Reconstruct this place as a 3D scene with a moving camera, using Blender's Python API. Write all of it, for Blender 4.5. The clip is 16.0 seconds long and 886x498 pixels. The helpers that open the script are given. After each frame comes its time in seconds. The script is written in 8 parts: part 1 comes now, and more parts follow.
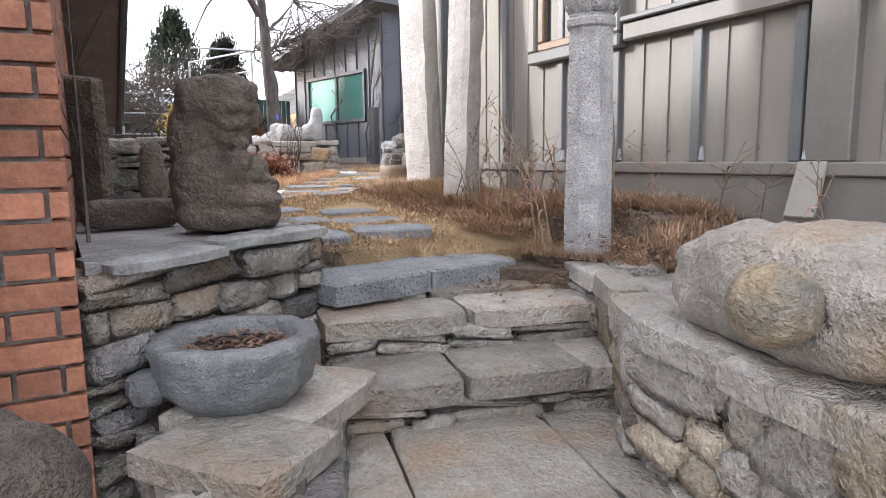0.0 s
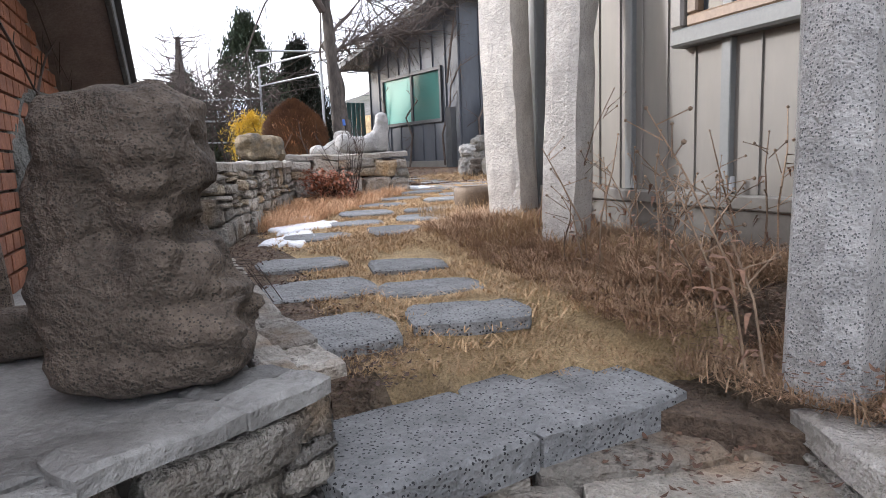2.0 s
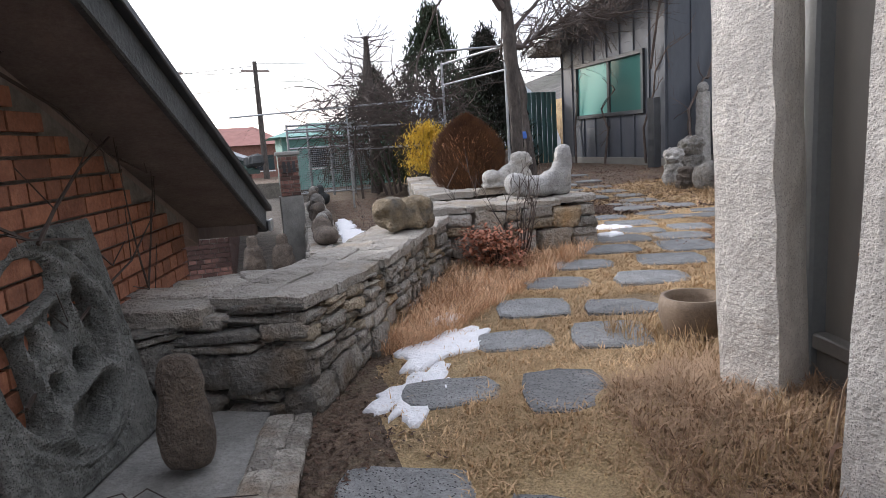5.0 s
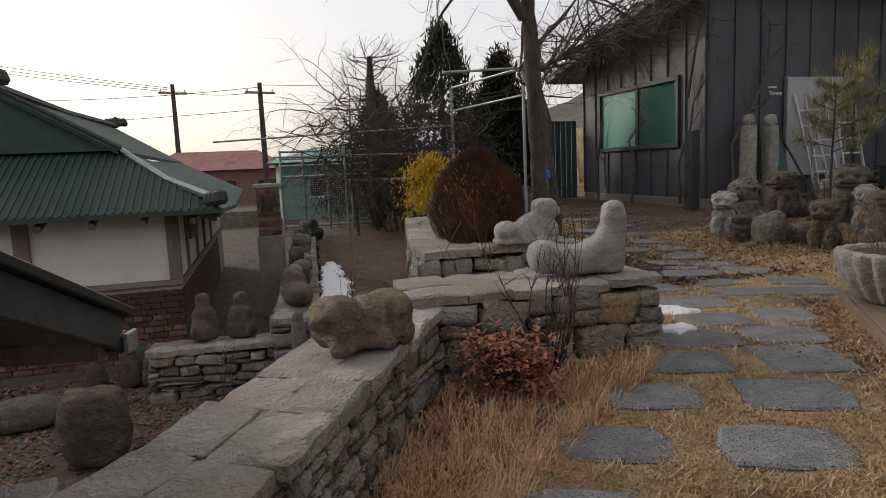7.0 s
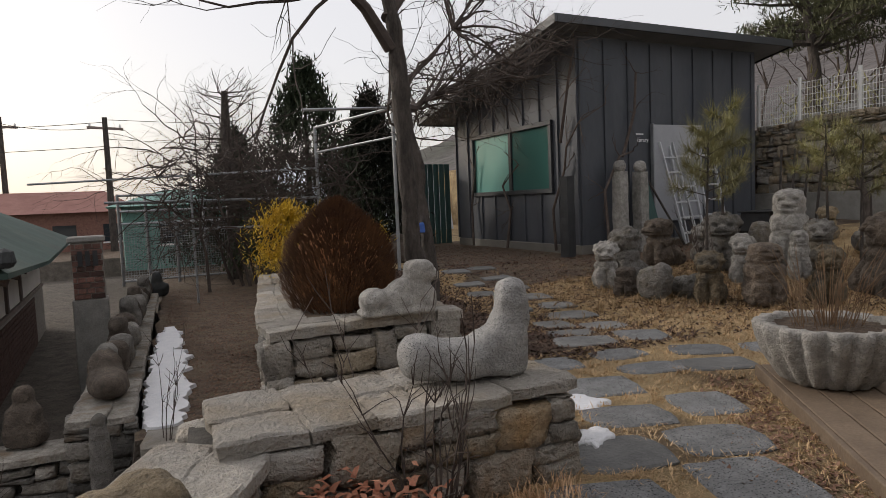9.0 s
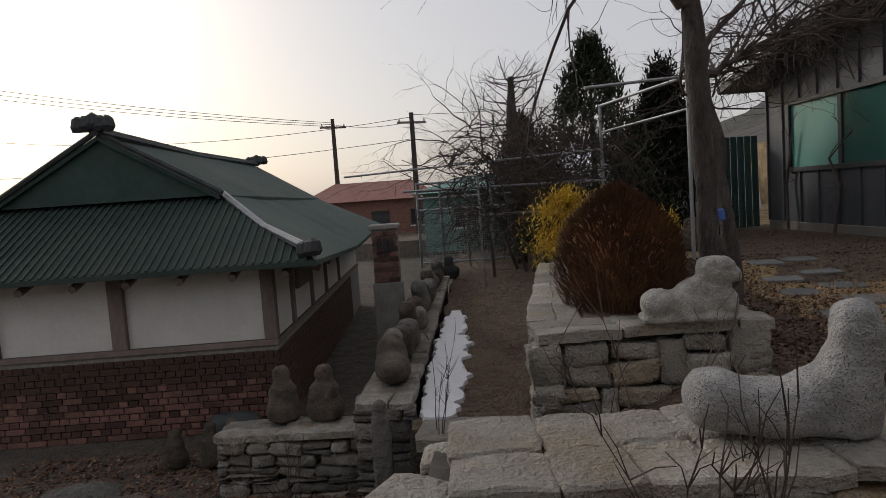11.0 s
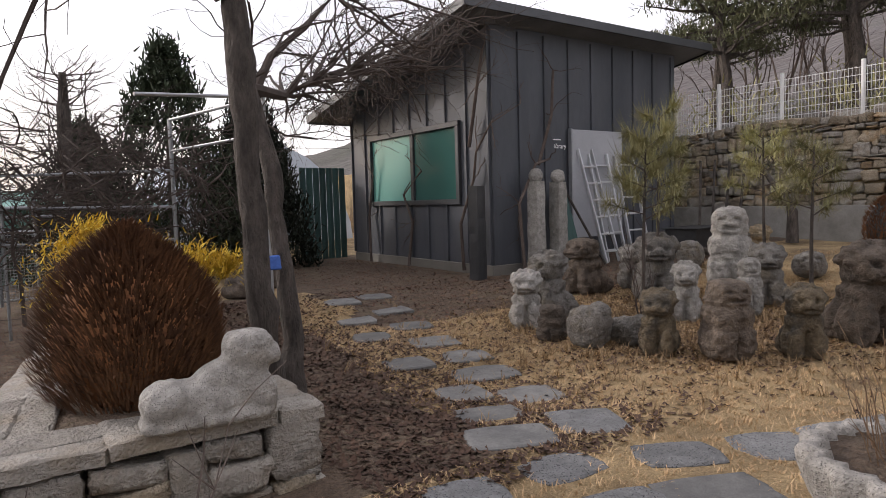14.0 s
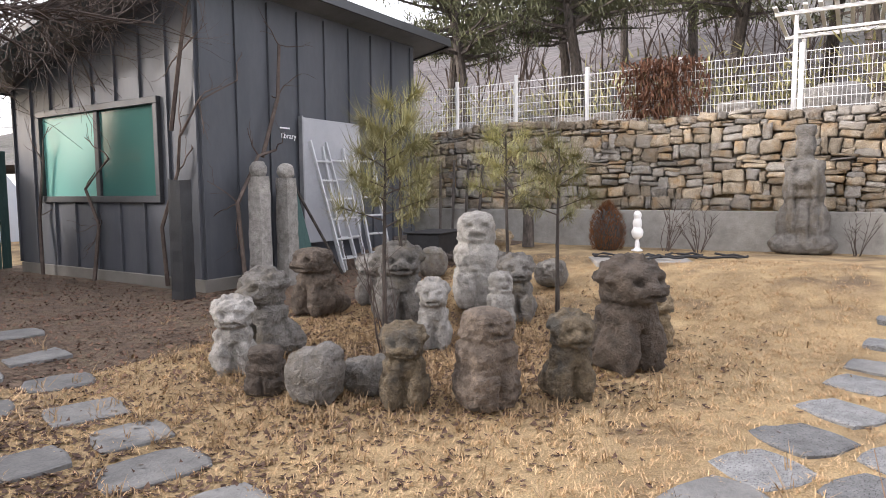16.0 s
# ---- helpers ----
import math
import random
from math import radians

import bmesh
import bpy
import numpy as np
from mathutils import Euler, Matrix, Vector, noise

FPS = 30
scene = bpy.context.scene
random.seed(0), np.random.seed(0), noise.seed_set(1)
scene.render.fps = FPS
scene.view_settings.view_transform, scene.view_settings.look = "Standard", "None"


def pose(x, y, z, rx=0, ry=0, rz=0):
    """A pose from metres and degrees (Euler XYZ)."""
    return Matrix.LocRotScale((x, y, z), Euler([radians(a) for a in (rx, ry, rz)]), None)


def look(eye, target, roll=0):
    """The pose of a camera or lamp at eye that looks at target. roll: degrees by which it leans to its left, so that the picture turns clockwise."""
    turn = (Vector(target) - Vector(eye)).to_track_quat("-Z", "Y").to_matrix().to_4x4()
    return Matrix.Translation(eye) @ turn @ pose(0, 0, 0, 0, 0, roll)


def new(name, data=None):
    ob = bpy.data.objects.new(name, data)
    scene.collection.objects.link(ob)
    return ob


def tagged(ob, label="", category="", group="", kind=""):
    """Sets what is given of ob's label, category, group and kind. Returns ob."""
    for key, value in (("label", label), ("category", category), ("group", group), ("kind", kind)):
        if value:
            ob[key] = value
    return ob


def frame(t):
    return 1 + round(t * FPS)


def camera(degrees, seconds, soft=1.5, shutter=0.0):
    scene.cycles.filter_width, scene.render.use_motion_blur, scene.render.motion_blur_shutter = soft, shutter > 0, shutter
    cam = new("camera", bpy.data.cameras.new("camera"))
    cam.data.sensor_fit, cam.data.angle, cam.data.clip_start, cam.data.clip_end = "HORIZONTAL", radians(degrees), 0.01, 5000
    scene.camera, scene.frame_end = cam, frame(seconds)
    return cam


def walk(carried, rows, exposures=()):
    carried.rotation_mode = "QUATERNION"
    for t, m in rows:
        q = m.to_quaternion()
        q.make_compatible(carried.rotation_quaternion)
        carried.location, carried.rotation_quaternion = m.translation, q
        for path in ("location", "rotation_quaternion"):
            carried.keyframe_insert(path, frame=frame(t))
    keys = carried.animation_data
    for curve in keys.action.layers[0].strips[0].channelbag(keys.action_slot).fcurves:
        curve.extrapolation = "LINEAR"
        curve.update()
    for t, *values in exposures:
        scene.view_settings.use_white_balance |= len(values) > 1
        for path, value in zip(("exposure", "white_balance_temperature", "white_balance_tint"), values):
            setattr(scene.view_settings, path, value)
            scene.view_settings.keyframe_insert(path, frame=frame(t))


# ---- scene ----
cam = camera(69.1, 16.0, soft=0.8)
PATH = [
    (0, (0.244, -0.123, 0.822), (1.538, 1.376, 0.542), -0.7),
    (0.5, (0.405, 0.133, 0.842), (1.64, 1.688, 0.603), -0.7),
    (1, (0.671, 0.385, 0.87), (1.887, 1.959, 0.661), -1.9),
    (1.5, (0.869, 0.663, 0.86), (2.017, 2.288, 0.65), -1.3),
    (2, (1.008, 0.881, 0.98), (2.103, 2.53, 0.693), -2.2),
    (2.5, (1.185, 1.039, 1.045), (2.246, 2.701, 0.712), -3.1),
    (3, (1.342, 1.162, 1.165), (2.285, 2.898, 0.853), -2.4),
    (3.5, (1.482, 1.351, 1.231), (2.325, 3.142, 0.947), -1.1),
    (4, (1.588, 1.495, 1.306), (2.391, 3.295, 0.972), -1.5),
    (4.5, (1.725, 1.697, 1.439), (2.423, 3.533, 1.066), -2.0),
    (5, (1.774, 2.004, 1.53), (2.324, 3.897, 1.196), -3.8),
    (5.2, (1.827, 2.09, 1.573), (2.339, 3.996, 1.249), -4.7),
    (7.3, (2.452, 3.798, 1.657), (2.961, 5.718, 1.419), -1.8),
    (7.5, (2.506, 3.922, 1.658), (2.922, 5.865, 1.432), -1.3),
    (8, (2.515, 4.064, 1.699), (2.901, 6.013, 1.477), -3.0),
    (8.5, (2.605, 4.269, 1.708), (3.4, 6.089, 1.479), -2.2),
    (9, (2.766, 4.477, 1.756), (3.663, 6.259, 1.606), -2.4),
    (9.5, (2.864, 4.704, 1.779), (3.675, 6.525, 1.629), -2.6),
    (10, (2.912, 4.847, 1.804), (3.205, 6.82, 1.655), -3.0),
    (10.2, (2.966, 4.872, 1.796), (3.002, 6.867, 1.656), -4.2),
    (12.3, (2.998, 5.01, 1.805), (3.168, 6.993, 1.61), -1.6),
    (12.5, (3.09, 5.086, 1.805), (3.414, 7.051, 1.617), -1.0),
    (13, (3.31, 5.317, 1.826), (3.966, 7.198, 1.645), -0.1),
    (13.5, (3.495, 5.6, 1.852), (4.403, 7.37, 1.644), -1.5),
    (14, (3.772, 5.878, 1.875), (4.918, 7.511, 1.726), -1.6),
    (14.5, (4.075, 6.034, 1.889), (5.458, 7.477, 1.822), -0.6),
    (15, (4.344, 6.37, 1.897), (5.956, 7.553, 1.837), -1.6),
    (15.5, (4.655, 6.585, 1.885), (6.321, 7.685, 1.771), -2.0),
    (16, (4.958, 6.791, 1.912), (6.641, 7.856, 1.738), -0.4),
]
walk(cam, [(t, look(eye, target, roll)) for t, eye, target, roll in PATH],
     [(0, 1.12, 5800, 11), (0.5, 1.18, 5800, 11), (1.0, 1.12, 5750, 11), (1.5, 0.75, 5750, 11), (3.0, 0.74, 5750, 11), (3.5, 0.42, 5750, 11), (4.0, 0.12, 5700, 11), (5, 0.14, 5750, 11), (7.3, -1.1, 6400, 10), (8.5, -1.12, 6400, 10), (9.3, -0.95, 6300, 10), (10, -1.3, 6200, 10), (12.4, -1.65, 6200, 11), (13, -1.3, 6400, 13), (13.5, -0.85, 6200, 14), (14.2, -0.35, 6250, 15), (15, -0.15, 6100, 14), (16, 0.52, 6100, 14)])

# ---- world, sun ----
world = bpy.data.worlds.new("sky_world")
scene.world = world
world.use_nodes = True
wn, wl = world.node_tree.nodes, world.node_tree.links
wn.clear()
SUN_EL, SUN_AZ = 21.5, 322.0  # degrees; azimuth clockwise from +y
sky = wn.new("ShaderNodeTexSky")
sky.sky_type = "NISHITA"
sky.sun_disc = False
sky.sun_elevation, sky.sun_rotation = radians(SUN_EL), radians(SUN_AZ)
sky.air_density, sky.dust_density, sky.ozone_density = 1.0, 3.5, 1.0
haze = wn.new("ShaderNodeMixRGB")
haze.inputs[0].default_value = 0.66
haze.inputs[2].default_value = (6.9, 6.45, 6.2, 1)
wl.new(sky.outputs[0], haze.inputs[1])
bgd = wn.new("ShaderNodeBackground")
bgd.inputs[1].default_value = 0.30
wl.new(haze.outputs[0], bgd.inputs[0])
wout = wn.new("ShaderNodeOutputWorld")
wl.new(bgd.outputs[0], wout.inputs[0])

sun = bpy.data.lights.new("sun", "SUN")
sun.energy, sun.angle, sun.color = 2.3, radians(5), (1.0, 0.93, 0.86)
sun_ob = new("sun", sun)
sv = Vector((math.sin(radians(SUN_AZ)) * math.cos(radians(SUN_EL)), math.cos(radians(SUN_AZ)) * math.cos(radians(SUN_EL)), math.sin(radians(SUN_EL))))
sun_ob.rotation_euler = sv.to_track_quat("Z", "Y").to_euler()

# ---- materials ----
def mat(name, c1, c2, scale=6.0, bump=0.3, rough=0.85, fine=60.0, spot=None, spot_scale=90.0, spot_cut=0.35, vary=0.12, metal=0.0, streak=1.0, c3=None, bump_dist=0.01):
    m = bpy.data.materials.new(name)
    m.use_nodes = True
    n, l = m.node_tree.nodes, m.node_tree.links
    b = n["Principled BSDF"]
    b.inputs["Roughness"].default_value, b.inputs["Metallic"].default_value = rough, metal
    geo, info = n.new("ShaderNodeNewGeometry"), n.new("ShaderNodeObjectInfo")
    mp = n.new("ShaderNodeMapping")
    mp.inputs["Scale"].default_value = (1, 1, streak)
    l.new(geo.outputs["Position"], mp.inputs["Vector"])
    def nz(s, d=5.0):
        t = n.new("ShaderNodeTexNoise")
        t.inputs["Scale"].default_value, t.inputs["Detail"].default_value, t.inputs["Roughness"].default_value = s, d, 0.65
        l.new(mp.outputs[0], t.inputs["Vector"])
        return t
    big, small = nz(scale), nz(fine, 3.0)
    ramp = n.new("ShaderNodeValToRGB")
    ramp.color_ramp.elements[0].position, ramp.color_ramp.elements[1].position = 0.32, 0.68
    ramp.color_ramp.elements[0].color, ramp.color_ramp.elements[1].color = (*c1, 1), (*c2, 1)
    l.new(big.outputs["Fac"], ramp.inputs[0])
    col = ramp.outputs[0]
    def mixer(kind, fac, a, bb):
        x = n.new("ShaderNodeMixRGB")
        x.blend_type = kind
        if isinstance(fac, float):
            x.inputs[0].default_value = fac
        else:
            l.new(fac, x.inputs[0])
        l.new(a, x.inputs[1])
        if isinstance(bb, tuple):
            x.inputs[2].default_value = (*bb, 1)
        else:
            l.new(bb, x.inputs[2])
        return x.outputs[0]
    if c3:
        third, cut = nz(scale * 0.37, 3.0), n.new("ShaderNodeMapRange")
        cut.inputs["From Min"].default_value, cut.inputs["From Max"].default_value = 0.5, 0.68
        l.new(third.outputs["Fac"], cut.inputs["Value"])
        col = mixer("MIX", cut.outputs[0], col, c3)
    if spot:
        v = n.new("ShaderNodeTexVoronoi")
        v.inputs["Scale"].default_value = spot_scale
        l.new(mp.outputs[0], v.inputs["Vector"])
        th = n.new("ShaderNodeMath")
        th.operation, th.inputs[1].default_value = "LESS_THAN", spot_cut
        l.new(v.outputs["Distance"], th.inputs[0])
        gate = n.new("ShaderNodeMath")
        gate.operation = "MULTIPLY"
        sel = n.new("ShaderNodeMath")
        sel.operation, sel.inputs[1].default_value = "GREATER_THAN", 0.45
        l.new(small.outputs["Fac"], sel.inputs[0])
        l.new(th.outputs[0], gate.inputs[0])
        l.new(sel.outputs[0], gate.inputs[1])
        col = mixer("MIX", gate.outputs[0], col, spot)
    gr = n.new("ShaderNodeMapRange")
    gr.inputs["From Min"].default_value, gr.inputs["From Max"].default_value = 0.25, 0.75
    gr.inputs["To Min"].default_value, gr.inputs["To Max"].default_value = 1.0 - vary * 1.6, 1.0 + vary * 1.2
    l.new(small.outputs["Fac"], gr.inputs["Value"])
    rnd = n.new("ShaderNodeMapRange")
    rnd.inputs["To Min"].default_value, rnd.inputs["To Max"].default_value = 1.0 - vary * 2.2, 1.0 + vary * 1.8
    l.new(info.outputs["Random"], rnd.inputs["Value"])
    mul = n.new("ShaderNodeMath")
    mul.operation = "MULTIPLY"
    l.new(gr.outputs[0], mul.inputs[0])
    l.new(rnd.outputs[0], mul.inputs[1])
    sc = n.new("ShaderNodeVectorMath")
    sc.operation = "SCALE"
    l.new(col, sc.inputs[0])
    l.new(mul.outputs[0], sc.inputs["Scale"])
    l.new(sc.outputs[0], b.inputs["Base Color"])
    if bump:
        add = n.new("ShaderNodeMath")
        add.operation = "ADD"
        mid = nz(scale * 3.3, 4.0)
        add2 = n.new("ShaderNodeMath")
        add2.operation = "MULTIPLY_ADD"
        add2.inputs[1].default_value = 1.6
        l.new(mid.outputs["Fac"], add2.inputs[0])
        l.new(small.outputs["Fac"], add2.inputs[2])
        l.new(big.outputs["Fac"], add.inputs[0])
        l.new(add2.outputs[0], add.inputs[1])
        bp = n.new("ShaderNodeBump")
        bp.inputs["Strength"].default_value, bp.inputs["Distance"].default_value = bump, bump_dist
        l.new(add.outputs[0], bp.inputs["Height"])
        l.new(bp.outputs[0], b.inputs["Normal"])
    return m

M_FIELD = mat("fieldstone", (0.235, 0.21, 0.175), (0.48, 0.45, 0.40), 9, 1.0, bump_dist=0.03, c3=(0.27, 0.205, 0.14), vary=0.16)
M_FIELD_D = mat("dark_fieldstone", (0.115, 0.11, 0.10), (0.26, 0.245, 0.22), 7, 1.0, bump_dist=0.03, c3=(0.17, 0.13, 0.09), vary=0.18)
M_WARM = mat("warm_wallstone", (0.31, 0.25, 0.17), (0.50, 0.43, 0.33), 8, 1.0, bump_dist=0.03, c3=(0.40, 0.27, 0.14), vary=0.2)
M_CAP = mat("capstone", (0.30, 0.275, 0.235), (0.46, 0.43, 0.385), 5, 1.0, bump_dist=0.03, c3=(0.36, 0.30, 0.22), vary=0.1)
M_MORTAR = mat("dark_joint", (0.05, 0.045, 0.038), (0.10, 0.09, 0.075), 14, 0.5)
M_JOINT = mat("grey_mortar", (0.22, 0.20, 0.17), (0.32, 0.29, 0.25), 14, 0.5)
M_BASALT = mat("basalt_flag", (0.155, 0.158, 0.158), (0.255, 0.258, 0.257), 8, 0.9, 0.85, spot=(0.025, 0.025, 0.026), spot_scale=88, spot_cut=0.30, vary=0.14, bump_dist=0.015)
M_FLAT = mat("slate_flag", (0.11, 0.11, 0.107), (0.19, 0.189, 0.181), 6, 0.6, 0.8, vary=0.12)
M_STEP = mat("step_stone", (0.24, 0.215, 0.18), (0.40, 0.37, 0.32), 7, 1.0, 0.85, c3=(0.33, 0.25, 0.175), vary=0.14, bump_dist=0.022)
M_GRANITE = mat("pale_granite", (0.40, 0.375, 0.34), (0.54, 0.51, 0.465), 11, 0.6, 0.85, fine=75, spot=(0.26, 0.245, 0.225), spot_scale=130, spot_cut=0.3, vary=0.1, bump_dist=0.012)
M_GRANITE_G = mat("grey_granite", (0.25, 0.245, 0.235), (0.43, 0.42, 0.40), 8, 0.9, 0.85, fine=80, spot=(0.12, 0.12, 0.12), spot_scale=140, spot_cut=0.33, vary=0.12, bump_dist=0.012)
M_STATUE = mat("weathered_granite", (0.125, 0.115, 0.10), (0.29, 0.275, 0.25), 11, 1.0, 0.9, spot=(0.09, 0.083, 0.075), spot_scale=170, spot_cut=0.3, vary=0.12, c3=(0.19, 0.165, 0.125), bump_dist=0.02)
M_STATUE_P = mat("pale_weathered_granite", (0.21, 0.20, 0.18), (0.43, 0.41, 0.375), 12, 0.9, 0.9, spot=(0.16, 0.15, 0.14), spot_scale=120, spot_cut=0.3, vary=0.1, bump_dist=0.012)
M_STATUE_D = mat("brown_weathered_stone", (0.062, 0.049, 0.038), (0.17, 0.134, 0.103), 8, 0.9, 0.9, spot=(0.05, 0.042, 0.034), spot_scale=150, spot_cut=0.34, vary=0.16, bump_dist=0.022)
M_STATUE_O = mat("ochre_weathered_stone", (0.15, 0.115, 0.07), (0.33, 0.26, 0.165), 13, 1.0, 0.9, vary=0.2, c3=(0.13, 0.12, 0.10), bump_dist=0.02)
M_BASIN = mat("grey_basin_stone", (0.145, 0.145, 0.143), (0.27, 0.27, 0.265), 10, 0.9, 0.88, spot=(0.10, 0.10, 0.10), spot_scale=160, spot_cut=0.3, vary=0.12, bump_dist=0.012)
M_LEDGE = mat("stained_cement", (0.15, 0.147, 0.14), (0.26, 0.255, 0.24), 5, 0.8, 0.9, c3=(0.12, 0.115, 0.105), vary=0.14, bump_dist=0.012)
# granite of the carved panel, its shade mixed into the base colour
M_SLAB_SHADE = mat("dark_lichened_granite", (0.08, 0.083, 0.075), (0.21, 0.212, 0.195), 10, 1.0, 0.9, spot=(0.045, 0.047, 0.043), spot_scale=150, spot_cut=0.33, vary=0.12, bump_dist=0.014)
M_BRICK = mat("orange_brick", (0.225, 0.09, 0.05), (0.335, 0.145, 0.08), 12, 0.4, 0.85, vary=0.16)
M_BRICK_R = mat("dark_red_brick", (0.115, 0.055, 0.042), (0.19, 0.10, 0.075), 10, 0.4, 0.85, vary=0.3)
M_BRICK_J = mat("brick_mortar", (0.20, 0.18, 0.16), (0.30, 0.28, 0.25), 20, 0.4)
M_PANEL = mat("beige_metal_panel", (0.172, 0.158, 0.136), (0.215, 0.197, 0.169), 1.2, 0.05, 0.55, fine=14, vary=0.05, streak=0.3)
M_PANEL_T = mat("taupe_metal_trim", (0.135, 0.125, 0.11), (0.175, 0.165, 0.145), 2, 0.06, 0.5, vary=0.06)
M_PANEL_D = mat("dark_taupe_post", (0.10, 0.105, 0.105), (0.14, 0.145, 0.14), 2, 0.05, 0.5, vary=0.06)
M_SHED = mat("charcoal_metal_panel", (0.056, 0.062, 0.073), (0.085, 0.09, 0.102), 1.5, 0.08, 0.5, fine=10, vary=0.06, streak=0.3)
M_SHED_D = mat("dark_trim_metal", (0.028, 0.03, 0.033), (0.045, 0.047, 0.05), 2, 0.05, 0.45)
M_ROOFM = mat("grey_roof_edge", (0.10, 0.105, 0.11), (0.15, 0.155, 0.16), 2, 0.05, 0.5)
M_WOODD = mat("dark_stained_wood", (0.15, 0.115, 0.10), (0.24, 0.19, 0.165), 5, 0.4, 0.8, streak=0.2)
M_DECK = mat("deck_wood", (0.125, 0.088, 0.058), (0.20, 0.148, 0.10), 4, 0.3, 0.75, vary=0.12)
M_PLASTER = mat("white_plaster", (0.66, 0.63, 0.58), (0.76, 0.73, 0.68), 2, 0.1, 0.9, vary=0.05)
M_GREENROOF = mat("green_roof_sheet", (0.024, 0.047, 0.040), (0.044, 0.076, 0.063), 1.2, 0.15, 0.85, fine=9, vary=0.12, c3=(0.06, 0.075, 0.06))
M_TILE_D = mat("dark_roof_tile", (0.03, 0.033, 0.033), (0.06, 0.064, 0.064), 8, 0.4, 0.7)
M_SOIL = mat("mulch_soil", (0.075, 0.052, 0.036), (0.17, 0.12, 0.082), 9, 1.0, 0.95, fine=45, c3=(0.15, 0.115, 0.075), vary=0.25, bump_dist=0.03)
M_GROUND = mat("dry_lawn_ground", (0.29, 0.205, 0.105), (0.48, 0.355, 0.19), 3.0, 1.0, 0.95, fine=110, c3=(0.17, 0.12, 0.07), vary=0.32, bump_dist=0.03)
M_COURT = mat("court_soil", (0.06, 0.05, 0.04), (0.13, 0.11, 0.09), 6, 0.9, 0.95, fine=40, vary=0.25, bump_dist=0.03)
M_STRAW = mat("straw_grass", (0.42, 0.275, 0.145), (0.64, 0.46, 0.26), 1.7, 0, 0.9, vary=0.25)
M_STRAW_B = mat("brown_dry_grass", (0.38, 0.225, 0.125), (0.62, 0.43, 0.27), 2.5, 0, 0.9, vary=0.25)
M_WEED = mat("dry_weed_stem", (0.15, 0.10, 0.065), (0.28, 0.20, 0.135), 5, 0, 0.9, vary=0.2)
M_LEAF = mat("fallen_leaf", (0.11, 0.055, 0.036), (0.28, 0.165, 0.105), 6, 0, 0.9, vary=0.3)
M_BARK = mat("tree_bark", (0.04, 0.033, 0.028), (0.125, 0.105, 0.09), 14, 1.0, 0.95, fine=40, vary=0.15, streak=0.35, bump_dist=0.02)
M_TWIG = mat("bare_twig", (0.055, 0.04, 0.034), (0.11, 0.085, 0.07), 6, 0, 0.9)
M_CONIFER = mat("dark_conifer", (0.018, 0.028, 0.014), (0.05, 0.065, 0.033), 4, 0, 0.85, vary=0.3)
M_PINE = mat("pine_needles", (0.20, 0.20, 0.085), (0.38, 0.35, 0.17), 4, 0, 0.8, vary=0.25)
M_FARPINE = mat("far_pine", (0.09, 0.10, 0.055), (0.20, 0.205, 0.11), 1.5, 0, 0.9, vary=0.25)
M_RUST = mat("rust_conifer", (0.13, 0.055, 0.024), (0.32, 0.145, 0.055), 5, 0, 0.9, vary=0.3)
M_CREEPER = mat("orange_creeper", (0.22, 0.085, 0.04), (0.42, 0.20, 0.11), 5, 0, 0.9, vary=0.3)
M_YELLOW = mat("yellow_conifer", (0.60, 0.40, 0.03), (0.85, 0.62, 0.07), 6, 0, 0.85, vary=0.25)
M_NANDINA = mat("copper_leaf", (0.55, 0.17, 0.08), (0.82, 0.38, 0.22), 8, 0, 0.7, vary=0.25)
M_SNOW = mat("old_snow", (0.78, 0.79, 0.82), (0.88, 0.88, 0.90), 12, 0.6, 0.6, vary=0.04, bump_dist=0.02)
M_CONC = mat("concrete", (0.235, 0.225, 0.205), (0.36, 0.345, 0.315), 4, 0.6, 0.9, vary=0.1)
M_STEEL = mat("galvanised_steel", (0.27, 0.28, 0.29), (0.38, 0.39, 0.40), 5, 0.1, 0.45, metal=0.6, vary=0.06)
M_WHITE = mat("white_powder_coat", (0.72, 0.72, 0.70), (0.80, 0.80, 0.78), 3, 0.05, 0.5, vary=0.04)
M_ALU = mat("aluminium_ladder", (0.50, 0.51, 0.52), (0.62, 0.63, 0.64), 6, 0.1, 0.4, metal=0.5, vary=0.05)
M_GREYDOOR = mat("grey_door_leaf", (0.30, 0.31, 0.33), (0.37, 0.38, 0.40), 2, 0.05, 0.6, vary=0.05)
M_BLACK = mat("black_rubber", (0.012, 0.012, 0.013), (0.025, 0.025, 0.026), 8, 0.1, 0.6)
M_GREENMESH = mat("green_screen_fence", (0.035, 0.085, 0.08), (0.065, 0.13, 0.12), 3, 0.2, 0.7, streak=0.2)
M_TEAL = mat("teal_container", (0.14, 0.30, 0.26), (0.20, 0.38, 0.33), 2, 0.1, 0.7, vary=0.08)
M_REDROOF = mat("faded_red_roof", (0.25, 0.11, 0.09), (0.33, 0.16, 0.13), 2, 0.2, 0.8)
M_DOME = mat("white_vinyl_tunnel", (0.55, 0.62, 0.70), (0.66, 0.72, 0.79), 1, 0.1, 0.6, vary=0.04)
M_HILL = mat("wooded_hill", (0.13, 0.115, 0.115), (0.20, 0.18, 0.175), 0.12, 0.5, 0.95, fine=0.9, vary=0.2, c3=(0.11, 0.115, 0.085), bump_dist=0.6)
M_BLUE = mat("blue_cloth", (0.05, 0.12, 0.42), (0.08, 0.18, 0.55), 8, 0.2, 0.8)
M_FRAMEB = mat("bronze_window_frame", (0.13, 0.085, 0.05), (0.19, 0.125, 0.078), 3, 0.05, 0.5)
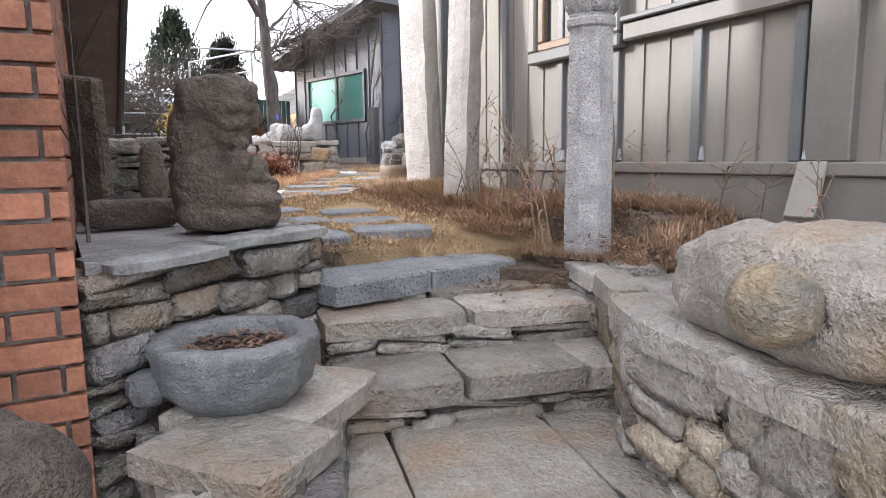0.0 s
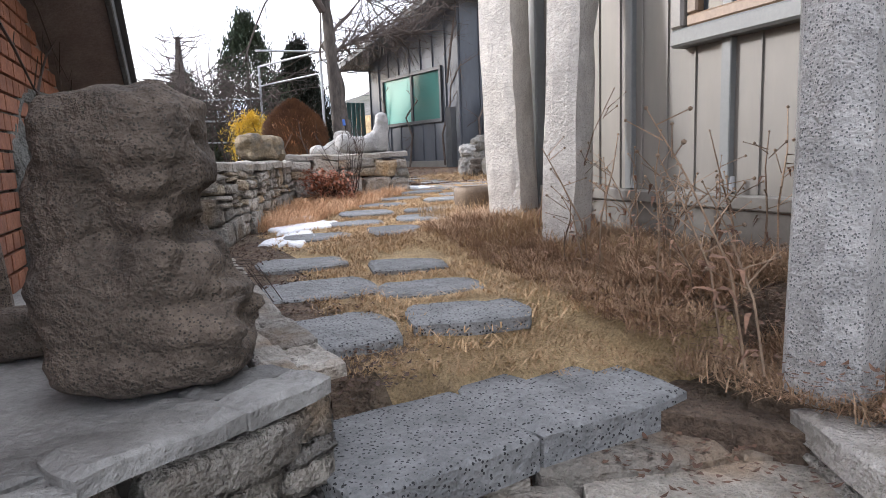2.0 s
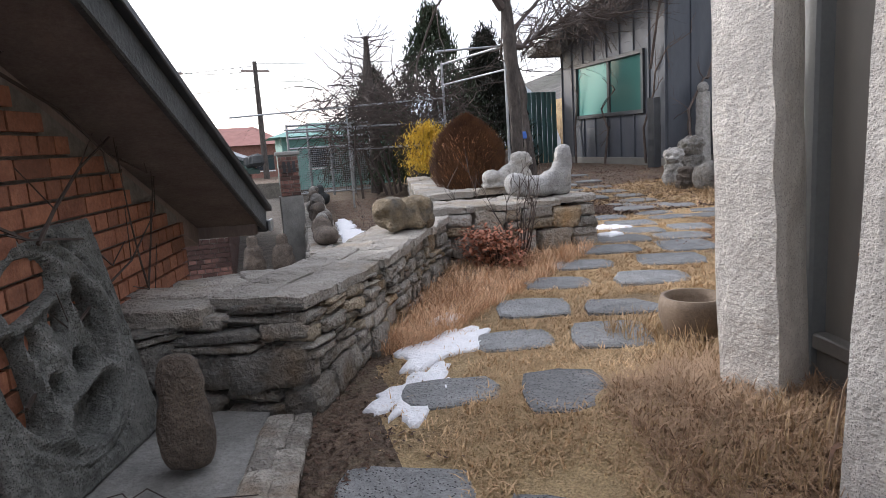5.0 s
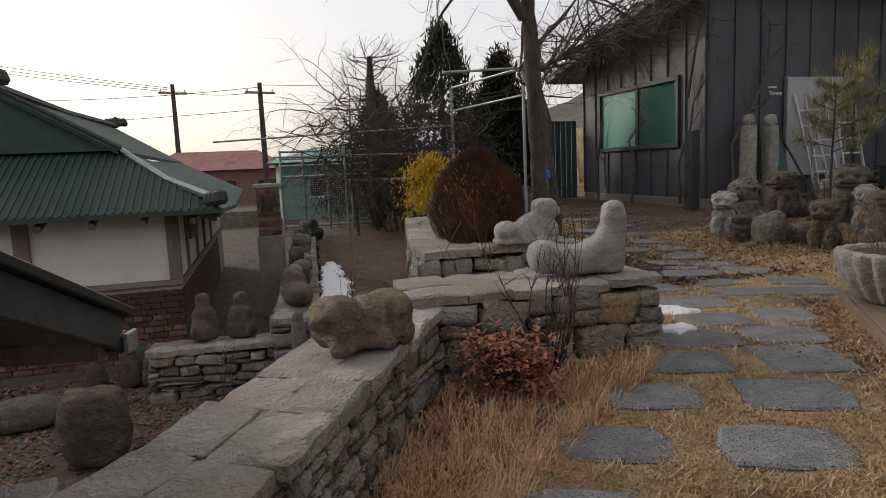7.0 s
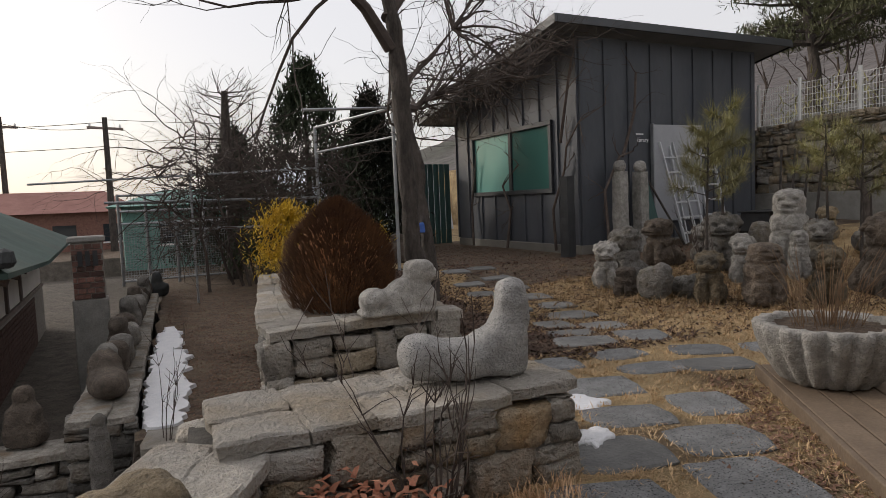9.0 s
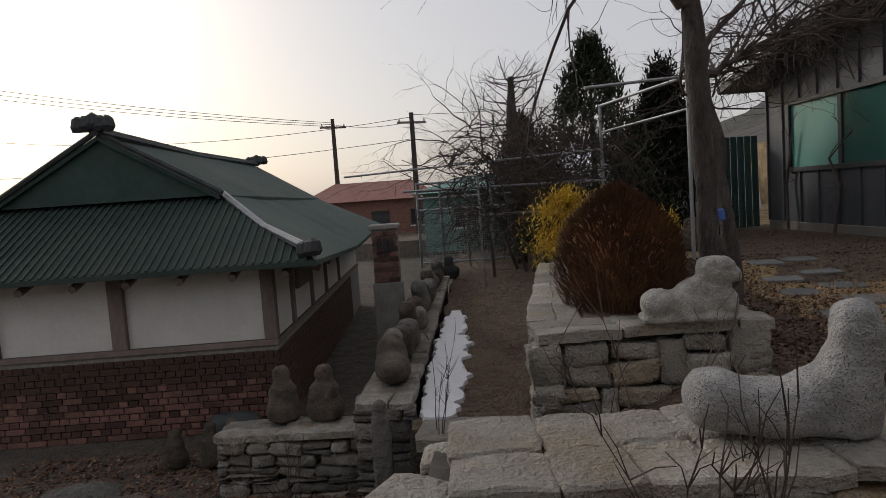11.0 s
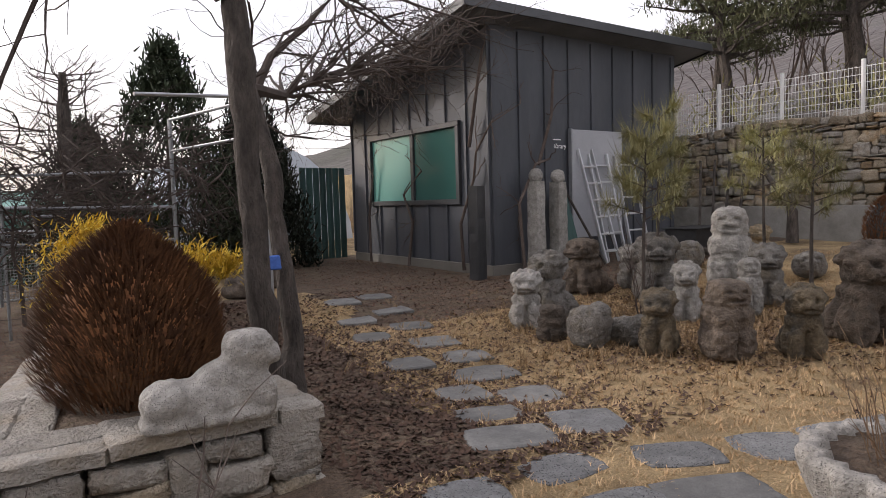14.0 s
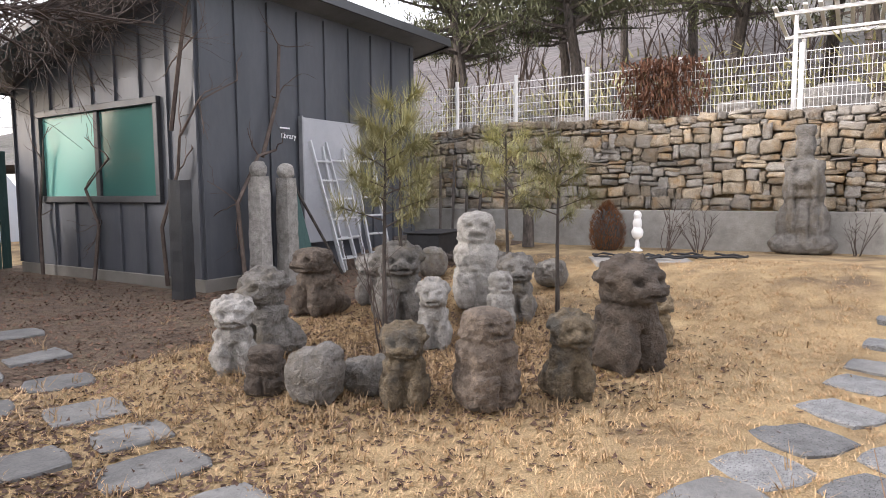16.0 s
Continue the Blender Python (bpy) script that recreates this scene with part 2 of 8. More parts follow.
M_SIGN = mat("sign_white", (0.75, 0.75, 0.75), (0.82, 0.82, 0.82), 3, 0, 0.7)

def glass_mat(name, tint, rough=0.05, gloss=0.5):
    m = bpy.data.materials.new(name)
    m.use_nodes = True
    b = m.node_tree.nodes["Principled BSDF"]
    b.inputs["Base Color"].default_value = (*tint, 1)
    b.inputs["Roughness"].default_value = rough
    b.inputs["IOR"].default_value = 1.5
    b.inputs["Specular IOR Level"].default_value = gloss
    return m
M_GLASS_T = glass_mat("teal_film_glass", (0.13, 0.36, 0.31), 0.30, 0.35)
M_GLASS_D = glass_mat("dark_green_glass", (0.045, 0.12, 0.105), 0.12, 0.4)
M_GLASS_K = glass_mat("dark_glass", (0.03, 0.035, 0.04), 0.06)

# ---- mesh helpers ----
def link(name, bm, material, parent=None, label="", smooth=False):
    me = bpy.data.meshes.new(name)
    bm.normal_update()
    bm.to_mesh(me)
    bm.free()
    me.materials.append(material)
    if smooth:
        me.polygons.foreach_set("use_smooth", [True] * len(me.polygons))
    ob = new(name, me)
    if parent is not None:
        ob.parent = parent
    if label:
        ob["label"] = label
    return ob

def part(name, bm, material, parent, label="", smooth=False):
    return link(name, bm, material, parent, label, smooth)

def thing(name, label, category, at=(0, 0, 0), rz=0.0, group="", kind=""):
    ob = new(name)
    ob.empty_display_size = 0.1
    ob.matrix_basis = pose(*at, 0, 0, rz)
    return tagged(ob, label, category, group, kind)

def bm_box(bm, x0, x1, y0, y1, z0, z1, bev=0.0, m=None):
    r = bmesh.ops.create_cube(bm, size=1.0, matrix=Matrix.LocRotScale(((x0 + x1) / 2, (y0 + y1) / 2, (z0 + z1) / 2), None, (x1 - x0, y1 - y0, z1 - z0)))
    vs = r["verts"]
    if bev:
        es = list({e for v in vs for e in v.link_edges})
        o = bmesh.ops.bevel(bm, geom=es, offset=bev, segments=1, affect="EDGES", profile=0.5)
        vs = o["verts"]
    if m is not None:
        bmesh.ops.transform(bm, matrix=m, verts=vs)
    return bm

def box(x0, x1, y0, y1, z0, z1, bev=0.0, m=None):
    return bm_box(bmesh.new(), x0, x1, y0, y1, z0, z1, bev, m)

def tube(points, radii, sides=6, cap=True):
    """A tapered tube along points."""
    verts, faces = [], []
    add_tube(verts, faces, points, radii, sides)
    return from_lists(verts, faces)

def add_tube(verts, faces, points, radii, sides=5):
    base = len(verts)
    n = len(points)
    for i, p in enumerate(points):
        a = Vector(points[max(i - 1, 0)])
        b = Vector(points[min(i + 1, n - 1)])
        d = (b - a).normalized() if (b - a).length > 1e-6 else Vector((0, 0, 1))
        u = d.orthogonal().normalized()
        w = d.cross(u)
        r = radii[i] if hasattr(radii, "__len__") else radii
        for k in range(sides):
            ang = 2 * math.pi * k / sides
            q = Vector(p) + (u * math.cos(ang) + w * math.sin(ang)) * r
            verts.append((q.x, q.y, q.z))
    for i in range(n - 1):
        for k in range(sides):
            a, b = base + i * sides + k, base + i * sides + (k + 1) % sides
            faces.append((a, b, b + sides, a + sides))
    faces.append(tuple(range(base + sides - 1, base - 1, -1)))
    faces.append(tuple(range(base + (n - 1) * sides, base + n * sides)))

def from_lists(verts, faces):
    me = bpy.data.meshes.new("tmp")
    me.from_pydata(verts, [], faces)
    bm = bmesh.new()
    bm.from_mesh(me)
    bpy.data.meshes.remove(me)
    return bm

def stuff(name, verts, faces, material, label, category, smooth=False):
    me = bpy.data.meshes.new(name)
    me.from_pydata(verts, [], faces)
    me.materials.append(material)
    if smooth:
        me.polygons.foreach_set("use_smooth", [True] * len(me.polygons))
    return tagged(new(name, me), label, category, kind="stuff")

def lathe(profile, sides=24, lobes=0, depth=0.0, phase=0.0):
    """A surface of revolution of (radius, z), with lobes round it."""
    verts, faces = [], []
    for r, z in profile:
        for k in range(sides):
            a = 2 * math.pi * k / sides
            rr = r * (1 - depth * (1 - abs(math.cos(lobes * a / 2 + phase)))) if lobes else r
            verts.append((rr * math.cos(a), rr * math.sin(a), z))
    for i in range(len(profile) - 1):
        for k in range(sides):
            a, b = i * sides + k, i * sides + (k + 1) % sides
            faces.append((a, b, b + sides, a + sides))
    faces.append(tuple(range(sides - 1, -1, -1)))
    faces.append(tuple(range((len(profile) - 1) * sides, len(profile) * sides)))
    return from_lists(verts, faces)

def roughen(bm, amount, scale, seed=0.0):
    for v in bm.verts:
        p = v.co * scale + Vector((seed, seed * 1.7, seed * 0.3))
        v.co += Vector((noise.noise(p), noise.noise(p + Vector((7, 3, 1))), noise.noise(p + Vector((2, 9, 5))))) * amount
    return bm

def carved(name, blobs, material, label, category, at, rz=0.0, voxel=0.025, rough=0.012, group="", parent=None, freq=9.0, dents=()):
    """One carved or natural stone: rounded masses fused into one mesh. blobs: (x, y, z, rx, ry, rz, squareness, tilt)."""
    bm = bmesh.new()
    for bl in blobs:
        x, y, z, a, b, c = bl[:6]
        sq = bl[6] if len(bl) > 6 else 0.0
        tilt = bl[7] if len(bl) > 7 else 0.0
        r = bmesh.ops.create_icosphere(bm, subdivisions=3, radius=1.0)
        for v in r["verts"]:
            if sq:
                mx = max(abs(v.co.x), abs(v.co.y), abs(v.co.z))
                v.co = v.co.lerp(v.co / mx, sq)
            v.co = Vector((v.co.x * a, v.co.y * b, v.co.z * c))
        bmesh.ops.transform(bm, matrix=pose(x, y, z, 0, tilt, 0), verts=r["verts"])
    me = bpy.data.meshes.new(name)
    bm.to_mesh(me)
    bm.free()
    ob = new(name, me)
    if parent is not None:
        ob.parent = parent
    ob.matrix_basis = pose(*at, 0, 0, rz)
    md = ob.modifiers.new("fuse", "REMESH")
    md.mode, md.voxel_size = "VOXEL", voxel
    sm = ob.modifiers.new("soften", "SMOOTH")
    sm.factor, sm.iterations = 0.5, 2
    CARVINGS.append((ob, material, (at[0] * 3.1 + at[1] * 1.7) % 50, rough, freq, dents))
    return tagged(ob, label, category, group)

CARVINGS = []
def finish_carvings():
    """Fuse all stones in one go, then weather them and cut their hollows."""
    dg = bpy.context.evaluated_depsgraph_get()
    done = [bpy.data.meshes.new_from_object(c[0].evaluated_get(dg)) for c in CARVINGS]
    for (ob, material, s, rough, freq, dents), out in zip(CARVINGS, done):
        n = len(out.vertices)
        co, nrm = np.empty(n * 3), np.empty(n * 3, dtype=np.float32)
        out.vertices.foreach_get("co", co)
        out.vertex_normals.foreach_get("vector", nrm)
        co, nrm = co.reshape(-1, 3), nrm.reshape(-1, 3)
        push = np.empty(n)
        shift, far = Vector((s, s * 0.5, 0)), Vector((9, 4, 2))
        for i, c in enumerate(co.tolist()):
            p = Vector(c) * freq + shift
            push[i] = noise.noise(p) * rough + noise.noise(p * 3.1) * rough * 0.45 - max(0.0, 0.35 - abs(noise.noise(p * 1.3 + far))) * rough * 1.6
        for x, y, z, a, b, c, deep in dents:
            q = ((co[:, 0] - x) / a) ** 2 + ((co[:, 1] - y) / b) ** 2 + ((co[:, 2] - z) / c) ** 2
            push -= deep * np.clip(1.0 - q, 0.0, 1.0) ** 0.7
        co += nrm * push[:, None]
        co[:, 2] -= co[:, 2].min()
        out.vertices.foreach_set("co", co.ravel())
        out.materials.clear()
        out.materials.append(material)
        out.polygons.foreach_set("use_smooth", [True] * len(out.polygons))
        rough_me = ob.data
        ob.modifiers.clear()
        ob.data = out
        out.name = ob.name
        bpy.data.meshes.remove(rough_me)

# rough stone templates, unit size
rng = random.Random(5)
ROCKS = []
for k in range(10):
    bm = bmesh.new()
    bmesh.ops.create_cube(bm, size=1.0)
    bmesh.ops.subdivide_edges(bm, edges=list(bm.edges), cuts=3, use_grid_fill=True)
    for v in bm.verts:
        a = [abs(q) for q in v.co]
        edge = sum(1 for q in a if q > 0.49)
        v.co *= (1.0, 1.0, 0.98, 0.93)[edge]
        p = v.co * 1.7 + Vector((k * 5.1, k * 2.3, k))
        v.co += Vector((noise.noise(p), noise.noise(p + Vector((9, 1, 4))) * 0.6, noise.noise(p + Vector((3, 8, 2))) * 0.8)) * 0.15
        p = v.co * 5.5 + Vector((k * 3.1, k, k * 2.0))
        v.co += Vector((noise.noise(p), noise.noise(p + Vector((4, 1, 4))), noise.noise(p + Vector((3, 5, 2))))) * 0.055
    me = bpy.data.meshes.new("rough_stone")
    bm.to_mesh(me)
    bm.free()
    me.polygons.foreach_set("use_smooth", [True] * len(me.polygons))
    ROCKS.append(me)
ROCK_SETS = {}
def rock_mesh(material, k):
    key = (material.name, k)
    if key not in ROCK_SETS:
        me = ROCKS[k].copy()
        me.materials.append(material)
        ROCK_SETS[key] = me
    return ROCK_SETS[key]

def rock(parent, material, m, name="stone"):
    ob = new(name, rock_mesh(material, rng.randrange(len(ROCKS))))
    ob.parent = parent
    ob.matrix_basis = m
    return ob

def stone_face(parent, p0, p1, z0, z1, materials, cell=(0.22, 0.10), depth=0.16, slope=0.0, limit=10 ** 9, seed=1, joint=0.020, in_off=0.0, broken=0.28):
    """Rough stones laid in uneven courses on the face from p0 to p1; the open side lies to the right of that way. z1 may be (start, end)."""
    r = random.Random(seed)
    a, b = Vector((*p0, 0)), Vector((*p1, 0))
    d = b - a
    ln = d.length
    d.normalize()
    out = Vector((d.y, -d.x, 0))
    ang = math.degrees(math.atan2(d.y, d.x))
    zt0, zt1 = z1 if isinstance(z1, tuple) else (z1, z1)
    zb0, zb1 = z0 if isinstance(z0, tuple) else (z0, z0)
    count, z = 0, 0.0
    span = max(zt0 - zb0, zt1 - zb1)
    while z < span - 0.02:
        h = cell[1] * r.uniform(0.6, 1.6)
        if span - (z + h) < cell[1] * 0.5:
            h = span - z
        s = -r.uniform(0, cell[0] * 0.4)
        while s < ln - 0.02:
            w = cell[0] * r.uniform(0.5, 1.6)
            s0, s1 = max(s, 0), min(s + w, ln)
            if ln - s1 < cell[0] * 0.3:
                s1 = ln
            f = (s0 + s1) / 2 / ln
            zb, zt = zb0 + (zb1 - zb0) * f, zt0 + (zt1 - zt0) * f
            hh = h * r.uniform(0.88, 1.0)
            if zb + z + h * 0.6 <= zt + 0.02 and s1 - s0 > 0.03 and count < limit:
                c = a + d * ((s0 + s1) / 2) + out * (r.uniform(-0.02, 0.02) - depth / 2 - in_off + slope * z)
                rise = broken * cell[1] * 1.6 * noise.noise(Vector((s0 * 1.3, z * 1.1, seed)))
                cut = r.uniform(0.38, 0.62) if broken and r.random() < 0.35 else 0.0
                for lo, hi in (((0.0, cut), (cut, 1.0)) if cut else ((0.0, 1.0),)):
                    tall = (hh - joint + 0.008) * (hi - lo) * (1.0 + broken * r.uniform(0, 0.5))
                    rock(parent, r.choice(materials), Matrix.Translation((c.x, c.y, zb + z + h * (lo + hi) / 2 + rise)) @ pose(0, 0, 0, r.uniform(-5, 5), r.uniform(-5, 5) * (1 + 2 * broken), ang + r.uniform(-4, 4)) @ Matrix.Diagonal(((s1 - s0) - joint + 0.008, depth * r.uniform(1.0, 1.0 + 0.3 * broken), tall, 1)))
                count += 1
            s = s1 if s1 < ln else ln
        z += h
    return count

def outline_slab(cx, cy, z, lx, ly, th, rz=0.0, seed=0, square=0.55, n=20, wob=0.07, top_noise=0.004):
    """An uneven flat stone with a worn rim, its top at z."""
    r = random.Random(seed)
    ring = []
    if square > 0.8:
        per = [(-1 + 0.5 * q, -1) for q in range(4)] + [(1, -1 + 0.5 * q) for q in range(4)] + [(1 - 0.5 * q, 1) for q in range(4)] + [(-1, 1 - 0.5 * q) for q in range(4)]
        for px, py in per:
            e = 0.955 if abs(px) == 1 and abs(py) == 1 else 1.0
            w1 = 1 + wob * 1.3 * noise.noise(Vector((px * 1.7 + seed * 3.1, py * 1.7, seed * 0.7)))
            ring.append((px * e * lx / 2 * w1 + r.uniform(-1, 1) * wob * 0.1 * ly, py * e * ly / 2 * w1 + r.uniform(-1, 1) * wob * 0.1 * ly))
        n = len(ring)
    for k in range(n if not ring else 0):
        a = 2 * math.pi * k / n
        c, s = math.cos(a), math.sin(a)
        e = max(abs(c), abs(s))
        q = (1 - square) + square / e
        q *= 1 + wob * 1.5 * noise.noise(Vector((c * 1.9 + seed * 3.7, s * 1.9, seed * 1.3))) + r.uniform(-wob, wob) * 0.35
        ring.append((c * q * lx / 2, s * q * ly / 2))
    verts, faces = [], []
    rim = min(0.008, th * 0.2)
    for sc, zz in ((1.0, -th), (1.0, -rim), (1 - rim * 1.6 / min(lx, ly) * 2, 0.0)):
        for x, y in ring:
            verts.append((x * sc, y * sc, zz + (r.uniform(-1, 1) * top_noise if zz == 0.0 else 0)))
    for i in range(2):
        for k in range(n):
            verts_a = i * n + k, i * n + (k + 1) % n
            faces.append((verts_a[0], verts_a[1], verts_a[1] + n, verts_a[0] + n))
    faces.append(tuple(range(n - 1, -1, -1)))
    faces.append(tuple(range(2 * n, 3 * n)))
    bm = from_lists(verts, faces)
    bmesh.ops.transform(bm, matrix=pose(cx, cy, z, 0, 0, rz), verts=bm.verts)
    return bm

# ---- ground ----
KNOTS = ((2.0, 2.0, 0.41), (2.3, 3.2, 0.46), (3.2, 3.7, 0.6), (2.66, 4.64, 0.53), (3.3, 5.03, 0.56), (4.13, 5.25, 0.63), (3.43, 5.54, 0.58), (4.3, 6.5, 0.64),
         (6.2, 8.05, 0.61), (7.94, 7.06, 0.57), (6.8, 9.36, 0.52), (6.76, 11.0, 0.59), (8.0, 9.4, 0.6), (9.3, 8.0, 0.64), (10.0, 13.4, 0.7), (10.0, 18.0, 0.7),
         (14.7, 9.5, 1.04), (13.7, 7.0, 1.08), (15.0, 13.0, 1.1), (15.2, 5.0, 1.07), (3.2, 1.6, 0.58), (2.6, 0.6, 0.45), (5.1, 10.0, 0.6), (6.5, 13.3, 0.74), (6.5, 17.0, 0.74), (8.0, 4.0, 0.6))
def upper_z(x, y):
    sw = sz = 0.0
    for kx, ky, kz in KNOTS:
        w = 1.0 / ((x - kx) ** 2 + (y - ky) ** 2 + 0.15) ** 1.6
        sw += w
        sz += w * kz
    return sz / sw

def side(x, y, ax, ay, bx, by):
    """Positive to the right of the way from a to b."""
    return (x - ax) * (by - ay) - (y - ay) * (bx - ax)

LEFT_EDGE = ((1.30, 1.95), (1.55, 3.0), (1.75, 4.1), (1.70, 4.45), (2.6, 6.25), (2.85, 6.75), (4.2, 6.75), (4.4, 7.3), (4.75, 8.3), (4.7, 8.9), (4.0, 9.0), (4.62, 12.6), (5.6, 16.0), (6.6, 19.0), (6.6, 60.0))
def edge_x(y):
    pts = LEFT_EDGE
    best = None
    for (ax, ay), (bx, by) in zip(pts, pts[1:]):
        lo, hi = min(ay, by), max(ay, by)
        if lo <= y <= hi and hi > lo:
            x = ax + (bx - ax) * (y - ay) / (by - ay)
            best = x if best is None else min(best, x)
    return best

def terrain(x, y):
    z = terrain_base(x, y)
    # worn hollow behind the threshold, and room for its slabs
    px, py = x - 1.40, y - 1.74
    if -0.25 < px * 0.898 - py * 0.439 < 1.38 and -0.3 < px * 0.439 + py * 0.898 < 0.72:
        return min(z, 0.12 if px * 0.439 + py * 0.898 < 0.6 else 0.3)
    return min(z, 0.37 + max(0.0, y - 2.15) * 0.15) if y < 2.6 and x < 2.55 else z

def terrain_base(x, y):
    if y > 30 or x > 24 or x < -12 or y < -9:
        return 0.2
    if x > 15.35:
        return 3.0 if y < 15.5 else 3.0 + 0.0 * y
    # entrance steps
    if y < 1.95 and side(x, y, 1.30, 2.05, 2.45, 1.38) > 0 and side(x, y, 1.45, -0.2, 2.42, 1.45) < 0 and x < 2.5:
        return -0.6
    if y < -0.15 and x < 1.5:
        return -0.5
    if y <= 1.95:
        return upper_z(x, y) if x > 1.4 else -0.5
    e = edge_x(min(y, 59))
    if e is not None and x > e:
        return upper_z(x, y)
    # terrace beside the low planter wall
    if y > 9.25 and x > 2.75 + (y - 9.3) * 0.075:
        return 0.2
    if 6.9 < y <= 9.25 and x > 2.9:
        return 0.2 if x < 3.5 else min(upper_z(x, y), 0.2 + (x - 3.5) * 0.42)
    return -0.42

xs = sorted(set([round(-12 + 0.75 * k, 3) for k in range(16)] + [round(-0.2 + 0.09 * k, 3) for k in range(84)] + [round(7.4 + 0.25 * k, 3) for k in range(70)] + [-60, -30, 40, 60, -300, 300, 15.28, 15.38]))
ys = sorted(set([-300, -60, -30, -9, -5, -2.5, -1.2] + [round(-0.6 + 0.09 * k, 3) for k in range(150)] + [round(13 + 0.4 * k, 3) for k in range(44)] + [45, 60, 120, 300]))
gv, gf = [], []
for yy in ys:
    for xx in xs:
        zz = terrain(xx, yy)
        if -1 < xx < 16 and -1 < yy < 20:
            zz += noise.noise(Vector((xx * 1.7, yy * 1.7, 0))) * 0.012
        gv.append((xx, yy, zz))
nx = len(xs)
for j in range(len(ys) - 1):
    for i in range(nx - 1):
        gf.append((j * nx + i, j * nx + i + 1, (j + 1) * nx + i + 1, (j + 1) * nx + i))
gme = bpy.data.meshes.new("ground")
gme.from_pydata(gv, [], gf)
gme.materials.append(M_GROUND)
gme.materials.append(M_SOIL)
gme.materials.append(M_COURT)
def bed(x, y):
    """True where the soil is bare or covered with leaf litter."""
    x += 0.22 * noise.noise(Vector((x * 2.3, y * 2.3, 4))) + 0.1 * noise.noise(Vector((x * 7, y * 7, 1)))
    if side(x, y, 2.35, 1.2, 3.05, 3.3) > 0 and y < 3.4:
        return True
    if y < 6.5 and x < 3.6 and edge_x(max(y, 2.0)) is not None and x < edge_x(max(y, 2.0)) + 0.42 + max(0, (y - 5.0) * 0.55):
        return True
    if 11.5 < y < 19 and x > 7.0:
        return True
    if 8.3 < y < 14 and x < 5.9 + (y - 8.3) * 0.1:
        return True
    return False
for p in gme.polygons:
    c = p.center
    if c.z < 0.02:
        p.material_index = 2
    elif c.z < 0.42 and c.y > 6.8 or bed(c.x, c.y):
        p.material_index = 1
ground = tagged(new("ground", gme), "dry straw-coloured lawn and leaf-strewn soil", "ground", kind="structure")

# ---- right-hand panelled house ----
HANG = -11.9
house = thing("panel_house", "beige metal-panelled house with taupe frame", "house", (3.19, 1.74, 0.0), HANG)
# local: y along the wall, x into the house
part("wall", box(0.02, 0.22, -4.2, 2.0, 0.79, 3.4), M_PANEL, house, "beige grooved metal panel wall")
part("foundation_panel", box(-0.01, 0.2, -4.2, 2.0, 0.30, 0.735, 0.004), M_PANEL_T, house)
part("sill_rail", box(-0.03, 0.2, -4.2, 2.0, 0.735, 0.79, 0.006), M_PANEL_T, house)
# dark strips proud of the wall paint the shade inside the panel slots
for yy in (-2.85, -2.35, -1.85, -1.35, -0.83, -0.34, 0.18, 0.64, 1.22):
    part("panel_post", box(-0.006, 0.03, yy - 0.025, yy + 0.025, 0.791, 1.40 if yy < 0.2 else 3.4, 0.004), M_PANEL_D, house, "dark strip painting the shade of a panel slot")
    part("drip_clip", tube([(-0.02, yy - 0.06, 0.80), (-0.02, yy - 0.06, 0.86)], [0.014, 0.008], 8), M_STEEL, house)
part("corner_band", box(-0.03, 0.03, -1.06, -0.88, 0.791, 3.4, 0.006), M_PANEL_T, house)
part("top_rail", box(-0.045, 0.03, -4.2, 0.10, 1.401, 1.49, 0.01), M_PANEL_T, house)
part("top_rail_cap", box(-0.065, 0.03, -4.2, 0.10, 1.492, 1.52, 0.006), M_PANEL_D, house)
for k in range(30):
    yy = -3.1 + k * 0.1633
    part("panel_seam", box(0.012, 0.0235, yy - 0.003, yy + 0.003, 0.792, 3.3), M_PANEL_T, house)
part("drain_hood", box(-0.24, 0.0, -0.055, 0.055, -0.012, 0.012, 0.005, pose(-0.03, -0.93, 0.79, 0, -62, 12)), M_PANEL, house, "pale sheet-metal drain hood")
win = part("window_frame", box(-0.05, 0.05, 0.12, 0.90, 1.38, 1.45, 0.01), M_PANEL_D, house, "dark taupe outer window frame")
for a, b in ((0.12, 0.19), (0.83, 0.90)):
    part("jamb", box(-0.05, 0.05, a, b, 1.451, 2.7, 0.01), M_PANEL_T, win)
part("sash_rail", box(-0.03, 0.045, 0.191, 0.829, 1.452, 1.50, 0.008), M_FRAMEB, win, "bronze inner sash")
part("sash_stile", box(-0.03, 0.045, 0.77, 0.829, 1.501, 2.7, 0.008), M_FRAMEB, win)
part("pane", box(0.004, 0.0105, 0.191, 0.769, 1.501, 2.7), M_GLASS_K, win)
part("corner_post", box(-0.04, 0.22, 2.0, 2.12, 0.30, 3.4, 0.01), M_PANEL_D, house)
part("roof", box(-0.3, 4.5, -4.5, 2.4, 3.4, 3.55), M_ROOFM, house)
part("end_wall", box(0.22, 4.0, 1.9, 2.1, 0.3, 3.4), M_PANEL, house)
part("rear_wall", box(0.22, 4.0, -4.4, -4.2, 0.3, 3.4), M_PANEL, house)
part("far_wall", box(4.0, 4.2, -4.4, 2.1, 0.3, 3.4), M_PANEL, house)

# ---- brick house ----
BANG = -12.0
bh = thing("brick_house", "orange brick house with a dark overhanging wooden roof", "house", (0.545, 1.60, 0.0), BANG)
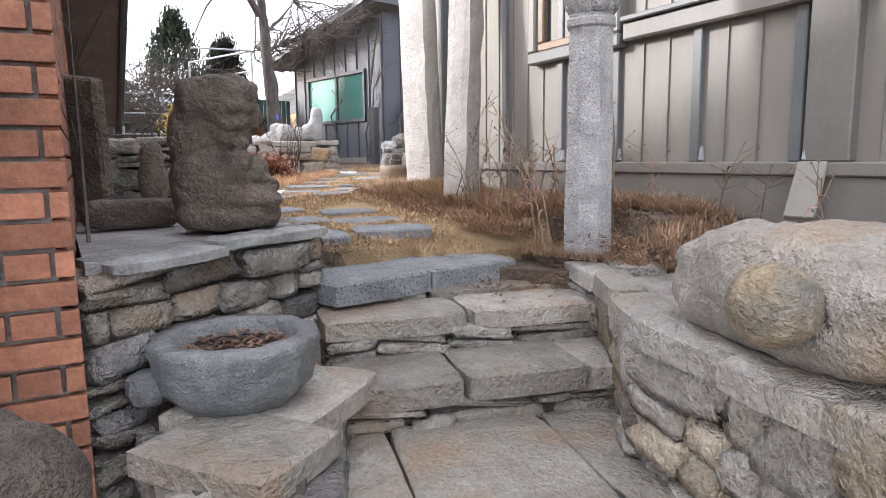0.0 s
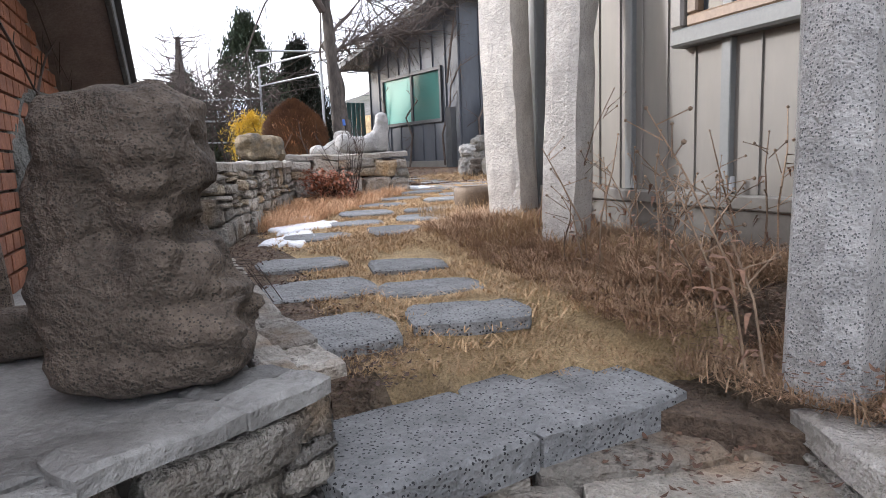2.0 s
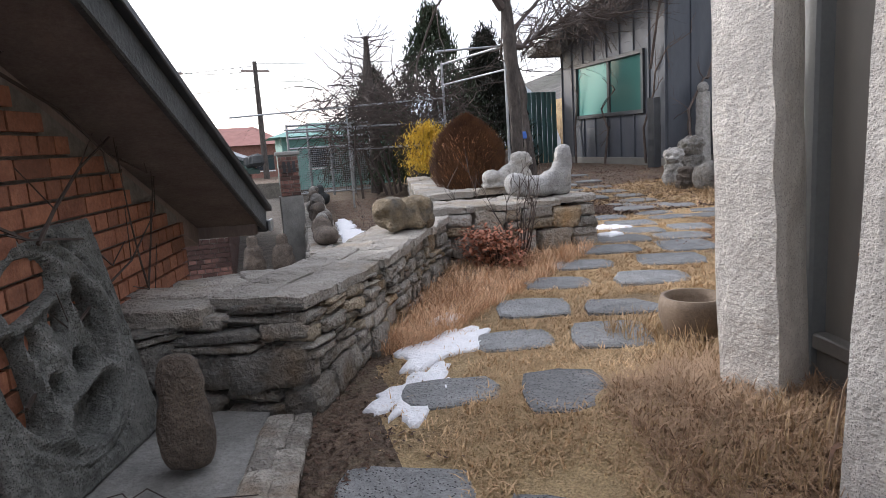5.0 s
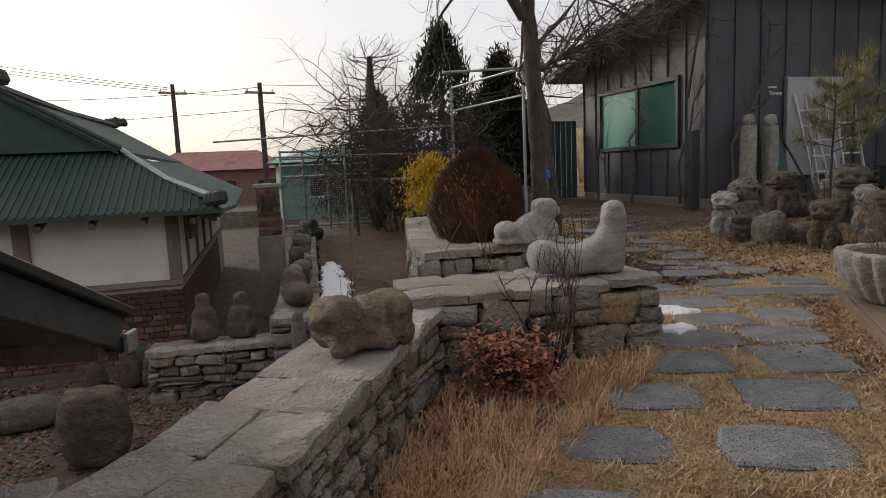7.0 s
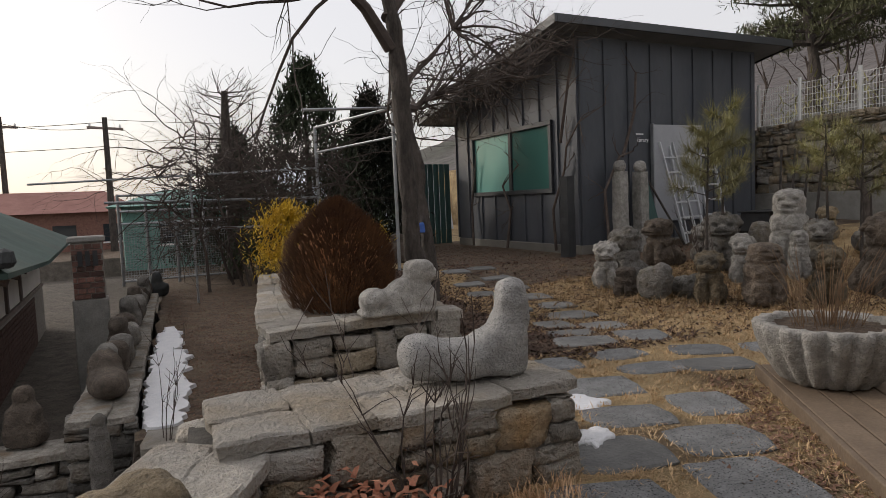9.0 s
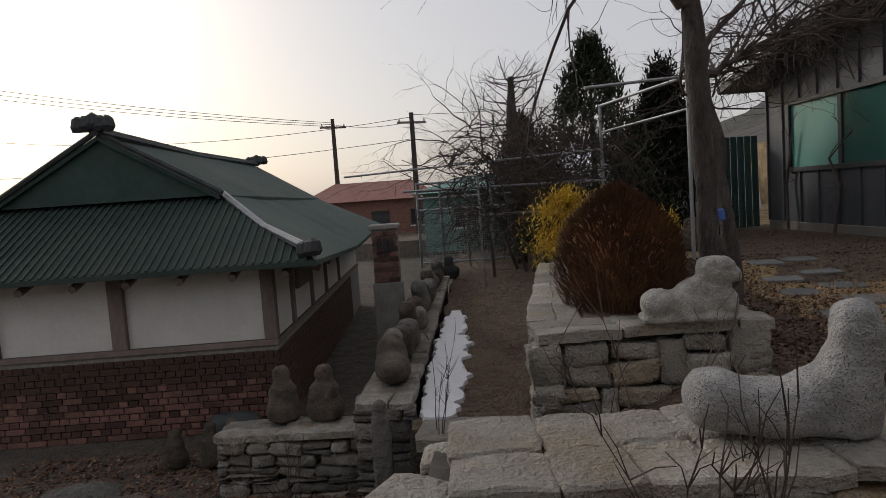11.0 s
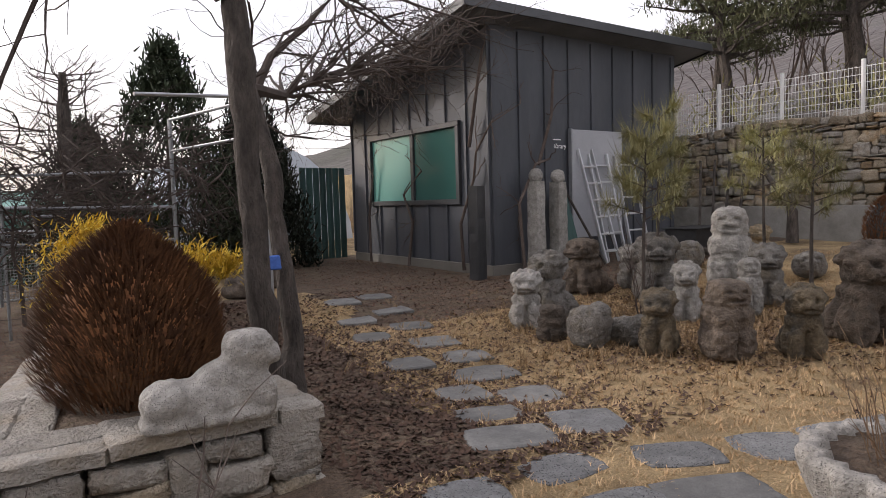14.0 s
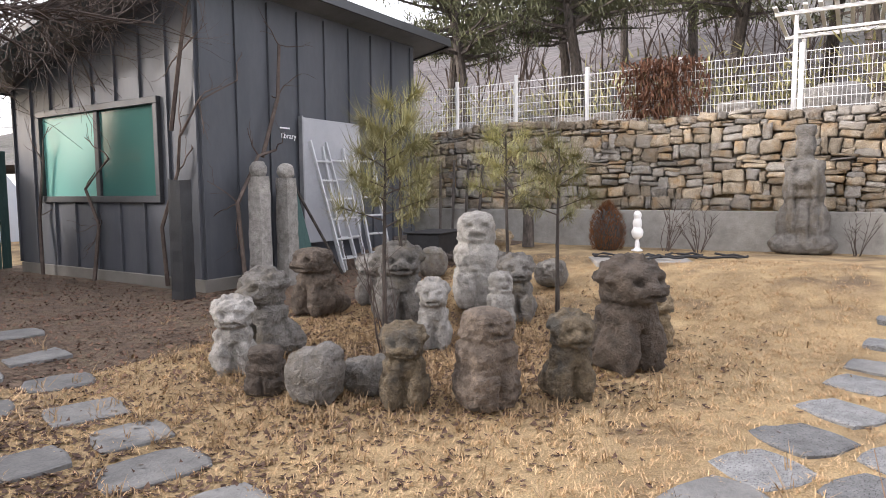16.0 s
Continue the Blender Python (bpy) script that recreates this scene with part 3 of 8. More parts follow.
# local: y along the gable wall, the wall's face at x = 0, the house to -x
core = part("wall", box(-3.4, -0.012, 0.012, 4.10, -0.6, 1.2), M_BRICK_J, bh, "grey mortar joints of the brick wall")
gable = bmesh.new()
pts = [(-0.012, 0.012, 1.2), (-0.012, 4.10, 1.2), (-0.012, 4.10, 1.23), (-0.012, 0.012, 2.93)]
f1 = [gable.verts.new(p) for p in pts]
f2 = [gable.verts.new((p[0] - 3.3, p[1], p[2])) for p in pts]
gable.faces.new(f1)
gable.faces.new(f2[::-1])
for k in range(4):
    gable.faces.new((f1[k], f2[k], f2[(k + 1) % 4], f1[(k + 1) % 4]))
bmesh.ops.recalc_face_normals(gable, faces=gable.faces)
part("gable", gable, M_BRICK_J, bh)
# roof: the verge falls away along +y
TIP = (0.33, 4.50, 1.05)
SLOPE = 0.42
ln = 5.4
ry = math.degrees(math.atan(SLOPE))
roof_m = Matrix.Translation((0, TIP[1], TIP[2])) @ pose(0, 0, 0, -ry, 0, 0)
part("roof_slab", box(-3.6, 0.33, -ln, 0.0, 0.05, 0.13, 0, roof_m), M_WOODD, bh, "dark stained boarded roof overhang")
part("verge_board", box(0.33, 0.36, -ln, 0.02, 0.03, 0.15, 0.006, roof_m), M_TILE_D, bh, "dark weathered verge board")
part("roof_sheet", box(-3.6, 0.39, -ln, 0.04, 0.15, 0.18, 0.004, roof_m), M_SHED_D, bh)
for k in range(6):
    part("rafter", box(-0.1 - 0.5 * k, -0.02 - 0.5 * k, -ln, -0.03, -0.05, 0.05, 0.004, roof_m), M_WOODD, bh)
part("fascia", box(-3.6, 0.31, TIP[1] - 0.03, TIP[1] + 0.02, TIP[2] - 0.0, TIP[2] + 0.07, 0.005), M_WOODD, bh)
gut = part("gutter", box(-3.6, 0.37, TIP[1] + 0.021, TIP[1] + 0.09, TIP[2] + 0.01, TIP[2] + 0.08, 0.01), M_SHED_D, bh)
part("gutter_cap", box(0.372, 0.39, TIP[1] + 0.015, TIP[1] + 0.10, TIP[2] + 0.01, TIP[2] + 0.08, 0.004), M_STEEL, gut, "pale gutter end cap")
part("downpipe", box(-0.30, -0.185, -0.12, -0.03, -0.6, 1.02, 0.015), M_SHED_D, bh, "dark square downpipe")
part("pipe_hopper", box(-0.34, -0.15, -0.15, -0.02, 0.85, 1.1, 0.02), M_SHED_D, bh)

# ---- steps at the entrance ----
# local frame: x along the step edges, y up the flight
STX = Vector((0.90, -0.44, 0)).normalized()
SANG = math.degrees(math.atan2(STX.y, STX.x))
steps = thing("stone_steps", "rough flagstone steps climbing between drystone walls", "steps", (1.40, 1.74, 0.0), SANG, kind="structure")
def tread(y0, y1, z, xs0, xs1, cuts, th=0.11):
    edges = [xs0] + cuts + [xs1]
    for k in range(len(edges) - 1):
        a, b = edges[k] + 0.004, edges[k + 1] - 0.004
        part("tread_stone", outline_slab((a + b) / 2, (y0 + y1) / 2, z + 0.006 * (k % 2), b - a, y1 - y0, th, 0, 31 + k + int(z * 100), 0.93, 20, 0.018, 0.003), M_STEP, steps)
part("landing", box(-0.10, 1.25, 0.10, 0.95, -0.2, 0.19), M_STEP, steps)
tread(0.045, 0.36, 0.255, -0.08, 1.15, [0.47], 0.075)
tread(0.33, 0.95, 0.278, -0.08, 1.25, [0.38, 0.86], 0.06)
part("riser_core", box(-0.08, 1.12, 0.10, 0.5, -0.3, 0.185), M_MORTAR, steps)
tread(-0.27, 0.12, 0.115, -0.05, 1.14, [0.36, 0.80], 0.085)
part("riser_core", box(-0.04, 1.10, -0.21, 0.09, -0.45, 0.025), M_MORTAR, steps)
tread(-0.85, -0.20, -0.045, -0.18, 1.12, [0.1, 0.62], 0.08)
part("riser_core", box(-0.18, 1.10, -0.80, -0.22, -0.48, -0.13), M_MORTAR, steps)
tread(-1.45, -0.83, -0.21, -0.25, 1.1, [0.1, 0.55, 0.9], 0.08)
tread(-2.4, -1.43, -0.4, -0.8, 1.0, [-0.3, 0.3], 0.08)
stone_face(steps, (-0.06, 0.062), (1.12, 0.062), 0.10, 0.185, [M_STEP, M_FIELD], (0.26, 0.07), 0.12, seed=3)
stone_face(steps, (-0.04, -0.250), (1.10, -0.250), -0.06, 0.035, [M_STEP, M_FIELD], (0.24, 0.07), 0.12, seed=4)
stone_face(steps, (-0.18, -0.83), (1.10, -0.83), -0.24, -0.125, [M_STEP, M_FIELD], (0.24, 0.07), 0.12, seed=5)
part("basalt_threshold", outline_slab(0.12, 0.44, 0.360, 0.47, 0.38, 0.085, 24, 77, 0.9, 18, 0.025, 0.002), M_BASALT, steps, "dark pitted basalt threshold slab")
part("basalt_threshold", outline_slab(0.55, 0.64, 0.363, 0.50, 0.42, 0.085, 22, 78, 0.86, 18, 0.04, 0.002), M_BASALT, steps, "dark pitted basalt threshold slab")
part("slab_bed", outline_slab(0.34, 0.58, 0.30, 0.86, 0.36, 0.10, 24, 79, 0.9, 18, 0.03, 0.002), M_SOIL, steps, "packed soil under the threshold")

# ---- drystone walls ----
def wall_thing(name, label):
    return thing(name, label, "stone wall", kind="structure")

def caps(parent, pts, z, width, material, step=0.42, seed=1, th=0.07, shift=0.0):
    """Flat cap stones along a line of points, two uneven rows."""
    r = random.Random(seed)
    for (ax, ay), (bx, by) in zip(pts, pts[1:]):
        a, b = Vector((ax, ay)), Vector((bx, by))
        d = (b - a)
        ln = d.length
        d.normalize()
        nrm = Vector((d.y, -d.x))
        ang = math.degrees(math.atan2(d.y, d.x))
        s = 0.0
        while s < ln - 0.05:
            w = min(step * r.uniform(0.7, 1.35), ln - s)
            if ln - s - w < 0.15:
                w = ln - s
            split = r.uniform(0.4, 0.6)
            for lo, hi in ((0, split), (split, 1)):
                c = a + d * (s + w / 2) + nrm * (((lo + hi) / 2 - 0.5) * width + shift)
                part("cap_stone", rough_cap(c.x, c.y, z + r.uniform(-0.008, 0.012), w * 1.03, (hi - lo) * width * 1.03, th, ang + r.uniform(-3, 3), r.randrange(9999), 0.86, 16, 0.05, 0.006), material, parent)
            s += w

def rough_cap(*a):
    bm = outline_slab(*a)
    bmesh.ops.triangulate(bm, faces=[q for q in bm.faces if len(q.verts) > 4])
    big = [e for e in bm.edges if e.calc_length() > 0.12]
    bmesh.ops.subdivide_edges(bm, edges=big, cuts=1)
    return roughen(bm, 0.011, 9, a[0])

def quad_core(pts, z0, z1):
    bm = bmesh.new()
    lo = [bm.verts.new((x, y, z0)) for x, y in pts]
    hi = [bm.verts.new((x, y, z1)) for x, y in pts]
    n = len(pts)
    bm.faces.new(hi)
    bm.faces.new(lo[::-1])
    for k in range(n):
        bm.faces.new((lo[k], lo[(k + 1) % n], hi[(k + 1) % n], hi[k]))
    bmesh.ops.recalc_face_normals(bm, faces=bm.faces)
    return bm

# ledge beside the brick house, with carvings on it
ledge = wall_thing("wall_ledge", "low drystone ledge topped with cement and flags")
LG = [(0.60, 1.70), (1.50, 2.03), (1.58, 2.65), (1.69, 3.25), (1.89, 4.36), (1.16, 4.68)]
part("core", quad_core([(0.66, 1.80), (1.42, 2.10), (1.50, 2.7), (1.60, 3.25), (1.79, 4.42), (1.14, 4.72)], -0.5, 0.525), M_MORTAR, ledge)
part("ledge_top", quad_core([(0.62, 1.75), (1.36, 2.02), (1.44, 2.7), (1.54, 3.25), (1.75, 4.42), (1.14, 4.74)], 0.526, 0.556), M_LEDGE, ledge, "grey cement ledge top")
stone_face(ledge, (0.60, 1.70), (1.50, 2.03), -0.5, 0.54, [M_FIELD, M_FIELD, M_STEP, M_FIELD_D, M_FIELD], (0.21, 0.11), 0.17, seed=11)
for a, b in zip(LG[1:], LG[2:5]):
    stone_face(ledge, a, b, 0.36, 0.52, [M_FIELD, M_FIELD_D], (0.2, 0.09), 0.14, seed=int(a[1] * 10))
caps(ledge, [(0.66, 1.78), (1.44, 2.08)], 0.567, 0.2, M_LEDGE, 0.30, 6, 0.035)
caps(ledge, [(1.47, 2.1), (1.52, 2.65), (1.62, 3.25), (1.82, 4.36)], 0.566, 0.17, M_FIELD, 0.22, 7, 0.035)

# bowl pedestal
ped = wall_thing("wall_pedestal", "stepped drystone pedestal carrying a stone basin")
PD = [(0.63, 1.20), (0.90, 1.02), (1.36, 1.66), (1.2, 1.95), (0.72, 1.80)]
part("core", quad_core([(0.69, 1.23), (0.89, 1.11), (1.28, 1.66), (1.2, 1.9), (0.75, 1.76)], -0.5, 0.10), M_MORTAR, ped)
stone_face(ped, (0.63, 1.20), (0.90, 1.02), -0.5, 0.09, [M_FIELD, M_FIELD_D], (0.2, 0.1), 0.12, seed=21)
stone_face(ped, (0.90, 1.02), (1.36, 1.66), -0.5, 0.09, [M_FIELD, M_FIELD_D], (0.22, 0.09), 0.12, seed=22)
stone_face(ped, (0.72, 1.80), (0.63, 1.20), -0.5, 0.09, [M_FIELD, M_FIELD_D], (0.22, 0.1), 0.12, seed=23)
part("cap_slab", outline_slab(0.83, 1.33, 0.155, 0.31, 0.42, 0.07, 24, 5, 0.9, 16, 0.03), M_STEP, ped)
part("cap_slab", outline_slab(1.06, 1.58, 0.15, 0.52, 0.44, 0.07, 30, 8, 0.9, 16, 0.03), M_STEP, ped)

# wall right of the steps
rwl = wall_thing("wall_steps_right", "drystone retaining wall beside the steps")
RW = [(1.20, -0.30), (1.62, 0.52), (1.80, 0.86), (2.28, 1.32), (2.46, 1.62)]
part("core", quad_core([(1.32, -0.34), (1.72, 0.46), (1.92, 0.80), (2.36, 1.24), (2.9, 1.1), (1.9, -0.6)], -0.5, 0.32), M_MORTAR, rwl)
for k, (a, b) in enumerate(zip(RW, RW[1:])):
    stone_face(rwl, b, a, -0.5, 0.32, [M_FIELD, M_CAP, M_WARM], (0.24, 0.13), 0.18, seed=40 + k)
part("bed_soil", quad_core([(2.47, 1.74), (2.50, 1.45), (2.58, 1.15), (2.95, 1.0), (3.12, 1.9), (2.72, 2.14)], 0.1, 0.395), M_SOIL, rwl, "leaf-strewn bed soil")
part("bed_soil", quad_core([(2.22, 1.98), (2.40, 1.60), (2.50, 1.45), (2.78, 2.14), (2.42, 2.34)], 0.1, 0.335), M_SOIL, rwl, "trodden soil beside the landing")
caps(rwl, RW, 0.385, 0.30, M_CAP, 0.36, 9, 0.075, 0.13)

# raised wall with the toad
w2 = wall_thing("wall_raised", "raised drystone garden wall with pale flag top")
W2R = [(1.93, 4.37), (2.37, 5.10), (2.85, 6.03), (3.12, 6.45)]
W2L = [(1.22, 4.66), (1.80, 4.90), (2.28, 5.55), (2.52, 6.15), (2.95, 6.95)]
part("core", quad_core([(1.27, 4.72), (1.86, 4.45), (2.28, 5.1), (2.77, 6.06), (3.1, 6.55), (3.0, 6.9), (2.6, 6.15), (2.33, 5.55), (1.6, 4.85)], -0.45, 0.90), M_MORTAR, w2)
for k, (a, b) in enumerate(zip(W2R, W2R[1:])):
    stone_face(w2, a, b, 0.42, 0.94, [M_FIELD, M_FIELD, M_WARM, M_CAP], (0.14, 0.105), 0.13, seed=60 + k)
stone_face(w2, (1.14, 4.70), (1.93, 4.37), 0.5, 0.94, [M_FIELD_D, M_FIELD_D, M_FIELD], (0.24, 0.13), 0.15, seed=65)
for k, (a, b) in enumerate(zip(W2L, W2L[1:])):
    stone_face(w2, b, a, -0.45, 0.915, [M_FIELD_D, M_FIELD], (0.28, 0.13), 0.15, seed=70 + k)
caps(w2, [(1.74, 4.50), (2.17, 5.15), (2.68, 6.07), (3.02, 6.72)], 0.985, 0.42, M_CAP, 0.34, 14, 0.05)
caps(w2, [(1.14, 4.86), (1.60, 4.66)], 0.975, 0.34, M_CAP, 0.3, 15, 0.07)
caps(w2, [(1.42, 4.95), (1.86, 5.05)], 0.972, 0.34, M_CAP, 0.3, 16, 0.07)

# short wall carrying the stone ram
wr = wall_thing("wall_ram", "short drystone wall with flat top slabs")
part("core", quad_core([(2.9, 6.62), (4.27, 6.58), (4.34, 7.0), (2.95, 7.02)], 0.1, 0.95), M_MORTAR, wr)
stone_face(wr, (2.95, 6.50), (4.33, 6.48), 0.52, 0.985, [M_FIELD, M_FIELD, M_CAP, M_WARM], (0.19, 0.115), 0.15, seed=81)
stone_face(wr, (4.33, 6.48), (4.44, 7.06), 0.55, 0.985, [M_FIELD, M_CAP], (0.22, 0.1), 0.14, seed=82)
stone_face(wr, (4.44, 7.06), (2.9, 7.08), 0.1, 0.96, [M_FIELD, M_CAP], (0.24, 0.1), 0.14, seed=83)
caps(wr, [(3.0, 6.79), (4.36, 6.77)], 1.03, 0.56, M_CAP, 0.27, 17, 0.05)

# planter wall with the lion
w3 = wall_thing("wall_planter", "drystone planter wall filled with soil")
part("core", quad_core([(3.64, 8.74), (4.86, 8.72), (4.88, 9.15), (4.72, 9.5), (4.75, 11.8), (4.4, 12.4), (4.28, 12.3)], 0.1, 0.90), M_MORTAR, w3)
stone_face(w3, (3.53, 8.63), (4.96, 8.60), 0.1, 0.90, [M_FIELD, M_CAP, M_FIELD, M_WARM], (0.21, 0.15), 0.16, seed=91)
stone_face(w3, (4.96, 8.60), (4.98, 9.2), 0.5, 0.90, [M_FIELD, M_CAP, M_FIELD_D], (0.22, 0.11), 0.15, seed=92)
stone_face(w3, (4.28, 12.5), (3.53, 8.63), 0.1, 0.90, [M_FIELD, M_CAP, M_FIELD_D], (0.28, 0.13), 0.16, seed=93)
caps(w3, [(3.58, 8.80), (4.98, 8.78)], 0.965, 0.36, M_CAP, 0.45, 19, 0.07)
caps(w3, [(3.74, 9.0), (4.42, 12.4)], 0.96, 0.34, M_CAP, 0.5, 20, 0.07)
caps(w3, [(4.86, 8.95), (4.87, 9.22)], 0.96, 0.26, M_CAP, 0.4, 22, 0.07)
part("planter_soil", quad_core([(3.9, 8.98), (4.72, 8.97), (4.74, 9.3), (4.62, 9.5), (4.6, 11.7), (4.5, 12.1)], 0.905, 0.945), M_SOIL, w3)

# low wall along the terrace, and one across the court
lw = wall_thing("wall_terrace", "low drystone wall under a row of stone animals")
part("core", quad_core([(2.42, 9.62), (2.72, 9.58), (3.28, 17.0), (2.98, 17.0)], -0.45, 0.26), M_MORTAR, lw)
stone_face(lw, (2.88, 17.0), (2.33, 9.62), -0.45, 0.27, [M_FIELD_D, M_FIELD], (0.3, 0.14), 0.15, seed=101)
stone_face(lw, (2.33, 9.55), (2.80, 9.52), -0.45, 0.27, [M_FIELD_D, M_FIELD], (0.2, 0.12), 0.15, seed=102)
caps(lw, [(2.57, 9.55), (3.12, 17.0)], 0.325, 0.42, M_FIELD, 0.5, 23, 0.06)
cw = wall_thing("wall_court", "low drystone wall across the sunken court")
part("core", quad_core([(1.25, 9.92), (2.4, 9.75), (2.45, 10.05), (1.3, 10.2)], -0.45, 0.02), M_MORTAR, cw)
stone_face(cw, (1.2, 9.82), (2.42, 9.65), -0.45, 0.03, [M_FIELD, M_FIELD_D], (0.26, 0.09), 0.15, seed=104)
caps(cw, [(1.22, 10.0), (2.42, 9.84)], 0.085, 0.36, M_FIELD, 0.45, 24, 0.06)
part("step_slab", outline_slab(3.12, 9.22, 0.22, 0.62, 0.42, 0.09, -8, 3, 0.9), M_CAP, lw)

# ---- tall retaining wall, fence ----
tw = wall_thing("wall_retaining", "tall warm fieldstone retaining wall on a concrete footing")
part("core", box(15.34, 15.8, 3.0, 15.2, 0.9, 3.0), M_JOINT, tw)
part("footing", box(15.12, 15.36, 3.0, 15.2, 0.7, 1.62, 0.01), M_CONC, tw, "weathered concrete footing")
n_near = stone_face(tw, (15.2, 13.9), (15.2, 6.1), 1.62, 3.06, [M_WARM, M_WARM, M_CAP, M_FIELD, M_WARM], (0.2, 0.14), 0.2, seed=111, broken=0.5)
stone_face(tw, (15.2, 6.1), (15.2, 3.2), 1.62, 3.06, [M_WARM, M_CAP], (0.26, 0.15), 0.2, seed=112, broken=0.5)
fence = thing("wire_fence", "white welded-wire fence on top of the stone wall", "fence", kind="structure")
FY = [15.0, 14.0, 13.06, 11.85, 10.55, 9.08, 7.45, 5.9, 4.4]
for yy in FY:
    part("post", tube([(15.4, yy, 3.0), (15.4, yy, 3.96)], 0.034, 10), M_WHITE, fence)
fv, ff = [], []
for a, b in zip(FY, FY[1:]):
    k = 0
    n = int((a - b) / 0.055)
    for i in range(1, n):
        y = a + (b - a) * i / n
        add_tube(fv, ff, [(15.4, y, 3.05), (15.4, y, 3.86)], 0.004, 3)
    for zz in (3.07, 3.2, 3.33, 3.46, 3.59, 3.72, 3.84):
        add_tube(fv, ff, [(15.4, a, zz), (15.4, b, zz)], 0.005, 3)
part("wire_mesh", from_lists(fv, ff), M_WHITE, fence)["kind"] = "stuff"

# ---- shed ----
shed = thing("shed", "charcoal standing-seam metal shed with sliding window", "shed", (10.05, 13.49, 0.0))
DX, DY = 4.55, 4.5
def roof_z(y):
    return 4.50 - 0.185 * y
# window wall on x = 0 with an opening
WY0, WY1, WZ0, WZ1 = 0.80, 3.70, 1.87, 3.10
part("wall", box(0, 0.1, 0, WY0, 0.86, WZ1), M_SHED, shed)
part("wall", box(0, 0.1, WY1, DY, 0.86, WZ1), M_SHED, shed)
part("wall", box(0, 0.1, WY0, WY1, 0.86, WZ0), M_SHED, shed)
top = bmesh.new()
tp = [(0, WZ1), (DY, WZ1), (DY, roof_z(DY) - 0.01), (0, roof_z(0) - 0.01)]
ta = [top.verts.new((0.0, y, z)) for y, z in tp]
tb = [top.verts.new((0.1, y, z)) for y, z in tp]
top.faces.new(ta[::-1])
top.faces.new(tb)
for k in range(4):
    top.faces.new((ta[k], ta[(k + 1) % 4], tb[(k + 1) % 4], tb[k]))
bmesh.ops.recalc_face_normals(top, faces=top.faces)
part("wall", top, M_SHED, shed)
part("wall", box(0.1, DX, 0, 0.1, 0.86, 4.5), M_SHED, shed)
part("wall", box(DX - 0.1, DX, 0.1, DY, 0.86, 3.7), M_SHED, shed)
part("wall", box(0.1, DX - 0.1, DY - 0.1, DY, 0.86, 3.7), M_SHED, shed)
part("plinth", box(-0.02, DX + 0.02, -0.02, DY + 0.02, 0.55, 0.86, 0.01), M_PANEL_T, shed, "grey-brown plinth band")
for k in range(9):
    yy = 0.03 + k * 0.56
    lo_hi = [(0.87, WZ0 - 0.06), (WZ1 + 0.06, roof_z(yy) - 0.1)] if WY0 - 0.1 < yy < WY1 + 0.1 else [(0.87, roof_z(yy) - 0.1)]
    for lo, hi in lo_hi:
        part("standing_seam", box(-0.035, 0.0, yy - 0.014, yy + 0.014, lo, hi), M_SHED, shed)
for k in range(9):
    xx = 0.02 + k * 0.55
    part("standing_seam", box(xx - 0.014, xx + 0.014, -0.035, 0.0, 0.87, 4.45), M_SHED, shed)
rm = Matrix.Translation((0, 0, roof_z(0))) @ pose(0, 0, 0, -math.degrees(math.atan(0.185)), 0, 0)
part("roof_slab", box(-0.75, DX + 0.55, -0.42, DY + 0.6, 0.0, 0.05, 0, rm), M_ROOFM, shed, "dark grey mono-pitch roof")
part("fascia", box(-0.78, DX + 0.58, -0.45, -0.42, -0.03, 0.12, 0.004, rm), M_SHED_D, shed)
part("fascia", box(-0.78, -0.75, -0.42, DY + 0.6, -0.03, 0.12, 0.004, rm), M_ROOFM, shed)
part("fascia", box(DX + 0.55, DX + 0.58, -0.42, DY + 0.6, -0.03, 0.12, 0.004, rm), M_SHED_D, shed)
part("eave_fascia", box(-0.75, DX + 0.55, DY + 0.6, DY + 0.63, -0.03, 0.12, 0.004, rm), M_ROOFM, shed)
wf = part("window_frame", box(-0.06, 0.06, WY0 - 0.05, WY1 + 0.05, WZ0 - 0.06, WZ0 + 0.03, 0.006), M_SHED_D, shed, "dark window frame")
part("head", box(-0.06, 0.06, WY0 - 0.05, WY1 + 0.05, WZ1 - 0.03, WZ1 + 0.06, 0.006), M_SHED_D, wf)
for a, b in ((WY0 - 0.05, WY0 + 0.04), (WY1 - 0.04, WY1 + 0.05)):
    part("jamb", box(-0.06, 0.06, a, b, WZ0 + 0.031, WZ1 - 0.031, 0.006), M_SHED_D, wf)
mid = (WY0 + WY1) / 2 - 0.05
part("mullion", box(-0.03, 0.04, mid - 0.05, mid + 0.05, WZ0 + 0.03, WZ1 - 0.03, 0.006), M_SHED_D, wf)
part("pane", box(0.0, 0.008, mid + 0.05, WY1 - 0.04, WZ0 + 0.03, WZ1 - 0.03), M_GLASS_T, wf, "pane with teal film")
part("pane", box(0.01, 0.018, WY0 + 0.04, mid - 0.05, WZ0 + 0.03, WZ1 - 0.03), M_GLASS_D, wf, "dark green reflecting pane")

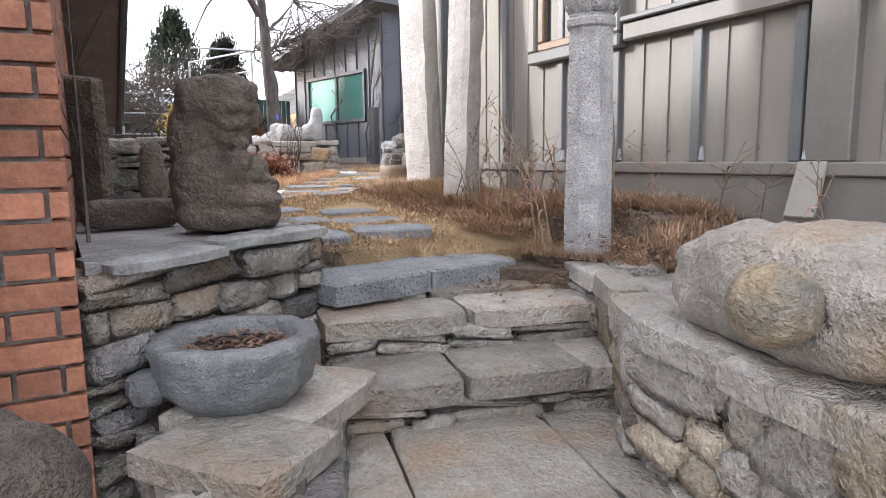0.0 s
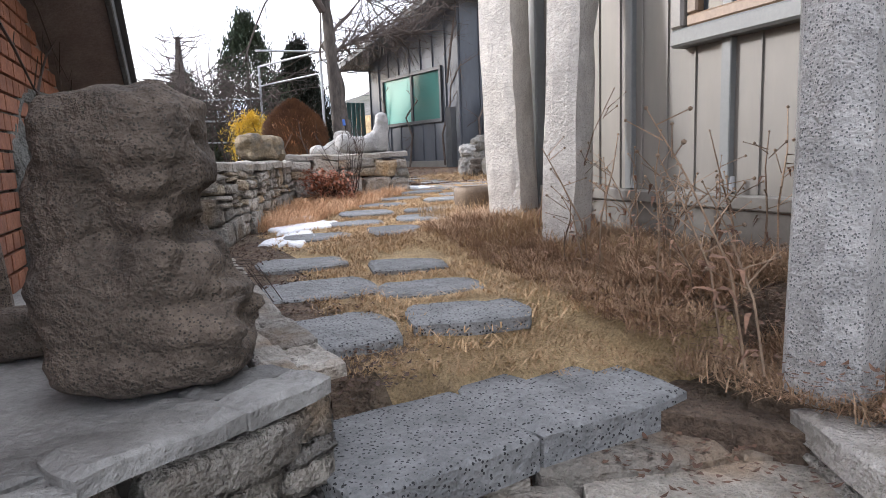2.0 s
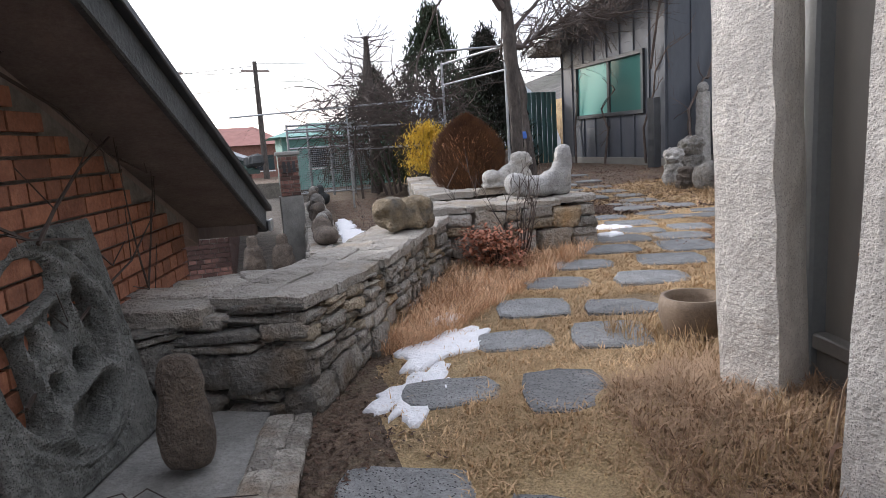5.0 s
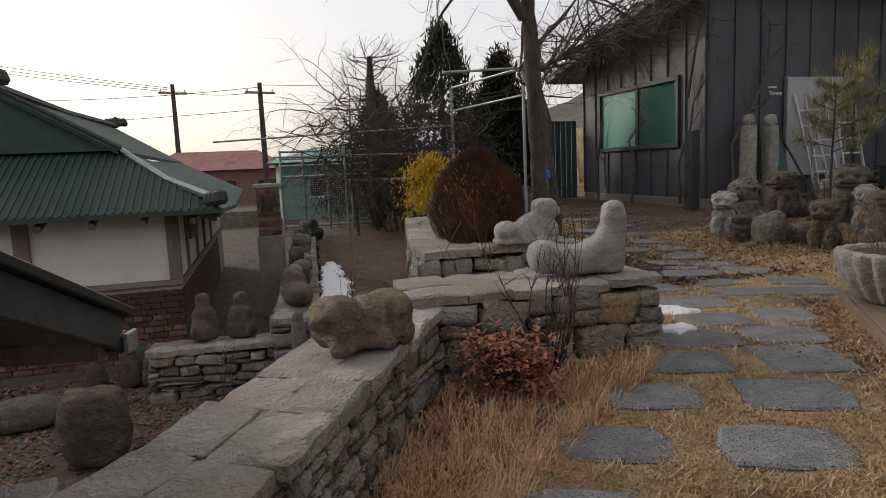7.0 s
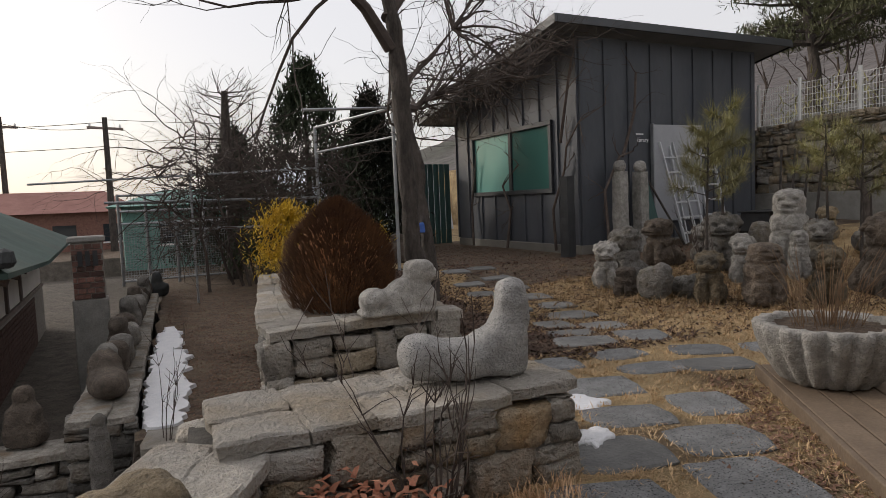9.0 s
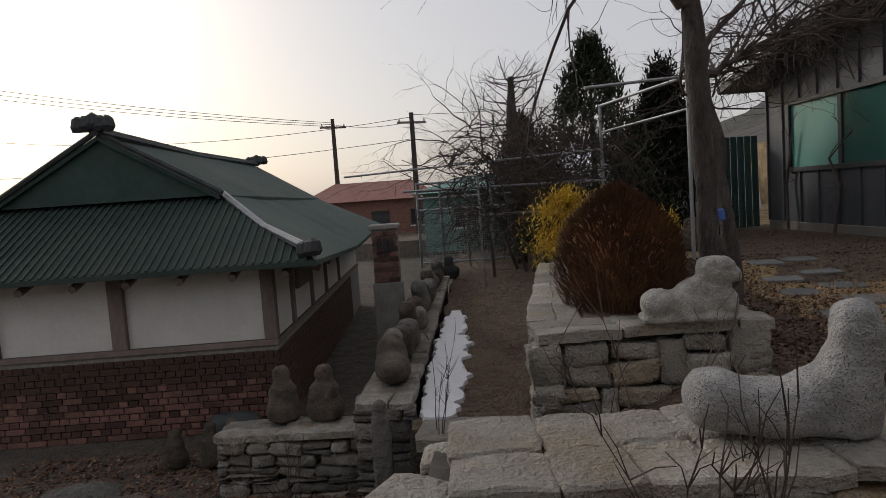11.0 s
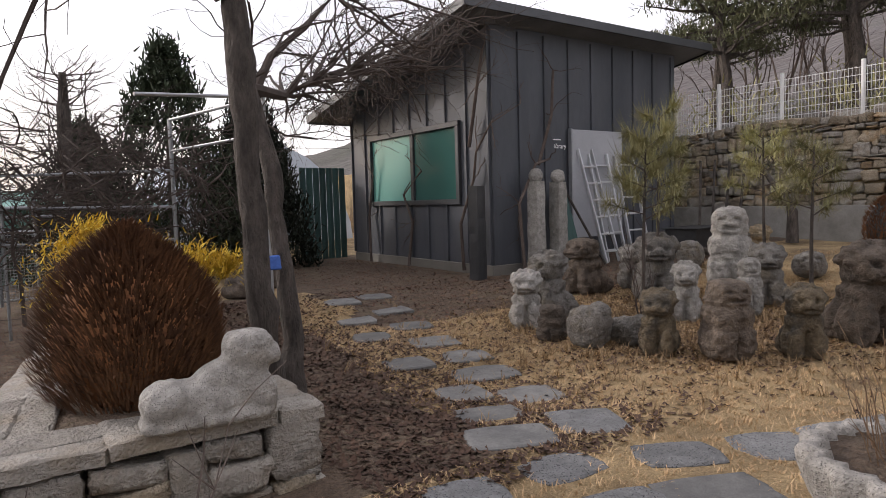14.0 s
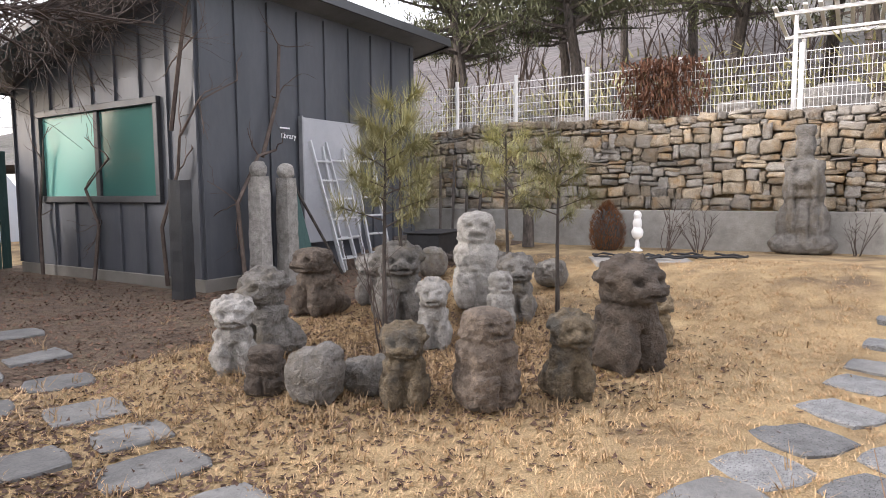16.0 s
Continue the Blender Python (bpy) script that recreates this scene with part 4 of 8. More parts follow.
# ---- paving ----
path = thing("stepping_path", "two-column stepping-stone path set in straw grass", "path", kind="structure")
def flag(x, y, a, b, rz, k, material=M_BASALT, sq=0.7):
    part("paving_stone", outline_slab(x, y, upper_z(x, y) + 0.012 + 0.012 * noise.noise(Vector((x * 1.7, y * 1.7, 0))), a, b, 0.05, rz, k, sq, 16, 0.045, 0.002), material, path)
NEAR_FLAGS = ((1.82, 2.71, 0.34, 0.38, -14), (2.23, 2.59, 0.40, 0.27, -24), (1.98, 3.25, 0.42, 0.38, -12), (2.34, 2.98, 0.40, 0.27, -24), (2.12, 3.77, 0.39, 0.32, -12), (2.52, 3.47, 0.33, 0.38, -24),
              (2.44, 4.33, 0.38, 0.26, -10), (2.84, 4.12, 0.31, 0.40, -17), (2.92, 4.80, 0.36, 0.28, -12), (3.35, 4.63, 0.35, 0.38, -24), (3.21, 5.22, 0.38, 0.34, -22), (3.66, 4.96, 0.44, 0.26, -28),
              (3.56, 5.62, 0.40, 0.30, -24), (4.06, 5.33, 0.42, 0.34, -26), (3.93, 5.95, 0.40, 0.28, -22), (4.47, 5.72, 0.42, 0.36, -24), (4.30, 6.24, 0.43, 0.30, -20), (4.88, 6.10, 0.38, 0.42, -18))
MID_FLAGS = ((4.60, 6.57, 0.46, 0.36, -14), (5.12, 6.47, 0.42, 0.34, -20), (5.00, 6.92, 0.43, 0.30, -20), (5.50, 6.86, 0.34, 0.36, -20), (5.25, 7.42, 0.43, 0.36, -20), (6.22, 7.40, 0.48, 0.28, -23), (5.80, 7.56, 0.42, 0.24, -14),
             (5.91, 7.99, 0.38, 0.27, -5), (6.45, 7.74, 0.40, 0.28, -29), (5.38, 8.03, 0.34, 0.32, -13), (5.97, 8.43, 0.46, 0.30, -25), (6.47, 8.34, 0.38, 0.38, -26), (6.95, 7.52, 0.42, 0.34, -26), (7.40, 7.38, 0.44, 0.32, -22),
             (6.82, 7.06, 0.46, 0.36, -22), (7.30, 6.92, 0.44, 0.34, -24))
FAR_FLAGS = ((6.36, 9.40, 0.38, 0.38, -10), (6.72, 9.06, 0.42, 0.44, -18), (6.82, 9.73, 0.52, 0.38, -16), (6.45, 10.23, 0.38, 0.34, -12), (6.99, 10.17, 0.38, 0.36, -16), (7.03, 10.70, 0.40, 0.38, -18), (6.68, 11.25, 0.34, 0.40, -25),
             (7.26, 11.46, 0.42, 0.38, -20), (6.18, 8.84, 0.40, 0.34, -20), (6.9, 12.0, 0.40, 0.40, -14), (7.45, 12.2, 0.42, 0.40, -10), (7.1, 12.75, 0.40, 0.40, -12), (7.62, 12.9, 0.42, 0.38, -10))
SIDE_FLAGS = ((7.84, 7.24, 0.50, 0.34, -24), (8.31, 7.10, 0.40, 0.38, -34), (8.79, 6.96, 0.41, 0.40, -36), (9.30, 6.78, 0.36, 0.41, -36), (9.90, 6.68, 0.36, 0.36, -24), (7.76, 6.78, 0.46, 0.36, -24), (8.24, 6.63, 0.42, 0.38, -30),
              (8.72, 6.49, 0.42, 0.36, -28), (9.22, 6.33, 0.40, 0.36, -26), (9.75, 6.20, 0.42, 0.36, -22), (10.40, 6.56, 0.42, 0.38, -14), (10.95, 6.45, 0.42, 0.38, -10), (10.3, 6.08, 0.42, 0.36, -18), (11.5, 6.36, 0.42, 0.38, -10), (12.05, 6.28, 0.42, 0.38, -8))
for flags, stone, seed in ((NEAR_FLAGS, M_BASALT, 0), (MID_FLAGS, M_BASALT, 40), (FAR_FLAGS, M_FLAT, 80), (SIDE_FLAGS, M_BASALT, 120)):
    for k, (x, y, a, b, turn) in enumerate(flags):
        flag(x, y, a * 1.08, b * 1.06, turn, seed + k, stone if (k * 7 + seed) % 5 else (M_FLAT if seed else M_BASALT), 0.45 + 0.07 * (k % 6))

# snow patches
def snow(x, y, a, b, rz, z, k):
    ob = link("snow_patch", roughen(outline_slab(x, y, z + 0.035, a, b, 0.05, rz, k, 0.15, 44, 0.42, 0.006), 0.012, 6), M_SNOW, None, "", True)
    tagged(ob, "thin patch of old snow on the ground", "snow", "snow patches")
snow(2.31, 4.38, 0.58, 0.24, 52, 0.515, 1)
snow(2.58, 4.88, 0.56, 0.28, 42, 0.525, 2)
snow(2.72, 5.25, 0.2, 0.12, 30, 0.55, 5)
strip = []
for k in range(220):
    a = 2 * math.pi * k / 220
    yy = math.sin(a) * 2.15
    strip.append((0.125 * (abs(math.cos(a)) ** 0.35) * math.copysign(1, math.cos(a)) * (1 + 0.9 * noise.noise(Vector((yy * 2.3, math.copysign(2, math.cos(a)), 3))) + 0.6 * noise.noise(Vector((yy * 9.1, math.copysign(5, math.cos(a)), 1)))) * (1.25 - 0.25 * math.sin(a)), yy))
sbm = bmesh.new()
lo = [sbm.verts.new((x * 1.06, y, -0.02)) for x, y in strip]
hi = [sbm.verts.new((x, y, 0.022)) for x, y in strip]
sbm.faces.new(hi)
for k in range(220):
    sbm.faces.new((lo[k], lo[(k + 1) % 220], hi[(k + 1) % 220], hi[k]))
so = link("snow_patch", sbm, M_SNOW)
so.matrix_basis = pose(3.13, 11.55, 0.215, 0, 0, -4.4)
tagged(so, "long thawing strip of snow on the terrace", "snow", "snow patches")
snow(4.90, 7.30, 0.3, 0.5, 20, 0.6, 10)
snow(4.62, 6.75, 0.22, 0.16, 20, 0.63, 12)

# ---- pillars by the path ----
def pillar(name, at, w, h, lean, label, taper=0.9, sides=4, rz=0.0, material=M_GRANITE):
    bm = bmesh.new()
    n = 12
    rings = []
    for i in range(n + 1):
        f = i / n
        ww = w * (1 - (1 - taper) * f)
        ring = []
        for cx, cy in ((-1, -1), (-0.45, -1), (0.45, -1), (1, -1), (1, -0.45), (1, 0.45), (1, 1), (0.45, 1), (-0.45, 1), (-1, 1), (-1, 0.45), (-1, -0.45)):
            e = 0.93 if abs(cx) == 1 and abs(cy) == 1 else 1.0
            ring.append(bm.verts.new((cx * ww / 2 * e + lean[0] * f * h, cy * ww / 2 * e + lean[1] * f * h, f * h)))
        rings.append(ring)
    for i in range(n):
        for k in range(12):
            bm.faces.new((rings[i][k], rings[i][(k + 1) % 12], rings[i + 1][(k + 1) % 12], rings[i + 1][k]))
    bm.faces.new(rings[-1])
    bm.faces.new(rings[0][::-1])
    roughen(bm, 0.014, 6, at[0])
    ob = link(name, bm, material)
    ob.matrix_basis = pose(*at, 0, 0, rz)
    return tagged(ob, label, "stone pillar", "old stone pillars")
pa = pillar("stone_pillar", (3.42, 3.75, 0.55), 0.225, 1.95, (-0.01, 0.03), "square pale granite pillar with a carved collar", 0.92, rz=20)
pb = pillar("stone_pillar", (3.14, 3.05, 0.55), 0.18, 1.9, (0.11, 0.02), "leaning pale granite pillar, chipped edge", 0.95, rz=16)
col = lathe([(0.108, 0), (0.106, 0.3), (0.10, 0.6), (0.097, 0.9), (0.096, 0.972), (0.107, 0.98), (0.107, 1.008), (0.097, 1.018), (0.10, 1.03)], 8)
cyl = thing("stone_column", "octagonal grey granite column with a lotus capital", "stone column", (2.58, 1.60, 0.38), 12)
part("shaft", roughen(col, 0.006, 9), M_GRANITE_G, cyl)
part("capital", roughen(lathe([(0.098, 1.031), (0.112, 1.05), (0.126, 1.10), (0.132, 1.17), (0.118, 1.21), (0.112, 1.34)], 32, 8, 0.12), 0.004, 20), M_GRANITE_G, cyl, "carved lotus-petal capital")

# ---- carvings along the ledge ----
carved("seated_statue", [(0.02, 0, 0.055, 0.19, 0.165, 0.06, 0.55), (0, 0.0, 0.17, 0.18, 0.165, 0.13, 0.5), (-0.03, 0, 0.33, 0.15, 0.135, 0.15, 0.35), (0.0, -0.01, 0.46, 0.15, 0.145, 0.10, 0.4), (0.08, -0.02, 0.44, 0.07, 0.10, 0.035, 0.3), (0.07, 0, 0.52, 0.08, 0.09, 0.03), (0.11, 0, 0.40, 0.05, 0.11, 0.05, 0.3), (0.14, 0.0, 0.16, 0.07, 0.14, 0.035, 0.3), (0.12, -0.12, 0.10, 0.10, 0.05, 0.05), (0.12, 0.12, 0.10, 0.10, 0.05, 0.05), (0.06, -0.14, 0.24, 0.05, 0.035, 0.1, 0, 20), (0.06, 0.13, 0.24, 0.05, 0.035, 0.1, 0, 20)] + [(0.05, 0.135 * math.cos(a), 0.43 + 0.115 * math.sin(a), 0.055, 0.032, 0.032) for a in (-0.4, 0.1, 0.6, 1.1, 1.57, 2.04, 2.54, 3.04, 3.54)],
       M_STATUE_D, "squat brown weathered stone figure on the ledge", "statue", (1.20, 2.24, 0.562), -25, 0.011, 0.008, freq=13,
       dents=((0.15, 0.05, 0.46, 0.05, 0.03, 0.022, 0.03), (0.15, -0.05, 0.46, 0.05, 0.03, 0.022, 0.03), (0.16, 0, 0.355, 0.06, 0.09, 0.02, 0.035), (0.1, 0, 0.295, 0.22, 0.22, 0.022, 0.03), (0.17, 0, 0.23, 0.06, 0.05, 0.06, 0.025), (0.12, -0.1, 0.17, 0.12, 0.08, 0.015, 0.022), (0.12, 0.1, 0.17, 0.12, 0.08, 0.015, 0.022), (-0.02, -0.15, 0.32, 0.03, 0.06, 0.1, 0.018), (0.1, 0, 0.085, 0.25, 0.3, 0.014, 0.014)))
carved("upright_stone", [(0, 0, 0.12, 0.09, 0.075, 0.13, 0.3), (0, 0, 0.27, 0.075, 0.06, 0.11, 0.2), (0.03, -0.03, 0.1, 0.05, 0.05, 0.08)], M_STATUE_D, "dark bird-shaped stone on the ledge", "stone", (1.50, 4.05, 0.566), 0, 0.018, 0.008)
carved("stone_block", [(0, 0, 0.06, 0.19, 0.07, 0.06, 0.7)], M_STATUE_D, "rough oblong stone block on the ledge", "stone", (0.98, 2.62, 0.556), -2, 0.02, 0.008)

# carved lattice panel leaning on the brick wall
panel = thing("carved_stone_panel", "carved pierced stone panel leaning on the brick wall", "stone panel", (1.235, 4.13, 0.556), -19)
pm = pose(0, 0, 0, 0, -12, 0)
PW, PH, PN = 0.74, 0.80, 64
def tracery_depth(y, z):
    """Height of the carved face: a raised ring and interlaced bands round four pierced petals."""
    y, z = y / 0.34, (z - 0.42) / 0.37
    r = math.hypot(y, z)
    h = 0.012 if r > 1.0 else -0.004
    h += 0.020 * math.exp(-((r - 0.93) / 0.06) ** 2)
    for k in range(4):
        a = radians(14 + 90 * k)
        u, w = y * math.cos(a) + z * math.sin(a) - 0.62 + 0.45 * (y * math.sin(a) - z * math.cos(a)) ** 2, -y * math.sin(a) + z * math.cos(a)
        e = math.hypot(u / 0.21, w / 0.47)
        h += 0.024 * math.exp(-((e - 1.12) / 0.2) ** 2)
        if e < 0.95:
            h -= 0.085 * min(1.0, (0.95 - e) / 0.2)
        a = radians(59 + 90 * k)
        e = math.hypot(y - 0.30 * math.cos(a), z - 0.30 * math.sin(a)) / 0.13
        if e < 1.0:
            h -= 0.06 * min(1.0, (1.0 - e) / 0.5)
    h += 0.015 * math.exp(-(r / 0.12) ** 2)
    return h + 0.005 * noise.noise(Vector((y * 9, z * 9, 2)))
pv, pf = [], []
for j in range(PN + 1):
    for i in range(PN + 1):
        y, z = -PW / 2 + PW * i / PN, PH * j / PN
        rim = min(i, j, PN - i, PN - j)
        pv.append((tracery_depth(y, z) + (0.0, 0.012)[rim > 0], y, z))
for j in range(PN):
    for i in range(PN):
        k = j * (PN + 1) + i
        pf.append((k, k + 1, k + PN + 2, k + PN + 1))
edge = [i for i in range(PN + 1)] + [j * (PN + 1) + PN for j in range(1, PN + 1)] + [PN * (PN + 1) + i for i in range(PN - 1, -1, -1)] + [j * (PN + 1) for j in range(PN - 1, 0, -1)]
back = len(pv)
pv += [(-0.09, pv[k][1], pv[k][2]) for k in edge]
for q in range(len(edge)):
    w = (q + 1) % len(edge)
    pf.append((edge[w], edge[q], back + q, back + w))
pf.append(tuple(range(back + len(edge) - 1, back - 1, -1)))
bm = from_lists(pv, pf)
bmesh.ops.transform(bm, matrix=pm, verts=bm.verts)
part("carved_slab", bm, M_SLAB_SHADE, panel, "grey slab carved with interlaced pierced petals")

# slab leaning in the corner by the brick wall
ls = link("leaning_slab", roughen(bm_box(bmesh.new(), -0.03, 0.03, -0.1, 0.1, 0, 0.62, 0.012, pose(0, 0, 0, 8, -9, 0)), 0.006, 8), M_STATUE_D)
ls.matrix_basis = pose(0.92, 2.95, 0.556, 0, 0, 30)
tagged(ls, "tall narrow stone slab leaning on the brick wall", "stone slab")

# basin
basin = thing("stone_basin", "round carved grey stone basin filled with dry leaves", "basin", (0.955, 1.60, 0.145), 20)
part("bowl", roughen(lathe([(0.13, 0), (0.16, 0.01), (0.21, 0.06), (0.225, 0.12), (0.23, 0.155), (0.235, 0.165), (0.236, 0.185), (0.228, 0.195), (0.178, 0.197), (0.168, 0.185), (0.165, 0.12), (0.1, 0.11)], 48, 12, 0.05), 0.004, 16), M_BASIN, basin, smooth=True)
part("soil", lathe([(0.15, 0.10), (0.158, 0.150), (0.08, 0.158), (0.01, 0.160)], 20), M_SOIL, basin, "dry leaf litter")
lug = part("handle", roughen(lathe([(0.045, 0.0), (0.06, 0.03), (0.055, 0.07), (0.03, 0.085)], 12), 0.006, 16), M_BASIN, basin, "carved side lug")
lug.location = (-0.18, 0.15, 0.03)

# boulders
knobbed = carved("boulder", [(0, 0, 0.14, 0.24, 0.40, 0.15, 0.5), (-0.02, 0.24, 0.10, 0.20, 0.2, 0.12, 0.3), (0.1, -0.3, 0.13, 0.22, 0.25, 0.14, 0.2)], M_STEP, "large flat-backed boulder with a round knob on the wall", "boulder", (1.80, 0.35, 0.355), -28, 0.02, 0.018, freq=6)
carved("knob", [(0, 0, 0.085, 0.088, 0.088, 0.085)], M_STATUE_O, "round ochre knob carved on the boulder", "", (-0.285, -0.13, 0.10), 0, 0.014, 0.006, parent=knobbed)
carved("boulder", [(0, 0, 0.34, 0.20, 0.2, 0.36, 0.35), (0, 0.02, 0.74, 0.15, 0.16, 0.22, 0.3)], M_STATUE_D, "mossy brown boulder beside the downpipe", "boulder", (0.30, 0.95, -0.5), 10, 0.025, 0.022, freq=5)

# toad, ram, lion
carved("toad_statue", [(0, 0, 0.10, 0.165, 0.115, 0.10, 0.45), (-0.12, -0.01, 0.125, 0.085, 0.11, 0.10, 0.45), (0.11, 0.0, 0.11, 0.075, 0.11, 0.10, 0.4), (-0.15, -0.085, 0.045, 0.06, 0.045, 0.04), (0.03, -0.095, 0.05, 0.055, 0.045, 0.05), (0.13, -0.075, 0.06, 0.05, 0.05, 0.065), (-0.19, -0.03, 0.15, 0.035, 0.06, 0.03)], M_STATUE_O, "squat mossy stone toad on the wall top", "statue", (2.68, 5.93, 0.985), 26, 0.014, 0.009, dents=((-0.03, 0, 0.18, 0.03, 0.2, 0.12, 0.018), (-0.21, -0.03, 0.095, 0.05, 0.12, 0.014, 0.02), (0.05, -0.11, 0.1, 0.025, 0.08, 0.08, 0.02), (-0.2, -0.07, 0.13, 0.03, 0.025, 0.02, 0.015)))
carved("ram_statue", [(0, 0, 0.08, 0.24, 0.11, 0.085, 0.4), (-0.17, 0, 0.10, 0.09, 0.115, 0.10, 0.2), (0.19, 0, 0.13, 0.08, 0.10, 0.14, 0.45), (0.215, 0, 0.28, 0.07, 0.085, 0.12, 0.35), (0.12, 0, 0.13, 0.10, 0.095, 0.08)], M_GRANITE_G, "headless pale granite reclining animal on the wall", "statue", (3.97, 6.74, 1.032), -17, 0.016, 0.007)
carved("lion_statue", [(0, 0, 0.03, 0.27, 0.13, 0.03, 0.7), (0, 0, 0.10, 0.22, 0.12, 0.09, 0.4), (-0.15, -0.02, 0.11, 0.11, 0.125, 0.10, 0.1), (0.06, 0, 0.19, 0.15, 0.10, 0.07, 0.1, -28), (0.17, 0, 0.16, 0.10, 0.11, 0.14, 0.3), (0.18, -0.01, 0.30, 0.105, 0.11, 0.085, 0.35), (0.27, -0.02, 0.27, 0.05, 0.085, 0.05, 0.4), (0.24, -0.08, 0.1, 0.05, 0.04, 0.1, 0.3), (0.24, 0.08, 0.1, 0.05, 0.04, 0.1, 0.3), (0.22, -0.06, 0.335, 0.07, 0.05, 0.03)], M_STATUE_P, "grey granite crouching lion on the planter wall", "statue", (4.47, 8.66, 0.965), -8, 0.014, 0.007)

# ---- guardian statues on the lawn ----
G = "stone guardian statues"
def beast(x, y, h, w, material, rz, label, kind=0, curly=True):
    z = upper_z(x, y) - 0.01
    s, q = h, w * 1.22
    if kind == 0:  # seated lion
        mane = [(0.12 * q + 0.36 * q * math.cos(a) * math.cos(e), 0.40 * q * math.sin(a) * math.cos(e), 0.82 * s + 0.19 * s * math.sin(e), 0.085 * q, 0.085 * q, 0.05 * s) for e in (0.1, 0.7, 1.2) for a in (1.2, 1.75, 2.3, 2.85, 3.4, 3.95, 4.5, 5.05)] if curly else []
        bl = mane + [(0, 0, 0.22 * s, 0.46 * q, 0.5 * q, 0.24 * s, 0.25), (0.1 * q, 0, 0.5 * s, 0.36 * q, 0.40 * q, 0.22 * s, 0.15), (0.14 * q, 0, 0.66 * s, 0.34 * q, 0.37 * q, 0.16 * s, 0.2), (0.18 * q, 0, 0.8 * s, 0.37 * q, 0.38 * q, 0.19 * s, 0.3), (0.48 * q, 0, 0.74 * s, 0.2 * q, 0.26 * q, 0.1 * s, 0.3),
              (0.36 * q, 0.22 * q, 0.22 * s, 0.14 * q, 0.14 * q, 0.24 * s, 0.3), (0.36 * q, -0.22 * q, 0.22 * s, 0.14 * q, 0.14 * q, 0.24 * s, 0.3), (-0.28 * q, 0.3 * q, 0.14 * s, 0.26 * q, 0.16 * q, 0.15 * s), (-0.28 * q, -0.3 * q, 0.14 * s, 0.26 * q, 0.16 * q, 0.15 * s),
              (0.1 * q, 0.34 * q, 0.88 * s, 0.12 * q, 0.09 * q, 0.09 * s), (0.1 * q, -0.34 * q, 0.88 * s, 0.12 * q, 0.09 * q, 0.09 * s), (0.42 * q, 0.16 * q, 0.86 * s, 0.09 * q, 0.09 * q, 0.05 * s), (0.42 * q, -0.16 * q, 0.86 * s, 0.09 * q, 0.09 * q, 0.05 * s)]
    elif kind == 1:  # four-legged block
        bl = [(0, 0, 0.62 * s, 0.52 * q, 0.40 * q, 0.2 * s, 0.4), (0.28 * q, 0, 0.82 * s, 0.32 * q, 0.38 * q, 0.18 * s, 0.3), (0.36 * q, 0.22 * q, 0.25 * s, 0.18 * q, 0.17 * q, 0.29 * s, 0.4), (0.36 * q, -0.22 * q, 0.25 * s, 0.18 * q, 0.17 * q, 0.29 * s, 0.4),
              (-0.34 * q, 0.22 * q, 0.25 * s, 0.24 * q, 0.18 * q, 0.32 * s, 0.4), (-0.34 * q, -0.22 * q, 0.25 * s, 0.24 * q, 0.18 * q, 0.32 * s, 0.4), (0.56 * q, 0, 0.78 * s, 0.12 * q, 0.22 * q, 0.09 * s, 0.3)]
    elif kind == 2:  # upright figure
        bl = [(0, 0, 0.25 * s, 0.46 * q, 0.46 * q, 0.27 * s, 0.4), (0, 0, 0.55 * s, 0.42 * q, 0.44 * q, 0.2 * s, 0.35), (0.0, 0, 0.7 * s, 0.38 * q, 0.39 * q, 0.16 * s, 0.3), (0.02 * q, 0, 0.83 * s, 0.38 * q, 0.37 * q, 0.17 * s, 0.35), (0.3 * q, 0, 0.8 * s, 0.12 * q, 0.12 * q, 0.05 * s), (0.28 * q, 0, 0.55 * s, 0.16 * q, 0.3 * q, 0.07 * s), (0.3 * q, 0, 0.7 * s, 0.12 * q, 0.24 * q, 0.05 * s, 0.3)]
    else:  # reclining lump
        bl = [(0, 0, 0.45 * s, 0.55 * q, 0.4 * q, 0.46 * s, 0.2), (0.3 * q, 0, 0.65 * s, 0.28 * q, 0.32 * q, 0.36 * s, 0.2), (-0.35 * q, 0.1 * q, 0.35 * s, 0.25 * q, 0.28 * q, 0.32 * s)]
    if kind in (0, 1):
        cuts = [(0.56 * q, 0.17 * q, 0.83 * s, 0.2 * q, 0.09 * q, 0.035 * s, 0.10 * q), (0.56 * q, -0.17 * q, 0.83 * s, 0.2 * q, 0.09 * q, 0.035 * s, 0.10 * q), (0.66 * q, 0, 0.69 * s, 0.25 * q, 0.24 * q, 0.025 * s, 0.14 * q),
                (0.1 * q, 0, 0.61 * s, 0.7 * q, 0.7 * q, 0.045 * s, 0.06 * q), (0.5 * q, 0, 0.2 * s, 0.3 * q, 0.07 * q, 0.22 * s, 0.16 * q), (0.0, 0.4 * q, 0.3 * s, 0.09 * q, 0.3 * q, 0.25 * s, 0.09 * q), (0.0, -0.4 * q, 0.3 * s, 0.09 * q, 0.3 * q, 0.25 * s, 0.09 * q)]
    elif kind == 2:
